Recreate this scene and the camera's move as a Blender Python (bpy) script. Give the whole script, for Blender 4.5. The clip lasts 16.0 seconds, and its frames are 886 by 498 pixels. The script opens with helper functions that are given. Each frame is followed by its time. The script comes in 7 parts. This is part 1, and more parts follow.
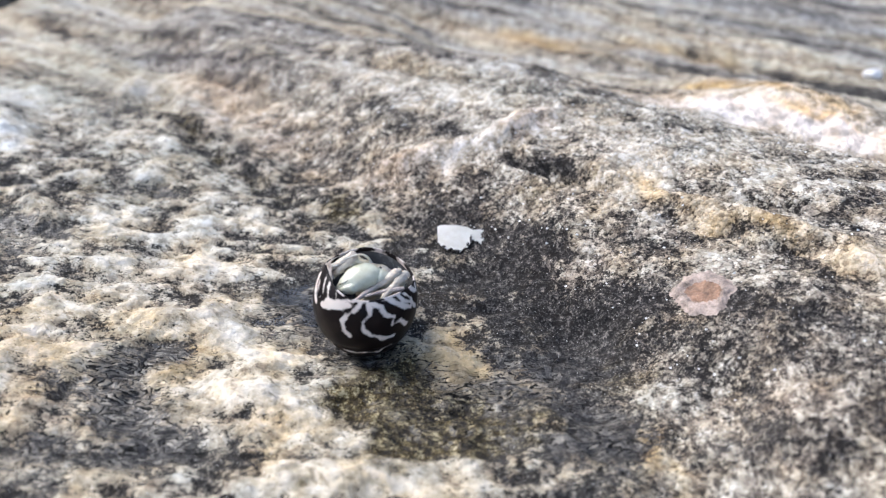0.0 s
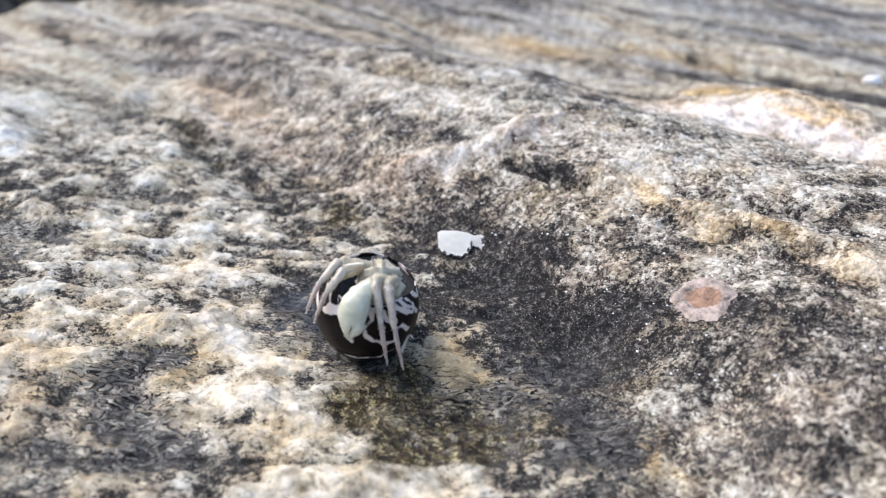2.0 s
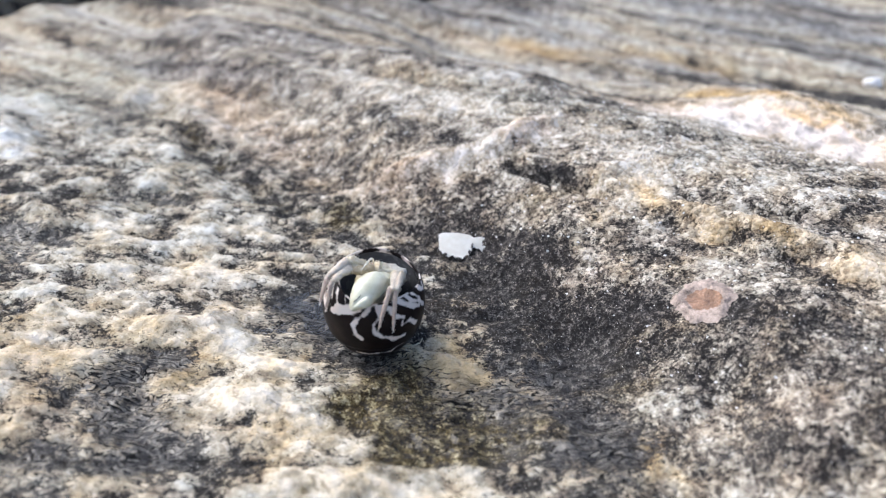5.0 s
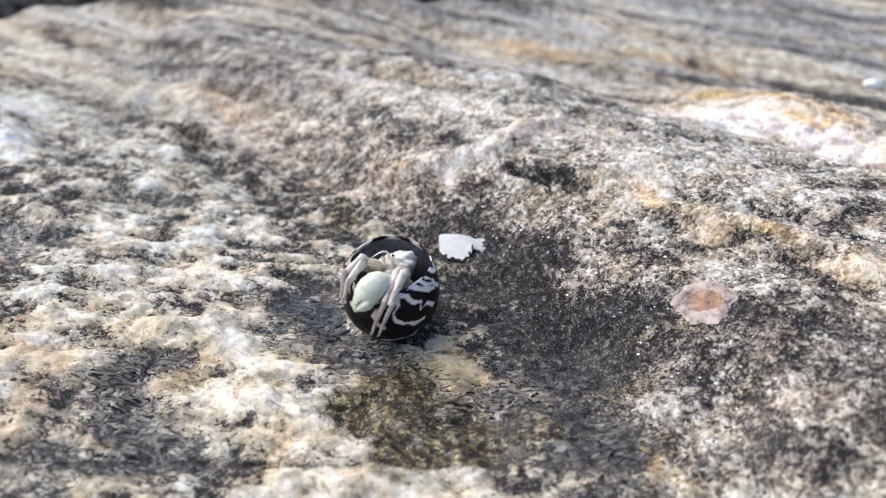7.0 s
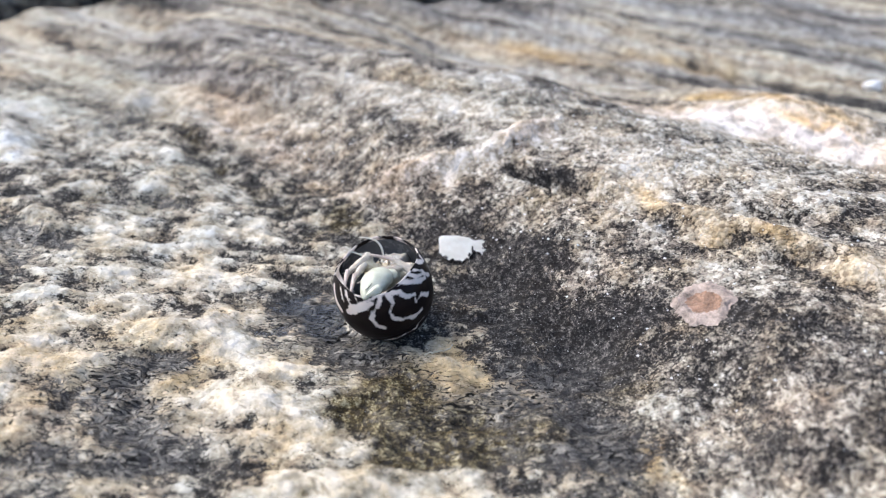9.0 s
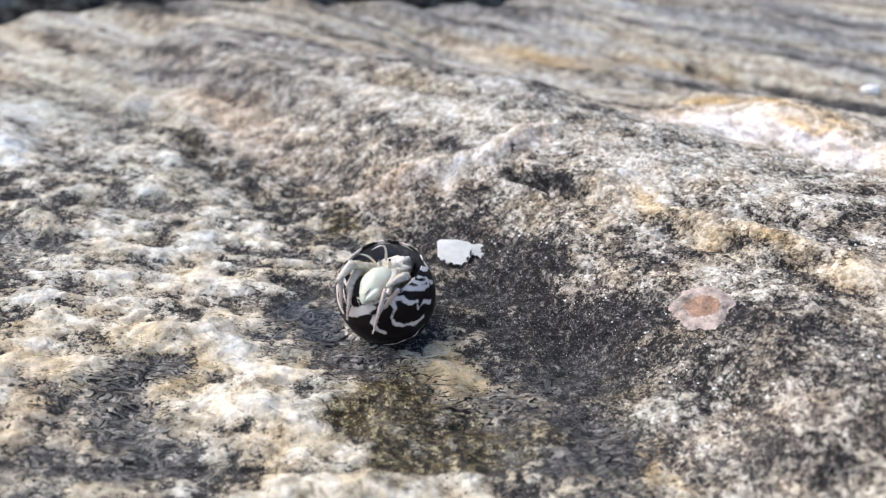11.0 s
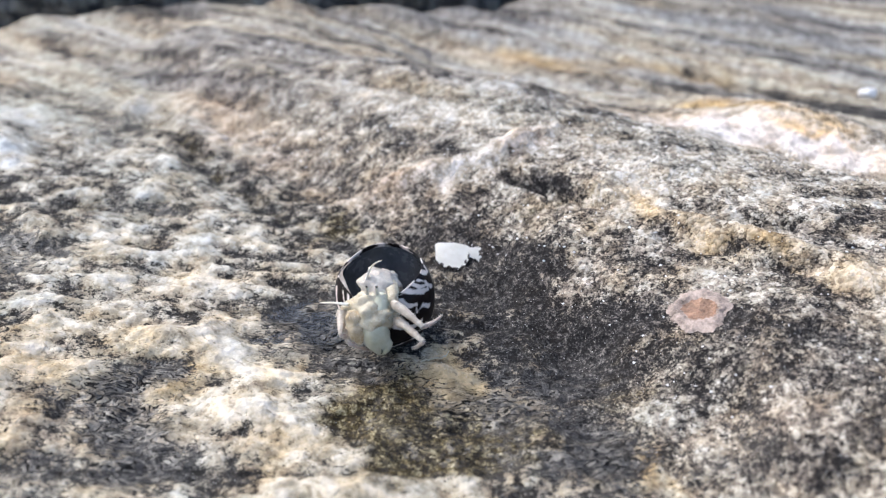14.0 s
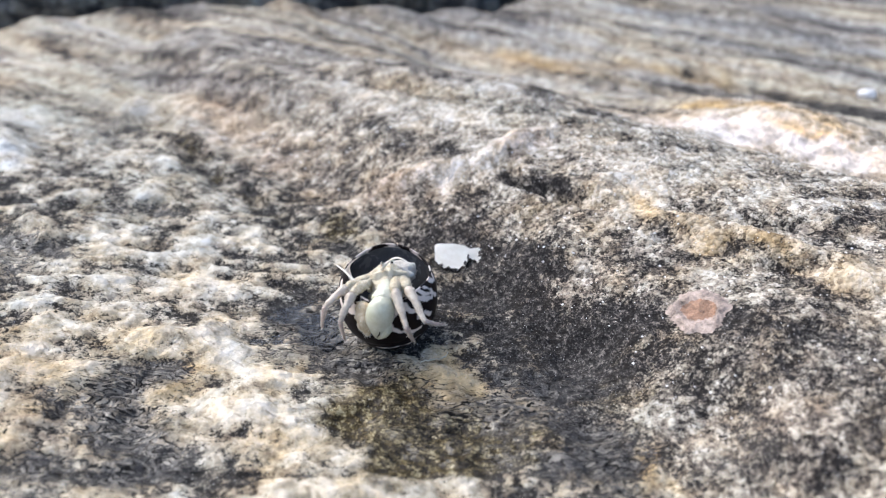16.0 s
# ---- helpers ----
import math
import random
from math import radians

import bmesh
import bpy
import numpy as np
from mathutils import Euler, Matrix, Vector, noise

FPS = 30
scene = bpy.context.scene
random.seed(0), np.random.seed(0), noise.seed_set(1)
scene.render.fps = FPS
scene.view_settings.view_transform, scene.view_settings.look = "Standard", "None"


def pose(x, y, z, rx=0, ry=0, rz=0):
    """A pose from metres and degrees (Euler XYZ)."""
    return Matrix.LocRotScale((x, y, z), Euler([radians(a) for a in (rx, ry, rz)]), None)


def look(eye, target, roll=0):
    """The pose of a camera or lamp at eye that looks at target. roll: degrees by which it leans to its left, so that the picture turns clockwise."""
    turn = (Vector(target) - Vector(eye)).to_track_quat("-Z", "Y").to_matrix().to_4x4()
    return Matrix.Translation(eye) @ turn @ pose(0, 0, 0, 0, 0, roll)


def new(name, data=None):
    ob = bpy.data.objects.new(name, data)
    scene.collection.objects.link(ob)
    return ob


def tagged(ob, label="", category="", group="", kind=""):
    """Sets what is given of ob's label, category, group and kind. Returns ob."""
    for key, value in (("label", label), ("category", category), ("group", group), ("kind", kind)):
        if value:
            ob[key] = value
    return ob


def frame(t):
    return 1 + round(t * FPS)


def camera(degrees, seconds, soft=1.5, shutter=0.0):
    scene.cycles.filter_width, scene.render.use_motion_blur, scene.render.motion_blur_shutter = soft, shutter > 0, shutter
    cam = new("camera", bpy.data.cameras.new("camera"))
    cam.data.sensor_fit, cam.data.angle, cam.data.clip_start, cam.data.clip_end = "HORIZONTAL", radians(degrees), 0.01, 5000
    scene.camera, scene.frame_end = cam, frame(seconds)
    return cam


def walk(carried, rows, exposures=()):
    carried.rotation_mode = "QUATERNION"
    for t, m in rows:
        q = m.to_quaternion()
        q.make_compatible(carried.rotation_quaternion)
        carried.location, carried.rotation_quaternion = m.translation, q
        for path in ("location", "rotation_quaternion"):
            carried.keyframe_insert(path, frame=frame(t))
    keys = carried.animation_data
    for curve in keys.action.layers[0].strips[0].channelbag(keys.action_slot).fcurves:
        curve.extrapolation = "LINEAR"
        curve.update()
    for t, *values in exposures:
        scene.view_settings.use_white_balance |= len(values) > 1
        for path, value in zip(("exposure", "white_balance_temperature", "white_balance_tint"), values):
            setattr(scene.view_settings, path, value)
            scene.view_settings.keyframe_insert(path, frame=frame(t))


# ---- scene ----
cam = camera(60, 16.0, soft=1.2)
cam.data.dof.use_dof = True
cam.data.dof.focus_distance = 0.147
cam.data.dof.aperture_fstop = 15.5
PATH = [
    (0.0, pose(0.00012, 0.00031, 0.08483, 60.523, 0, -0.124) @ pose(0, 0, 0, 0, 0, 0.005)),
    (0.5, pose(0.00010, 0.00026, 0.08485, 60.572, 0, -0.134) @ pose(0, 0, 0, 0, 0, 0.006)),
    (1.0, pose(0.00008, 0.00022, 0.08487, 60.667, 0, -0.119) @ pose(0, 0, 0, 0, 0, 0.014)),
    (1.5, pose(0.00006, 0.00017, 0.08489, 60.758, 0, -0.124) @ pose(0, 0, 0, 0, 0, 0.016)),
    (2.0, pose(0.00005, 0.00013, 0.08490, 60.946, 0, -0.110) @ pose(0, 0, 0, 0, 0, 0.052)),
    (2.5, pose(0.00004, 0.00009, 0.08492, 60.964, 0, -0.052) @ pose(0, 0, 0, 0, 0, -0.000)),
    (3.0, pose(0.00003, 0.00006, 0.08494, 60.951, 0, 0.015) @ pose(0, 0, 0, 0, 0, -0.016)),
    (3.5, pose(0.00002, 0.00002, 0.08496, 61.008, 0, 0.007) @ pose(0, 0, 0, 0, 0, -0.004)),
    (4.0, pose(0.00002, -0.00001, 0.08498, 61.080, 0, -0.036) @ pose(0, 0, 0, 0, 0, 0.005)),
    (6.5, pose(0.00005, -0.00015, 0.08507, 61.113, 0, -0.027) @ pose(0, 0, 0, 0, 0, -0.015)),
    (7.0, pose(0.00006, -0.00018, 0.08508, 61.189, 0, -0.006) @ pose(0, 0, 0, 0, 0, -0.017)),
    (7.5, pose(0.00008, -0.00020, 0.08510, 61.251, 0, 0.002) @ pose(0, 0, 0, 0, 0, -0.032)),
    (8.0, pose(0.00009, -0.00022, 0.08511, 61.253, 0, 0.008) @ pose(0, 0, 0, 0, 0, -0.029)),
    (8.5, pose(0.00011, -0.00025, 0.08513, 61.265, 0, 0.005) @ pose(0, 0, 0, 0, 0, -0.034)),
    (9.0, pose(0.00013, -0.00027, 0.08514, 61.311, 0, 0.015) @ pose(0, 0, 0, 0, 0, -0.029)),
    (11.5, pose(0.00024, -0.00035, 0.08520, 61.686, 0, -0.121) @ pose(0, 0, 0, 0, 0, 0.025)),
    (12.0, pose(0.00027, -0.00036, 0.08521, 61.748, 0, -0.136) @ pose(0, 0, 0, 0, 0, 0.013)),
    (12.5, pose(0.00029, -0.00038, 0.08521, 61.748, 0, -0.130) @ pose(0, 0, 0, 0, 0, 0.008)),
    (13.0, pose(0.00032, -0.00039, 0.08522, 61.702, 0, -0.119) @ pose(0, 0, 0, 0, 0, 0.012)),
    (13.5, pose(0.00034, -0.00041, 0.08522, 61.733, 0, -0.139) @ pose(0, 0, 0, 0, 0, 0.003)),
    (14.0, pose(0.00037, -0.00042, 0.08523, 61.836, 0, -0.205) @ pose(0, 0, 0, 0, 0, 0.035)),
    (14.5, pose(0.00040, -0.00043, 0.08523, 61.859, 0, -0.217) @ pose(0, 0, 0, 0, 0, 0.032)),
    (15.0, pose(0.00042, -0.00044, 0.08523, 61.898, 0, -0.237) @ pose(0, 0, 0, 0, 0, 0.083)),
    (15.5, pose(0.00045, -0.00045, 0.08523, 61.838, 0, -0.248) @ pose(0, 0, 0, 0, 0, 0.076)),
    (16.0, pose(0.00047, -0.00046, 0.08522, 61.917, 0, -0.216) @ pose(0, 0, 0, 0, 0, 0.010)),
]
walk(cam, PATH, exposures=[(0.0, 0.73, 5950, 9), (16.0, 0.73, 5950, 9)])

# ---- light: a bright, thinly clouded sky ----
SUN_HEIGHT, SUN_TURN = 50, -62
world = bpy.data.worlds.new("sky")
scene.world = world
world.use_nodes = True
sky = world.node_tree.nodes.new("ShaderNodeTexSky")
sky.sky_type, sky.sun_disc = "NISHITA", False
sky.sun_elevation, sky.sun_rotation = radians(SUN_HEIGHT), radians(SUN_TURN)
sky.air_density, sky.dust_density, sky.ozone_density = 1.0, 4.0, 1.0
back = world.node_tree.nodes["Background"]
world.node_tree.links.new(sky.outputs["Color"], back.inputs["Color"])
back.inputs["Strength"].default_value = 0.15
sun = new("sun", bpy.data.lights.new("sun", "SUN"))
sun.data.energy, sun.data.angle, sun.data.color = 1.6, radians(45), (1.0, 0.97, 0.93)
a, b = radians(SUN_HEIGHT), radians(SUN_TURN)
sun.matrix_world = look((math.sin(b) * math.cos(a), math.cos(b) * math.cos(a), math.sin(a)), (0, 0, 0))

# ---- materials ----
def shader(name):
    m = bpy.data.materials.new(name)
    m.use_nodes = True
    t = m.node_tree
    return m, t, t.nodes["Principled BSDF"]


def node(t, kind, values=()):
    n = t.nodes.new("ShaderNode" + kind)
    for key, value in dict(values).items():
        if isinstance(value, bpy.types.NodeSocket):
            t.links.new(value, n.inputs[key])
        else:
            n.inputs[key].default_value = value
    return n


def calc(t, op, a, b=0.0, c=0.0, clamp=False):
    n = node(t, "Math", {0: a, 1: b, 2: c})
    n.operation, n.use_clamp = op, clamp
    return n.outputs[0]


def noise_of(t, at, scale, detail=4.0, rough=0.55, warp=0.0):
    return node(t, "TexNoise", {"Vector": at, "Scale": scale, "Detail": detail, "Roughness": rough, "Distortion": warp}).outputs["Fac"]


def blend(t, fac, a, b, mode="MIX"):
    n = node(t, "Mix", {0: fac})
    n.data_type, n.blend_type = "RGBA", mode
    for k, v in ((6, a), (7, b)):
        if isinstance(v, bpy.types.NodeSocket):
            t.links.new(v, n.inputs[k])
        else:
            n.inputs[k].default_value = (*v, 1)
    return n.outputs[2]


def ramp(t, fac, stops):
    n = node(t, "ValToRGB", {"Fac": fac})
    while len(n.color_ramp.elements) < len(stops):
        n.color_ramp.elements.new(0.5)
    for e, (p, col) in zip(n.color_ramp.elements, stops):
        e.position, e.color = p, (*col, 1)
    return n.outputs["Color"]


def mask(t, name):
    n = node(t, "Attribute")
    n.attribute_name = name
    return n.outputs["Fac"]


def rock_material():
    m, t, p = shader("gneiss")
    at = node(t, "NewGeometry").outputs["Position"]
    tone, ochre, moss, rose, wet = (mask(t, n) for n in ("tone", "ochre", "moss", "rose", "wet"))
    # strata: drawn out along the grain of the rock
    turned = node(t, "VectorRotate", {"Vector": at, "Angle": radians(35)}).outputs[0]
    laid = node(t, "Mapping", {"Vector": turned, "Scale": (0.09, 1, 1)}).outputs[0]
    mid = noise_of(t, at, 150, 5, 0.62)
    streak = noise_of(t, laid, 120, 5, 0.6)
    fleck = noise_of(t, at, 720, 5, 0.64)
    speck = noise_of(t, at, 2500, 2, 0.6)
    line = noise_of(t, node(t, "Mapping", {"Vector": at, "Scale": (0.5, 1, 1)}).outputs[0], 420, 4, 0.6)
    plate = noise_of(t, node(t, "Mapping", {"Vector": at, "Scale": (0.34, 1, 0.5)}).outputs[0], 380, 2.0, 0.5, 0.35)
    # thin sheets that lap over one another, each with a dark wavy edge
    terrace = calc(t, "MULTIPLY_ADD", calc(t, "SUBTRACT", fleck, 0.5), 0.55, calc(t, "MULTIPLY", plate, 12.0))
    share = calc(t, "FRACT", terrace)
    tile = calc(t, "FRACT", calc(t, "MULTIPLY", calc(t, "FLOOR", terrace), 0.618))
    seam = calc(t, "MULTIPLY", calc(t, "SUBTRACT", 0.34, share), 8.0, clamp=True)
    edge = calc(t, "MULTIPLY", calc(t, "SUBTRACT", share, 0.72), 6.0, clamp=True)
    gap = noise_of(t, at, 900, 3, 0.6)
    seam = calc(t, "MULTIPLY", seam, calc(t, "MULTIPLY_ADD", calc(t, "SUBTRACT", gap, 0.45), 5.0, 0.7, clamp=True), clamp=True)
    crack = calc(t, "SUBTRACT", 1.0, calc(t, "MULTIPLY", calc(t, "ABSOLUTE", calc(t, "SUBTRACT", line, 0.5)), 20.0), clamp=True)
    ridge = mask(t, "ridge")
    away = calc(t, "SUBTRACT", mask(t, "strata"), 0.3)
    near = calc(t, "MULTIPLY", calc(t, "MULTIPLY_ADD", away, -0.62, 1.0), calc(t, "MULTIPLY_ADD", mask(t, "calm"), -0.65, 1.0))
    v = calc(t, "MULTIPLY_ADD", calc(t, "SUBTRACT", mid, 0.5), calc(t, "MULTIPLY_ADD", ridge, 0.35, 0.8), tone)
    v = calc(t, "MULTIPLY_ADD", calc(t, "SUBTRACT", streak, 0.5), mask(t, "strata"), v)
    v = calc(t, "MULTIPLY_ADD", calc(t, "SUBTRACT", fleck, 0.5), calc(t, "MULTIPLY", near, calc(t, "MULTIPLY_ADD", ridge, -0.25, 1.30)), v)
    v = calc(t, "MULTIPLY_ADD", calc(t, "SUBTRACT", speck, 0.5), calc(t, "MULTIPLY_ADD", ridge, 0.5, 0.6), v)
    v = calc(t, "MULTIPLY_ADD", away, 0.12, v)
    v = calc(t, "SUBTRACT", v, calc(t, "MULTIPLY", calc(t, "MULTIPLY", crack, calc(t, "MULTIPLY_ADD", wet, 0.6, 0.7)), 0.36))
    v = calc(t, "SUBTRACT", v, calc(t, "MULTIPLY", calc(t, "MULTIPLY", seam, wet), 0.75))
    # single crystals, worn free of each other on the ridge
    grains = node(t, "TexVoronoi", {"Vector": at, "Scale": 1250})
    crystal = node(t, "SeparateColor", {0: grains.outputs["Color"]}).outputs[1]
    crystal = calc(t, "MULTIPLY", calc(t, "SUBTRACT", crystal, 0.5), calc(t, "MULTIPLY_ADD", ridge, 0.6, 0.3))
    crystal = calc(t, "MULTIPLY", crystal, calc(t, "MULTIPLY", calc(t, "SUBTRACT", calc(t, "MULTIPLY_ADD", mid, 3.0, -0.1), mask(t, "strata")), 1.0, clamp=True))
    v = calc(t, "MULTIPLY_ADD", crystal, 0.30, v)
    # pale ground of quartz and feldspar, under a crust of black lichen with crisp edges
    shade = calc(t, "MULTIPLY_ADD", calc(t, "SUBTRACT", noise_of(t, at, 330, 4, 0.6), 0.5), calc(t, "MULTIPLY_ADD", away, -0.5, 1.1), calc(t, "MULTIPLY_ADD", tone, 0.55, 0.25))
    shade = calc(t, "MULTIPLY_ADD", calc(t, "SUBTRACT", speck, 0.5), 0.35, shade)
    shade = calc(t, "MULTIPLY_ADD", calc(t, "SUBTRACT", streak, 0.5), calc(t, "MULTIPLY", mask(t, "strata"), 0.6), shade)
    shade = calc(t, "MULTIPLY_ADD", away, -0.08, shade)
    shade = calc(t, "MULTIPLY_ADD", crystal, 0.45, shade)
    pale = ramp(t, shade, [(0.15, (0.19, 0.165, 0.14)), (0.40, (0.40, 0.355, 0.295)), (0.58, (0.59, 0.55, 0.455)), (0.75, (0.73, 0.70, 0.625)), (0.95, (0.86, 0.84, 0.80))])
    crust = ramp(t, calc(t, "MULTIPLY_ADD", crystal, 0.16, calc(t, "MULTIPLY_ADD", calc(t, "SUBTRACT", fleck, 0.5), 1.0, speck)), [(0.36, (0.004, 0.004, 0.005)), (0.50, (0.014, 0.014, 0.015)), (0.60, (0.055, 0.053, 0.052)), (0.70, (0.13, 0.12, 0.11)), (0.82, (0.24, 0.22, 0.20))])
    # under water: slate plates between black seams, the sky's reflection put into their grey
    slate = ramp(t, calc(t, "MULTIPLY_ADD", calc(t, "SUBTRACT", speck, 0.5), 0.4, calc(t, "MULTIPLY_ADD", tile, 0.42, calc(t, "MULTIPLY", fleck, 0.62))), [(0.28, (0.010, 0.010, 0.011)), (0.46, (0.040, 0.037, 0.037)), (0.60, (0.16, 0.148, 0.136)), (0.78, (0.42, 0.39, 0.33))])
    # bright rim of the water film, a highlight painted along the plates
    slate = blend(t, calc(t, "MULTIPLY", edge, 0.30), slate, (0.42, 0.39, 0.34))
    slate = blend(t, seam, slate, (0.005, 0.005, 0.005))
    crust = blend(t, calc(t, "MULTIPLY", wet, 1.1, clamp=True), crust, slate)
    # low tone, painted shade included, shows as crust
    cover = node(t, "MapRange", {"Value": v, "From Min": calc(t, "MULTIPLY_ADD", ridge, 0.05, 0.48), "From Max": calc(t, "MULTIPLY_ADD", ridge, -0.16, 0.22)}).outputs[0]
    hue = noise_of(t, at, 120, 3, 0.5)
    warm = calc(t, "MULTIPLY", calc(t, "MULTIPLY_ADD", calc(t, "SUBTRACT", hue, 0.44), calc(t, "MULTIPLY_ADD", away, -1.1, 2.2), ochre), calc(t, "SUBTRACT", 1.25, fleck), clamp=True)
    pale = blend(t, calc(t, "MULTIPLY", warm, 0.85, clamp=True), pale, blend(t, 1.0, pale, (1.0, 0.76, 0.43), "MULTIPLY"))
    # thin dark strokes in the pale stone
    stroke = noise_of(t, node(t, "Mapping", {"Vector": turned, "Scale": (0.38, 1, 1)}).outputs[0], 760, 3, 0.6, 0.4)
    stroke = calc(t, "MULTIPLY", calc(t, "SUBTRACT", 0.43, stroke), 11.0, clamp=True)
    pale = blend(t, calc(t, "MULTIPLY", stroke, calc(t, "MULTIPLY_ADD", ridge, -0.25, 0.62)), pale, blend(t, 1.0, pale, (0.30, 0.26, 0.22), "MULTIPLY"))
    # brownish grey bloom between the pale and the black
    bloom = node(t, "MapRange", {"Value": calc(t, "MULTIPLY_ADD", fleck, 0.5, noise_of(t, at, 260, 4, 0.6)), "From Min": 0.66, "From Max": 0.92}).outputs[0]
    pale = blend(t, calc(t, "MULTIPLY", bloom, calc(t, "MULTIPLY_ADD", ridge, 0.12, 0.68)), pale, blend(t, 1.0, pale, (0.43, 0.42, 0.39), "MULTIPLY"))
    pale = blend(t, calc(t, "MULTIPLY", mask(t, "slate"), 1.0, clamp=True), pale, blend(t, 1.0, pale, (0.74, 0.80, 0.85), "MULTIPLY"))
    cool = calc(t, "MULTIPLY", calc(t, "SUBTRACT", noise_of(t, at, 75, 3, 0.5), 0.53), 3.0, clamp=True)
    pale = blend(t, cool, pale, blend(t, 1.0, pale, (0.88, 0.94, 0.98), "MULTIPLY"))
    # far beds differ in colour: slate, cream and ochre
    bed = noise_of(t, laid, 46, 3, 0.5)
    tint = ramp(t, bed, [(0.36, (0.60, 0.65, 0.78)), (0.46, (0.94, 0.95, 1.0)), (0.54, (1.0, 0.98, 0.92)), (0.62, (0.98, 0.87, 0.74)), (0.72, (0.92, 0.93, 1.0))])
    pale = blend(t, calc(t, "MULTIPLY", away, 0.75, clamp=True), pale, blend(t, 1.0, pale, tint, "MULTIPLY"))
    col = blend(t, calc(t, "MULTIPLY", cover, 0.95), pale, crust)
    col = blend(t, calc(t, "MULTIPLY", rose, 0.7, clamp=True), col, blend(t, 1.0, col, (1.0, 0.82, 0.75), "MULTIPLY"))
    olive = calc(t, "MULTIPLY", calc(t, "MULTIPLY_ADD", calc(t, "SUBTRACT", calc(t, "MULTIPLY_ADD", mid, 0.6, calc(t, "MULTIPLY", plate, 0.6)), 0.66), 2.4, moss), 1.3, clamp=True)
    olive = calc(t, "MULTIPLY", olive, calc(t, "MULTIPLY", moss, 3.0, clamp=True))
    silt = ramp(t, calc(t, "MULTIPLY_ADD", calc(t, "SUBTRACT", fleck, 0.5), 1.6, speck), [(0.25, (0.012, 0.008, 0.003)), (0.48, (0.042, 0.029, 0.009)), (0.62, (0.14, 0.105, 0.038)), (0.80, (0.46, 0.40, 0.24))])
    col = blend(t, calc(t, "MULTIPLY", olive, 0.85), col, silt)
    # plates of slate where the water stands, reflected sky painted into their colour
    sheet = calc(t, "MULTIPLY", calc(t, "MULTIPLY_ADD", calc(t, "SUBTRACT", mid, 0.5), 1.6, calc(t, "SUBTRACT", wet, 0.42)), 2.4, clamp=True)
    col = blend(t, calc(t, "MULTIPLY", calc(t, "MULTIPLY", sheet, calc(t, "SUBTRACT", 1.0, olive)), calc(t, "MULTIPLY", calc(t, "MULTIPLY_ADD", tone, 1.6, 0.25, clamp=True), 0.72)), col, slate)
    col = blend(t, calc(t, "MULTIPLY", calc(t, "MULTIPLY", sheet, seam), 0.9), col, (0.006, 0.006, 0.006))
    # water darkens the stone
    soak = calc(t, "MULTIPLY", wet, calc(t, "MULTIPLY_ADD", calc(t, "SUBTRACT", mid, 0.5), 1.6, 0.85), clamp=True)
    col = blend(t, calc(t, "MULTIPLY", soak, 0.9), col, blend(t, 1.0, col, (0.64, 0.62, 0.58), "MULTIPLY"))
    # bright mineral grains
    cells = node(t, "TexVoronoi", {"Vector": at, "Scale": 3600})
    pick = node(t, "SeparateColor", {0: cells.outputs["Color"]}).outputs[0]
    glint = calc(t, "MULTIPLY", calc(t, "GREATER_THAN", pick, 0.975), calc(t, "LESS_THAN", cells.outputs["Distance"], 0.30))
    col = blend(t, calc(t, "MULTIPLY", glint, calc(t, "SUBTRACT", 0.7, wet, clamp=True)), col, (0.80, 0.78, 0.75))
    t.links.new(col, p.inputs["Base Color"])
    damp = calc(t, "MULTIPLY_ADD", calc(t, "SUBTRACT", 0.62, v), 0.9, wet)
    damp = calc(t, "MULTIPLY", calc(t, "MULTIPLY", damp, wet), 1.9, clamp=True)
    damp = calc(t, "MULTIPLY", damp, calc(t, "SUBTRACT", 1.0, seam))
    t.links.new(calc(t, "SUBTRACT", 0.85, calc(t, "MULTIPLY", damp, 0.55)), p.inputs["Roughness"])
    t.links.new(calc(t, "MULTIPLY", damp, 0.32), p.inputs["Coat Weight"])
    p.inputs["Coat Roughness"].default_value = 0.035
    p.inputs["Specular IOR Level"].default_value = 0.12
    p.inputs["Coat IOR"].default_value = 1.5
    bump = calc(t, "MULTIPLY_ADD", fleck, 0.8, calc(t, "MULTIPLY", speck, 0.35))
    bump = calc(t, "MULTIPLY_ADD", calc(t, "MULTIPLY", grains.outputs["Distance"], calc(t, "MULTIPLY_ADD", ridge, 0.4, 0.15)), -0.9, bump)
    bump = calc(t, "MULTIPLY_ADD", seam, calc(t, "MULTIPLY", wet, -0.35), bump)
    soft = calc(t, "SUBTRACT", 1.0, calc(t, "MULTIPLY", damp, 0.35))
    n = node(t, "Bump", {"Height": bump, "Strength": soft, "Distance": 0.0006})
    t.links.new(n.outputs[0], p.inputs["Normal"])
    film = node(t, "Bump", {"Height": calc(t, "MULTIPLY_ADD", line, 0.5, calc(t, "MULTIPLY_ADD", seam, -0.8, calc(t, "MULTIPLY", tile, 1.6))), "Strength": 0.7, "Distance": 0.00016})
    t.links.new(film.outputs[0], p.inputs["Coat Normal"])
    return m


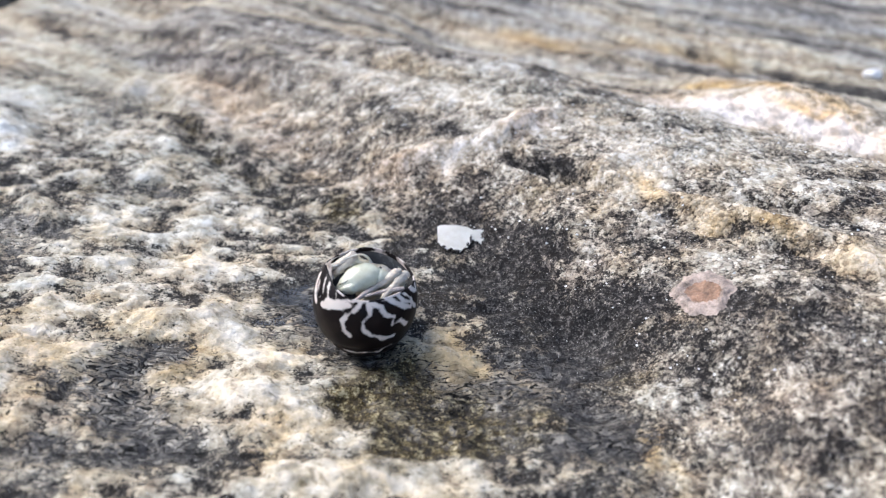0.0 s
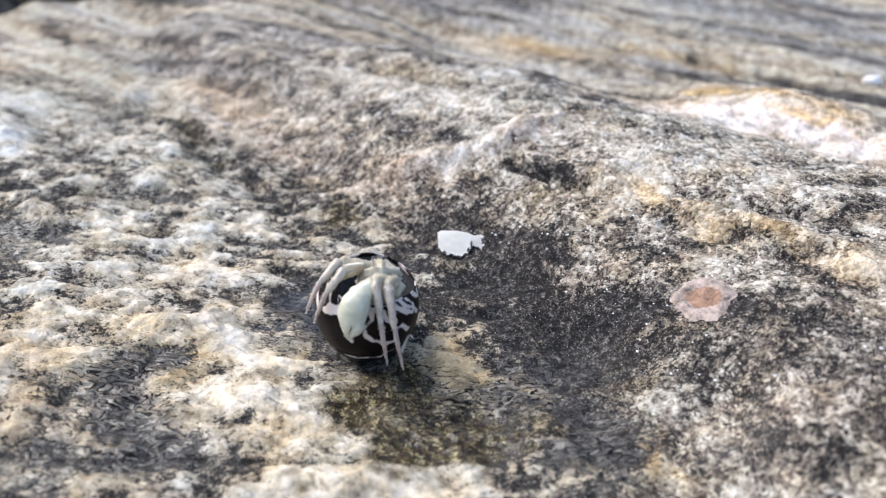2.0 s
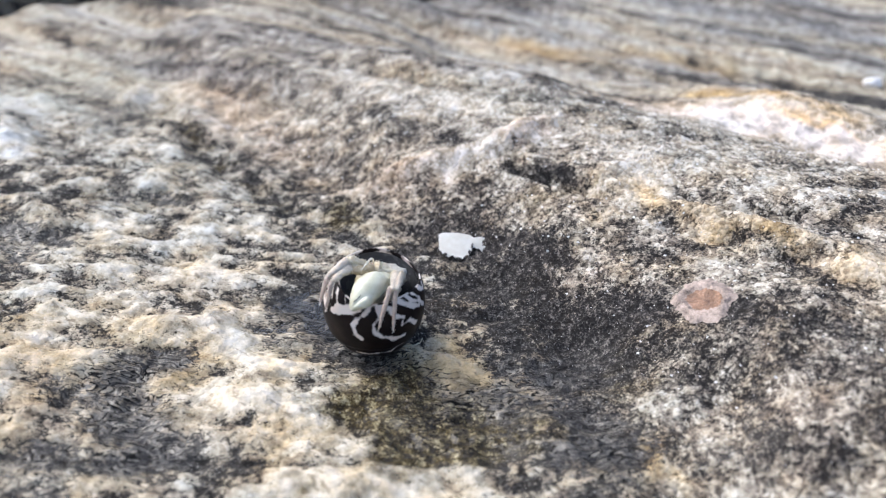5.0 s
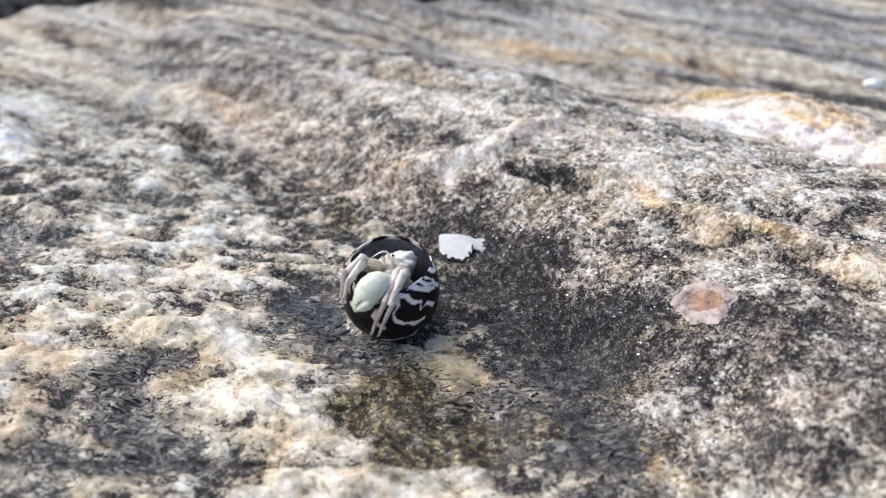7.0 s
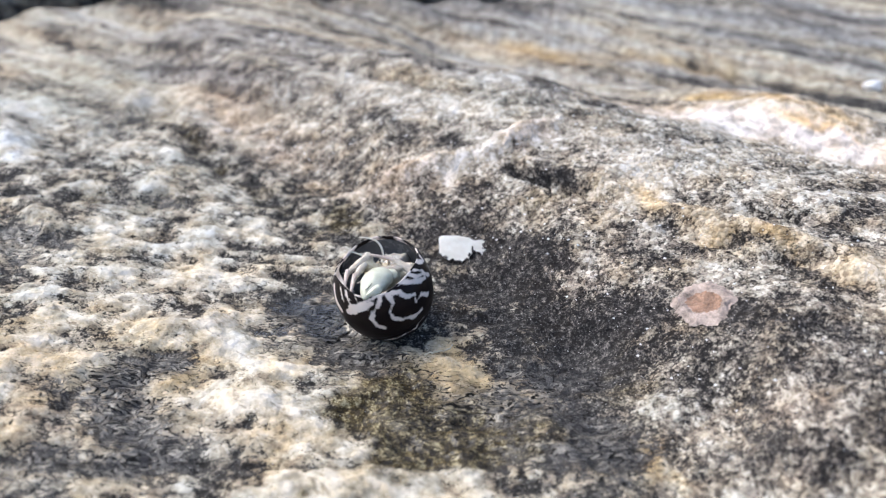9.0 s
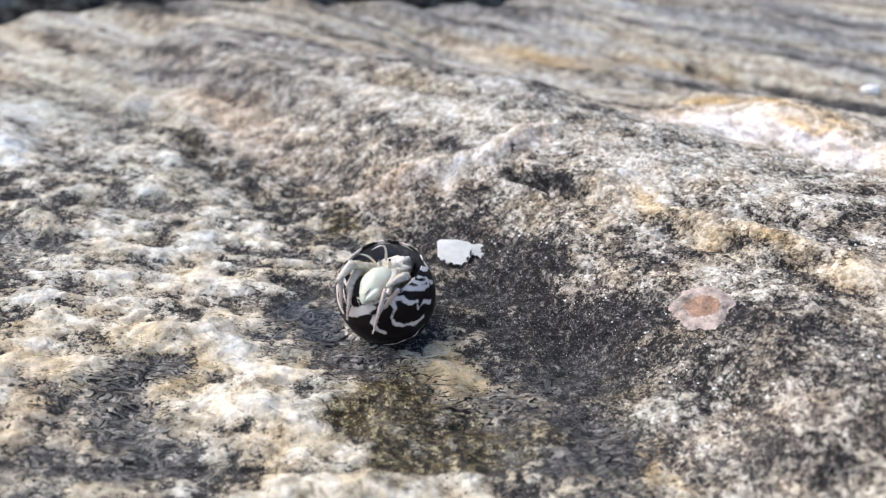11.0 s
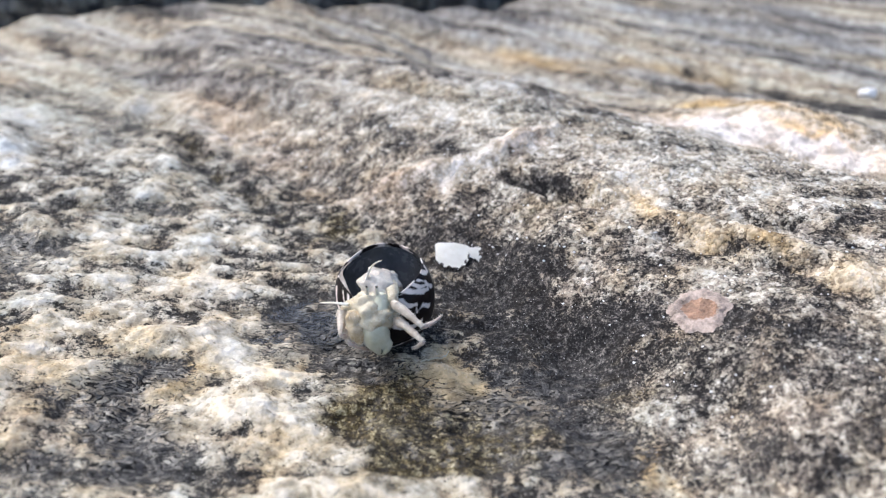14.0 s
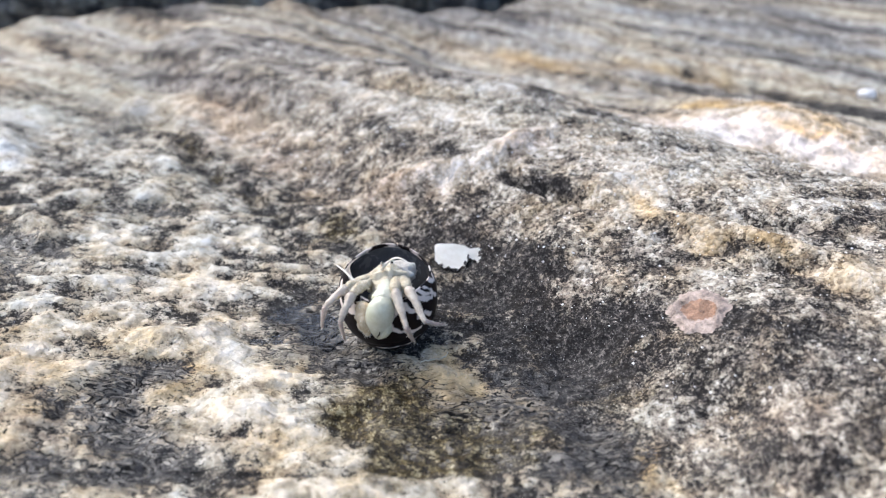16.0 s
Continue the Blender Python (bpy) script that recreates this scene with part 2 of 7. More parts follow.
def plain(name, colours, scale, rough, bump=0.0, size=0.0001, coat=0.0, sub=0.0):
    """A mottled natural surface: two colours, mixed by noise of that scale."""
    m, t, p = shader(name)
    at = node(t, "TexCoord").outputs["Object"]
    big, small = noise_of(t, at, scale, 4, 0.6, 0.4), noise_of(t, at, scale * 6, 3, 0.6)
    f = calc(t, "MULTIPLY_ADD", calc(t, "SUBTRACT", big, 0.5), 2.2, calc(t, "MULTIPLY_ADD", calc(t, "SUBTRACT", small, 0.5), 0.9, 0.5), clamp=True)
    t.links.new(blend(t, f, *colours), p.inputs["Base Color"])
    t.links.new(calc(t, "MULTIPLY_ADD", small, 0.2, rough - 0.1), p.inputs["Roughness"])
    p.inputs["Coat Weight"].default_value, p.inputs["Coat Roughness"].default_value = coat, 0.08
    if sub:
        p.inputs["Subsurface Weight"].default_value, p.inputs["Subsurface Scale"].default_value = sub, 0.001
        p.inputs["Subsurface Radius"].default_value = (1.0, 0.8, 0.6)
    if bump:
        h = calc(t, "MULTIPLY_ADD", small, 0.5, big)
        t.links.new(node(t, "Bump", {"Height": h, "Strength": bump, "Distance": size}).outputs[0], p.inputs["Normal"])
    return m


def zebra_material():
    m, t, p = shader("zebra_shell")
    at = node(t, "TexCoord").outputs["Object"]
    wob = noise_of(t, at, 480, 4, 0.65)
    edge = calc(t, "MULTIPLY_ADD", calc(t, "SUBTRACT", wob, 0.5), 0.17, mask(t, "streak"))
    f = node(t, "MapRange", {"Value": edge, "From Min": -0.012, "From Max": 0.016}).outputs[0]
    pale = blend(t, noise_of(t, at, 260, 3), (0.60, 0.47, 0.40), (0.80, 0.76, 0.71))
    dark = blend(t, noise_of(t, at, 400, 4), (0.004, 0.0035, 0.004), (0.016, 0.010, 0.010))
    t.links.new(blend(t, f, dark, pale), p.inputs["Base Color"])
    p.inputs["Roughness"].default_value = 0.4
    p.inputs["Specular IOR Level"].default_value = 0.06
    p.inputs["Coat Weight"].default_value, p.inputs["Coat Roughness"].default_value = 0.12, 0.03
    t.links.new(node(t, "Bump", {"Height": wob, "Strength": 0.25, "Distance": 0.0002}).outputs[0], p.inputs["Normal"])
    return m


def water_material():
    m = bpy.data.materials.new("water_film")
    m.use_nodes = True
    t = m.node_tree
    t.nodes.clear()
    at = node(t, "NewGeometry").outputs["Position"]
    wave = noise_of(t, at, 330, 3, 0.55, 1.2)
    n = node(t, "Bump", {"Height": wave, "Strength": 0.1, "Distance": 0.0008}).outputs[0]
    gloss = node(t, "BsdfGlossy", {"Roughness": 0.03, "Normal": n}).outputs[0]
    clear = node(t, "BsdfTransparent", {"Color": (0.84, 0.87, 0.92, 1)}).outputs[0]
    fres = node(t, "Fresnel", {"IOR": 1.33, "Normal": n}).outputs[0]
    out = node(t, "OutputMaterial")
    t.links.new(node(t, "MixShader", {0: fres, 1: clear, 2: gloss}).outputs[0], out.inputs[0])
    return m


ROCK = rock_material()
ZEBRA = zebra_material()
WATER = water_material()
NACRE = plain("grey_nacre", ((0.050, 0.050, 0.052), (0.16, 0.163, 0.172)), 60, 0.26, coat=0.5)
CALLUS = plain("white_callus", ((0.30, 0.24, 0.21), (0.66, 0.60, 0.54)), 200, 0.35, coat=0.4)
MINT = plain("pale_mint_claw", ((0.46, 0.45, 0.30), (0.70, 0.70, 0.60)), 190, 0.36, 0.5, 0.0003, 0.3, 0.25)
CREAM = plain("cream_shell_skin", ((0.38, 0.30, 0.18), (0.69, 0.64, 0.50)), 380, 0.45, 0.6, 0.0003, 0.2, 0.2)
PINK = plain("pale_pink_leg", ((0.37, 0.30, 0.23), (0.69, 0.62, 0.52)), 300, 0.4, 0.5, 0.0003, 0.3, 0.25)
TIP = plain("mauve_leg_tip", ((0.34, 0.24, 0.22), (0.72, 0.63, 0.53)), 300, 0.4, 0.4, 0.0002, 0.3, 0.2)
SOFT = plain("soft_white_skin", ((0.30, 0.26, 0.22), (0.74, 0.69, 0.60)), 210, 0.35, 0.3, 0.0002, 0.3, 0.3)
TAN = plain("tan_small_claw", ((0.36, 0.25, 0.13), (0.74, 0.64, 0.46)), 320, 0.45, 0.6, 0.0003, 0.2, 0.2)
FEELER = plain("translucent_feeler", ((0.62, 0.56, 0.45), (0.76, 0.73, 0.66)), 600, 0.4, sub=0.2)
EYE = plain("black_eye", ((0.01, 0.01, 0.012), (0.02, 0.02, 0.022)), 900, 0.15, coat=0.8)
CHALK = plain("chalky_white_shell", ((0.80, 0.77, 0.70), (0.95, 0.95, 0.92)), 200, 0.5, 0.4, 0.0003, 0.15)
SCAR = plain("rusty_pink_limpet", ((0.07, 0.035, 0.020), (0.46, 0.27, 0.17)), 420, 0.5, 0.9, 0.0006)
LIMPET = plain("pink_limpet_rim", ((0.10, 0.075, 0.060), (0.58, 0.46, 0.39)), 480, 0.6, 0.9, 0.0006)
CRUST = plain("black_lichen_crust", ((0.02, 0.02, 0.022), (0.10, 0.09, 0.08)), 500, 0.7, 0.8, 0.0004)
QUARTZ = plain("white_quartz", ((0.66, 0.64, 0.62), (0.85, 0.85, 0.84)), 200, 0.4, 0.4, 0.0006)

# ---- shape of the rock ----
def hash2(ix, iy, seed):
    n = (ix.astype(np.int64) * 374761393 + iy.astype(np.int64) * 668265263 + seed * 974634221) & 0x7FFFFFFF
    n = ((n ^ (n >> 13)) * 1274126177) & 0x7FFFFFFF
    n = ((n ^ (n >> 16)) * 668265263) & 0x7FFFFFFF
    return ((n ^ (n >> 11)) & 0xFFFF) / 65535.0


def grain(x, y, seed=0):
    """Smooth noise of unit size, about -1 to 1."""
    ix, iy = np.floor(x), np.floor(y)
    fx, fy = x - ix, y - iy
    u, v = fx * fx * fx * (fx * (fx * 6 - 15) + 10), fy * fy * fy * (fy * (fy * 6 - 15) + 10)

    def corner(dx, dy):
        a = hash2(ix + dx, iy + dy, seed) * 2 * np.pi
        return np.cos(a) * (fx - dx) + np.sin(a) * (fy - dy)

    low = corner(0, 0) * (1 - u) + corner(1, 0) * u
    high = corner(0, 1) * (1 - u) + corner(1, 1) * u
    return (low * (1 - v) + high * v) * 1.5


def layers(x, y, size, octaves, seed=0, rough=0.5):
    total, gain, f = 0, 1.0, 1.0 / size
    for k in range(octaves):
        total = total + gain * grain(x * f + 17.3 * k, y * f - 9.1 * k, seed + k)
        gain, f = gain * rough, f * 2.03
    return total


def step(a, b, v):
    t = np.clip((v - a) / (b - a), 0, 1)
    return t * t * (3 - 2 * t)


def spots(x, y, rows, power=1.0):
    """Sum of soft elliptic spots: centre, two radii, turn in degrees, amount."""
    total = np.zeros_like(x)
    for cx, cy, ra, rb, turn, amount in rows:
        c, s = np.cos(np.radians(turn)), np.sin(np.radians(turn))
        p, q = ((x - cx) * c + (y - cy) * s) / ra, (-(x - cx) * s + (y - cy) * c) / rb
        total += amount * np.exp(-(p * p + q * q) ** power)
    return total


def band(x, y, points, half):
    """A soft stripe along a line of points, 1 on the line."""
    best = np.full_like(x, 9.0)
    for (x0, y0), (x1, y1) in zip(points, points[1:]):
        dx, dy = x1 - x0, y1 - y0
        u = np.clip(((x - x0) * dx + (y - y0) * dy) / (dx * dx + dy * dy), 0, 1)
        best = np.minimum(best, np.hypot(x - x0 - u * dx, y - y0 - u * dy))
    return np.exp(-(best / half) ** 2)


# veins, ledges and seams that run over the ridge
CREST = [(-0.024, 0.1790), (-0.0133, 0.1787), (0.0009, 0.1774), (0.0121, 0.1778), (0.0207, 0.1821), (0.0294, 0.1889)]
BANK = [(-0.0877, 0.2501), (-0.0767, 0.2270), (-0.0633, 0.2103), (-0.0493, 0.1937), (-0.0370, 0.1837), (-0.0230, 0.1730)]
LEDGE = [(0.0349, 0.1567), (0.0422, 0.1493), (0.0511, 0.1391), (0.0598, 0.1317), (0.0680, 0.1248), (0.0780, 0.1124)]
UNDER = [(0.0459, 0.1397), (0.0589, 0.1280), (0.0711, 0.1154)]
VEIN = [(0.0640, 0.2210), (0.0789, 0.2166), (0.0947, 0.2061), (0.1069, 0.1969), (0.1220, 0.1830)]
VEIN_EDGE = [(0.0820, 0.2400), (0.0993, 0.2170), (0.1140, 0.2034)]
CLEFT = [(0.0278, 0.2254), (0.0480, 0.2450), (0.0678, 0.2290)]
FAR_EDGE = [(-0.0382, 0.2527), (-0.0040, 0.2264), (0.0188, 0.2131), (0.0546, 0.2054)]
RUST = [(0.0298, 0.3484), (0.0530, 0.3316), (0.0846, 0.3305), (0.1198, 0.3167)]
FAR_SEAM = [(0.1200, 0.3080), (0.1300, 0.3051), (0.1632, 0.2731), (0.19, 0.25)]
PITS = [(-0.0890, 0.2417), (-0.0740, 0.2138), (-0.0597, 0.1953), (-0.0463, 0.1820), (-0.0335, 0.1706), (-0.0251, 0.1653)]
HOLLOW_WAY = [(0.0015, 0.1440), (0.0132, 0.1277), (0.0250, 0.1090)]


def foot(y):
    """Where the foot of the ridge runs, as x at each y."""
    return np.interp(y, [0.0, 0.08, 0.102, 0.118, 0.151, 0.165, 0.20, 0.26, 0.32, 0.5], [0.040, 0.034, 0.028, 0.0215, 0.002, -0.016, -0.047, -0.093, -0.125, -0.20])


def relief(x, y):
    """Fine relief: worn grains on the ridge, thin flakes on the low ground before it."""
    near = step(0.55, 0.30, np.hypot(x, y))
    low = step(0.012, -0.006, x - foot(y)) * step(0.22, 0.15, y)
    grains = 0.00040 * layers(x, y, 0.0050, 2, 53) + 0.00030 * layers(x, y, 0.0021, 3, 57, 0.6)
    n = layers(x * 0.62 + 0.2 * y, y, 0.0065, 3, 83, 0.55) * 3.0
    k = np.floor(n)
    flakes = (k + step(0.80, 1.0, n - k)) * 0.00036
    near *= 1 - 0.9 * np.exp(-((x - 0.0469) ** 2 + (y - 0.1165) ** 2) / 0.0068 ** 2)
    return near * (grains * (1 - 0.5 * low) + flakes * (0.25 + 0.75 * low))


# folds, hollows and knobs: x, y, radii, turn, height
FOLDS = [
    (-0.0006, 0.1798, 0.0152, 0.0029, -178, 0.0030),
    (0.0194, 0.1840, 0.0090, 0.0039, 49, 0.0030),
    (0.1010, 0.2193, 0.0321, 0.0190, 142, 0.0110),
    (0.0935, 0.2523, 0.0135, 0.0117, 122, 0.0050),
    (-0.1269, 0.2120, 0.0212, 0.0065, 119, 0.0060),
    (-0.0740, 0.1810, 0.0048, 0.0041, 167, 0.0018),
    (-0.0945, 0.1618, 0.0092, 0.0045, 128, 0.0020),
    (-0.0764, 0.2054, 0.0059, 0.0047, 60, 0.0007),
    (-0.1017, 0.2467, 0.0133, 0.0050, 91, 0.0030),
    (-0.0324, 0.1036, 0.0078, 0.0059, 140, 0.0020),
    (-0.0466, 0.1203, 0.0106, 0.0052, 154, 0.0015),
    (-0.0154, 0.0829, 0.0101, 0.0047, 179, 0.0020),
    (0.0604, 0.1334, 0.0170, 0.0023, 141, 0.0024),
    (0.0718, 0.1173, 0.0079, 0.0024, 147, 0.0016),
    (0.0368, 0.0977, 0.0070, 0.0051, 156, 0.0020),
    (-0.0790, 0.2534, 0.0205, 0.0091, 137, 0.0025),
]
HOLLOWS = [
    (0.0278, 0.1605, 0.0094, 0.0019, 133, -0.0065),
    (0.0189, 0.1692, 0.0051, 0.0013, 131, -0.0030),
    (-0.0249, 0.1257, 0.0121, 0.0104, -179, -0.0022),
    (-0.0147, 0.1114, 0.0124, 0.0037, 176, -0.0006),
    (-0.0022, 0.0961, 0.0157, 0.0091, -175, -0.0018),
    (0.0228, 0.1172, 0.0084, 0.0059, 93, -0.0030),
    (-0.0542, 0.1003, 0.0102, 0.0073, 148, -0.0018),
    (-0.0443, 0.0874, 0.0091, 0.0051, -179, -0.0015),
    (-0.0939, 0.1498, 0.0093, 0.0066, 153, -0.0016),
    (-0.0716, 0.1710, 0.0070, 0.0058, 120, -0.0016),
    (0.0634, 0.1393, 0.0171, 0.0019, 148, -0.0022),
    (0.0465, 0.0913, 0.0053, 0.0040, 109, -0.0020),
    (0.0568, 0.0754, 0.0043, 0.0037, -142, -0.0022),
    (-0.0988, 0.2190, 0.0188, 0.0110, 78, -0.0030),
    (0.0705, 0.2538, 0.0358, 0.0067, 130, -0.0040),
    (0.1482, 0.2814, 0.0288, 0.0068, 123, -0.0050),
    (0.1108, 0.3200, 0.0142, 0.0056, 142, -0.0030),
    (0.0466, 0.1156, 0.0051, 0.0044, 109, -0.0010),
]


def height(x, y, fine=True):
    """Height of the rock, in metres."""
    wob = 0.006 * layers(x, y, 0.045, 2, 11)
    s = (x - foot(y)) * 0.72 + wob
    crest = 0.050 + 0.012 * step(0.28, 0.12, y)
    back = step(0.36, 0.24, y + 0.35 * x)
    z = (0.0135 * step(-0.003, 0.027, s) + 0.006 * step(0.02, 0.055, s)) * back
    z -= 0.0125 * step(crest, crest + 0.055, s) * step(0.11, 0.15, y)
    z += 0.012 * step(0.25, 0.40, y + 0.3 * x) + 0.010 * step(0.30, 0.42, y) * step(-0.10, -0.02, x) + 0.006 * step(-0.03, -0.10, x)
    z += spots(x, y, FOLDS) + spots(x, y, HOLLOWS)
    wx, wy = x + 0.0022 * layers(x, y, 0.009, 2, 15), y + 0.0022 * layers(x, y, 0.009, 2, 19)
    z += 0.0012 * band(wx, wy, CREST, 0.0028) + 0.0013 * band(wx, wy, LEDGE, 0.0030) - 0.0012 * band(wx, wy, UNDER, 0.0018)
    z += 0.0016 * band(wx, wy, BANK, 0.0050) - 0.0012 * band(wx, wy, FAR_EDGE, 0.0022) - 0.0014 * band(wx, wy, PITS, 0.0030) - 0.003 * band(wx, wy, FAR_SEAM, 0.004)
    # strata run from far left to near right
    far = step(0.16, 0.30, y)
    p, q = 0.85 * x - 0.53 * y, 0.53 * x + 0.85 * y
    z += (0.0005 + 0.0022 * far) * layers(p * 0.30, q, 0.022, 3, 23) + 0.0007 * layers(x, y, 0.016, 3, 31)
    # the slab ends in a deep cleft; its far wall is added to keep it dark
    rim = np.interp(x, [-0.6, -0.30, -0.215, -0.185, -0.16, -0.11, -0.07, 0.0, 0.02, 0.03, 0.05, 0.6], [0.31, 0.33, 0.345, 0.365, 0.372, 0.376, 0.386, 0.402, 0.398, 0.402, 0.43, 0.47]) + 0.004 * layers(x, x * 0 + 3.1, 0.03, 2, 41)
    z -= 0.25 * step(rim, rim + 0.045, y) - 0.42 * step(rim + 0.09, rim + 0.16, y)
    if fine:
        z += relief(x, y)
    return z


# ---- end of the shape ----
# patches of mineral, lichen, damp and painted shade: x, y, radii, turn, amount
QUARTZ_NEAR = [
    (-0.0483, 0.1197, 0.0066, 0.0034, 165, 0.90),
    (-0.0403, 0.1162, 0.0078, 0.0038, 135, 0.90),
    (-0.0320, 0.1027, 0.0068, 0.0043, 145, 1.00),
    (-0.0208, 0.0973, 0.0041, 0.0036, 107, 0.90),
    (-0.0151, 0.0814, 0.0092, 0.0040, 171, 1.00),
    (0.0039, 0.0829, 0.0059, 0.0035, -179, 0.80),
    (-0.0668, 0.1267, 0.0074, 0.0063, 165, 0.60),
    (-0.0657, 0.1355, 0.0064, 0.0046, -171, 0.55),
    (-0.0545, 0.1440, 0.0106, 0.0062, -174, 0.45),
    (-0.0722, 0.1098, 0.0075, 0.0051, 129, 0.65),
    (-0.0400, 0.0995, 0.0080, 0.0051, 146, 0.60),
    (-0.0601, 0.0903, 0.0047, 0.0031, -175, 0.40),
    (-0.0088, 0.0983, 0.0028, 0.0023, -175, 0.60),
    (0.0172, 0.0895, 0.0052, 0.0026, 81, 0.45),
    (0.0261, 0.1046, 0.0025, 0.0023, -145, 0.70),
    (0.0037, 0.1112, 0.0046, 0.0041, -165, 0.80),
    (-0.0012, 0.1185, 0.0042, 0.0036, 0, 0.75),
    (-0.0080, 0.1108, 0.0048, 0.0018, 170, 0.70),
    (-0.0382, 0.2229, 0.0345, 0.0240, 140, 0.26),
]
QUARTZ_SIDE = [
    (-0.0633, 0.0997, 0.0049, 0.0042, -170, 0.55),
    (-0.0251, 0.0900, 0.0044, 0.0037, 167, 0.70),
    (0.0095, 0.1050, 0.0059, 0.0038, 179, 0.50),
    (0.0518, 0.0908, 0.0038, 0.0033, 167, 0.50),
    (0.0359, 0.0837, 0.0047, 0.0025, 169, 0.20),
    (0.0288, 0.1316, 0.0045, 0.0032, 150, 0.40),
    (-0.0784, 0.1475, 0.0077, 0.0053, 134, 0.50),
    (-0.0738, 0.1616, 0.0061, 0.0045, -151, 0.60),
    (-0.0835, 0.1703, 0.0114, 0.0038, 134, 0.40),
    (-0.0477, 0.1627, 0.0104, 0.0050, -159, 0.40),
    (-0.0930, 0.1592, 0.0061, 0.0039, 144, 0.80),
    (-0.0753, 0.2026, 0.0061, 0.0034, -142, 0.75),
    (-0.1191, 0.2003, 0.0123, 0.0056, 113, 1.70),
    (0.0345, 0.0966, 0.0053, 0.0044, 145, 0.15),
    (0.0587, 0.0875, 0.0043, 0.0032, 167, 0.40),
    (-0.0312, 0.1121, 0.0062, 0.0044, 173, 0.70),
    (0.0538, 0.1254, 0.0071, 0.0031, 144, 0.35),
    (-0.0733, 0.1793, 0.0044, 0.0032, -178, 0.55),
    (-0.0432, 0.1239, 0.0058, 0.0043, 141, 0.50),
]
QUARTZ_FAR = [
    (-0.0998, 0.2420, 0.0084, 0.0035, 77, 0.80),
    (-0.1343, 0.2409, 0.0137, 0.0084, 90, 0.80),
    (0.0141, 0.1786, 0.0074, 0.0053, 47, 1.00),
    (0.0022, 0.1773, 0.0082, 0.0024, -175, 0.80),
    (0.0436, 0.1576, 0.0085, 0.0053, 118, 0.70),
    (0.0162, 0.2261, 0.0123, 0.0063, 157, 0.90),
    (0.0748, 0.1410, 0.0052, 0.0049, -173, 0.60),
    (-0.0139, 0.2187, 0.0368, 0.0095, 131, 0.25),
    (-0.0797, 0.2284, 0.0262, 0.0112, 128, 0.35),
    (-0.1681, 0.3164, 0.0595, 0.0090, 134, 0.50),
    (-0.0955, 0.3289, 0.0246, 0.0105, 129, 0.80),
    (-0.1756, 0.3515, 0.0153, 0.0059, 177, 0.70),
    (0.0414, 0.3400, 0.0322, 0.0106, 148, 0.50),
    (0.0819, 0.2112, 0.0140, 0.0084, 147, 1.70),
    (0.0965, 0.2026, 0.0190, 0.0062, 147, 1.80),
    (0.1104, 0.1911, 0.0108, 0.0062, 144, 1.70),
]
LICHEN_SHADE_NEAR = [
    (0.0306, 0.1109, 0.0057, 0.0049, 125, -0.40),
    (0.0100, 0.1330, 0.0147, 0.0139, 97, -0.90),
    (0.0236, 0.1217, 0.0080, 0.0059, 118, -1.00),
    (0.0263, 0.1116, 0.0098, 0.0059, 86, -0.60),
    (0.0008, 0.1570, 0.0154, 0.0071, 156, -0.35),
    (0.0377, 0.1165, 0.0071, 0.0062, 133, -0.35),
    (0.0512, 0.1104, 0.0042, 0.0034, 87, -0.60),
    (0.0588, 0.1045, 0.0078, 0.0064, -171, -0.30),
    (-0.0082, 0.1037, 0.0097, 0.0048, -170, -0.15),
    (-0.0058, 0.0924, 0.0090, 0.0049, -175, -0.15),
    (0.0090, 0.0980, 0.0122, 0.0058, 173, -0.60),
    # next row: the shell's shadow on the rock, painted in
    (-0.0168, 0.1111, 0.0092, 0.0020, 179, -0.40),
    (0.0232, 0.0885, 0.0080, 0.0059, 67, -0.60),
    (-0.0259, 0.1315, 0.0082, 0.0067, 168, -0.35),
    (0.0471, 0.0925, 0.0052, 0.0040, 119, -0.50),
    (0.0426, 0.1011, 0.0035, 0.0028, 158, -0.40),
    (0.0550, 0.0837, 0.0035, 0.0026, 170, -0.40),
]
LICHEN_LEFT = [
    (-0.0364, 0.0831, 0.0067, 0.0029, 178, -0.25),
    (-0.0597, 0.0820, 0.0052, 0.0040, 145, -0.30),
    (-0.0553, 0.1118, 0.0058, 0.0019, -174, -0.40),
    (-0.0728, 0.1741, 0.0055, 0.0045, 173, -0.70),
    (-0.1109, 0.1820, 0.0081, 0.0043, 144, -0.50),
    (-0.0959, 0.1536, 0.0083, 0.0041, 167, -0.60),
    (-0.0863, 0.1456, 0.0082, 0.0041, 164, -0.50),
    (-0.0264, 0.1754, 0.0134, 0.0050, 101, -0.30),
    (-0.0403, 0.1896, 0.0065, 0.0059, 124, -0.25),
    (-0.0563, 0.2011, 0.0088, 0.0026, 120, -0.30),
    (-0.0734, 0.2179, 0.0099, 0.0023, 120, -0.40),
    (0.0569, 0.0763, 0.0054, 0.0040, 176, -0.80),
    (0.0445, 0.0818, 0.0044, 0.0031, 166, -0.40),
    (-0.0551, 0.1034, 0.0074, 0.0049, 162, -0.55),
    (-0.0497, 0.1093, 0.0048, 0.0023, -177, -0.60),
    (-0.0458, 0.0913, 0.0079, 0.0043, 178, -0.35),
]
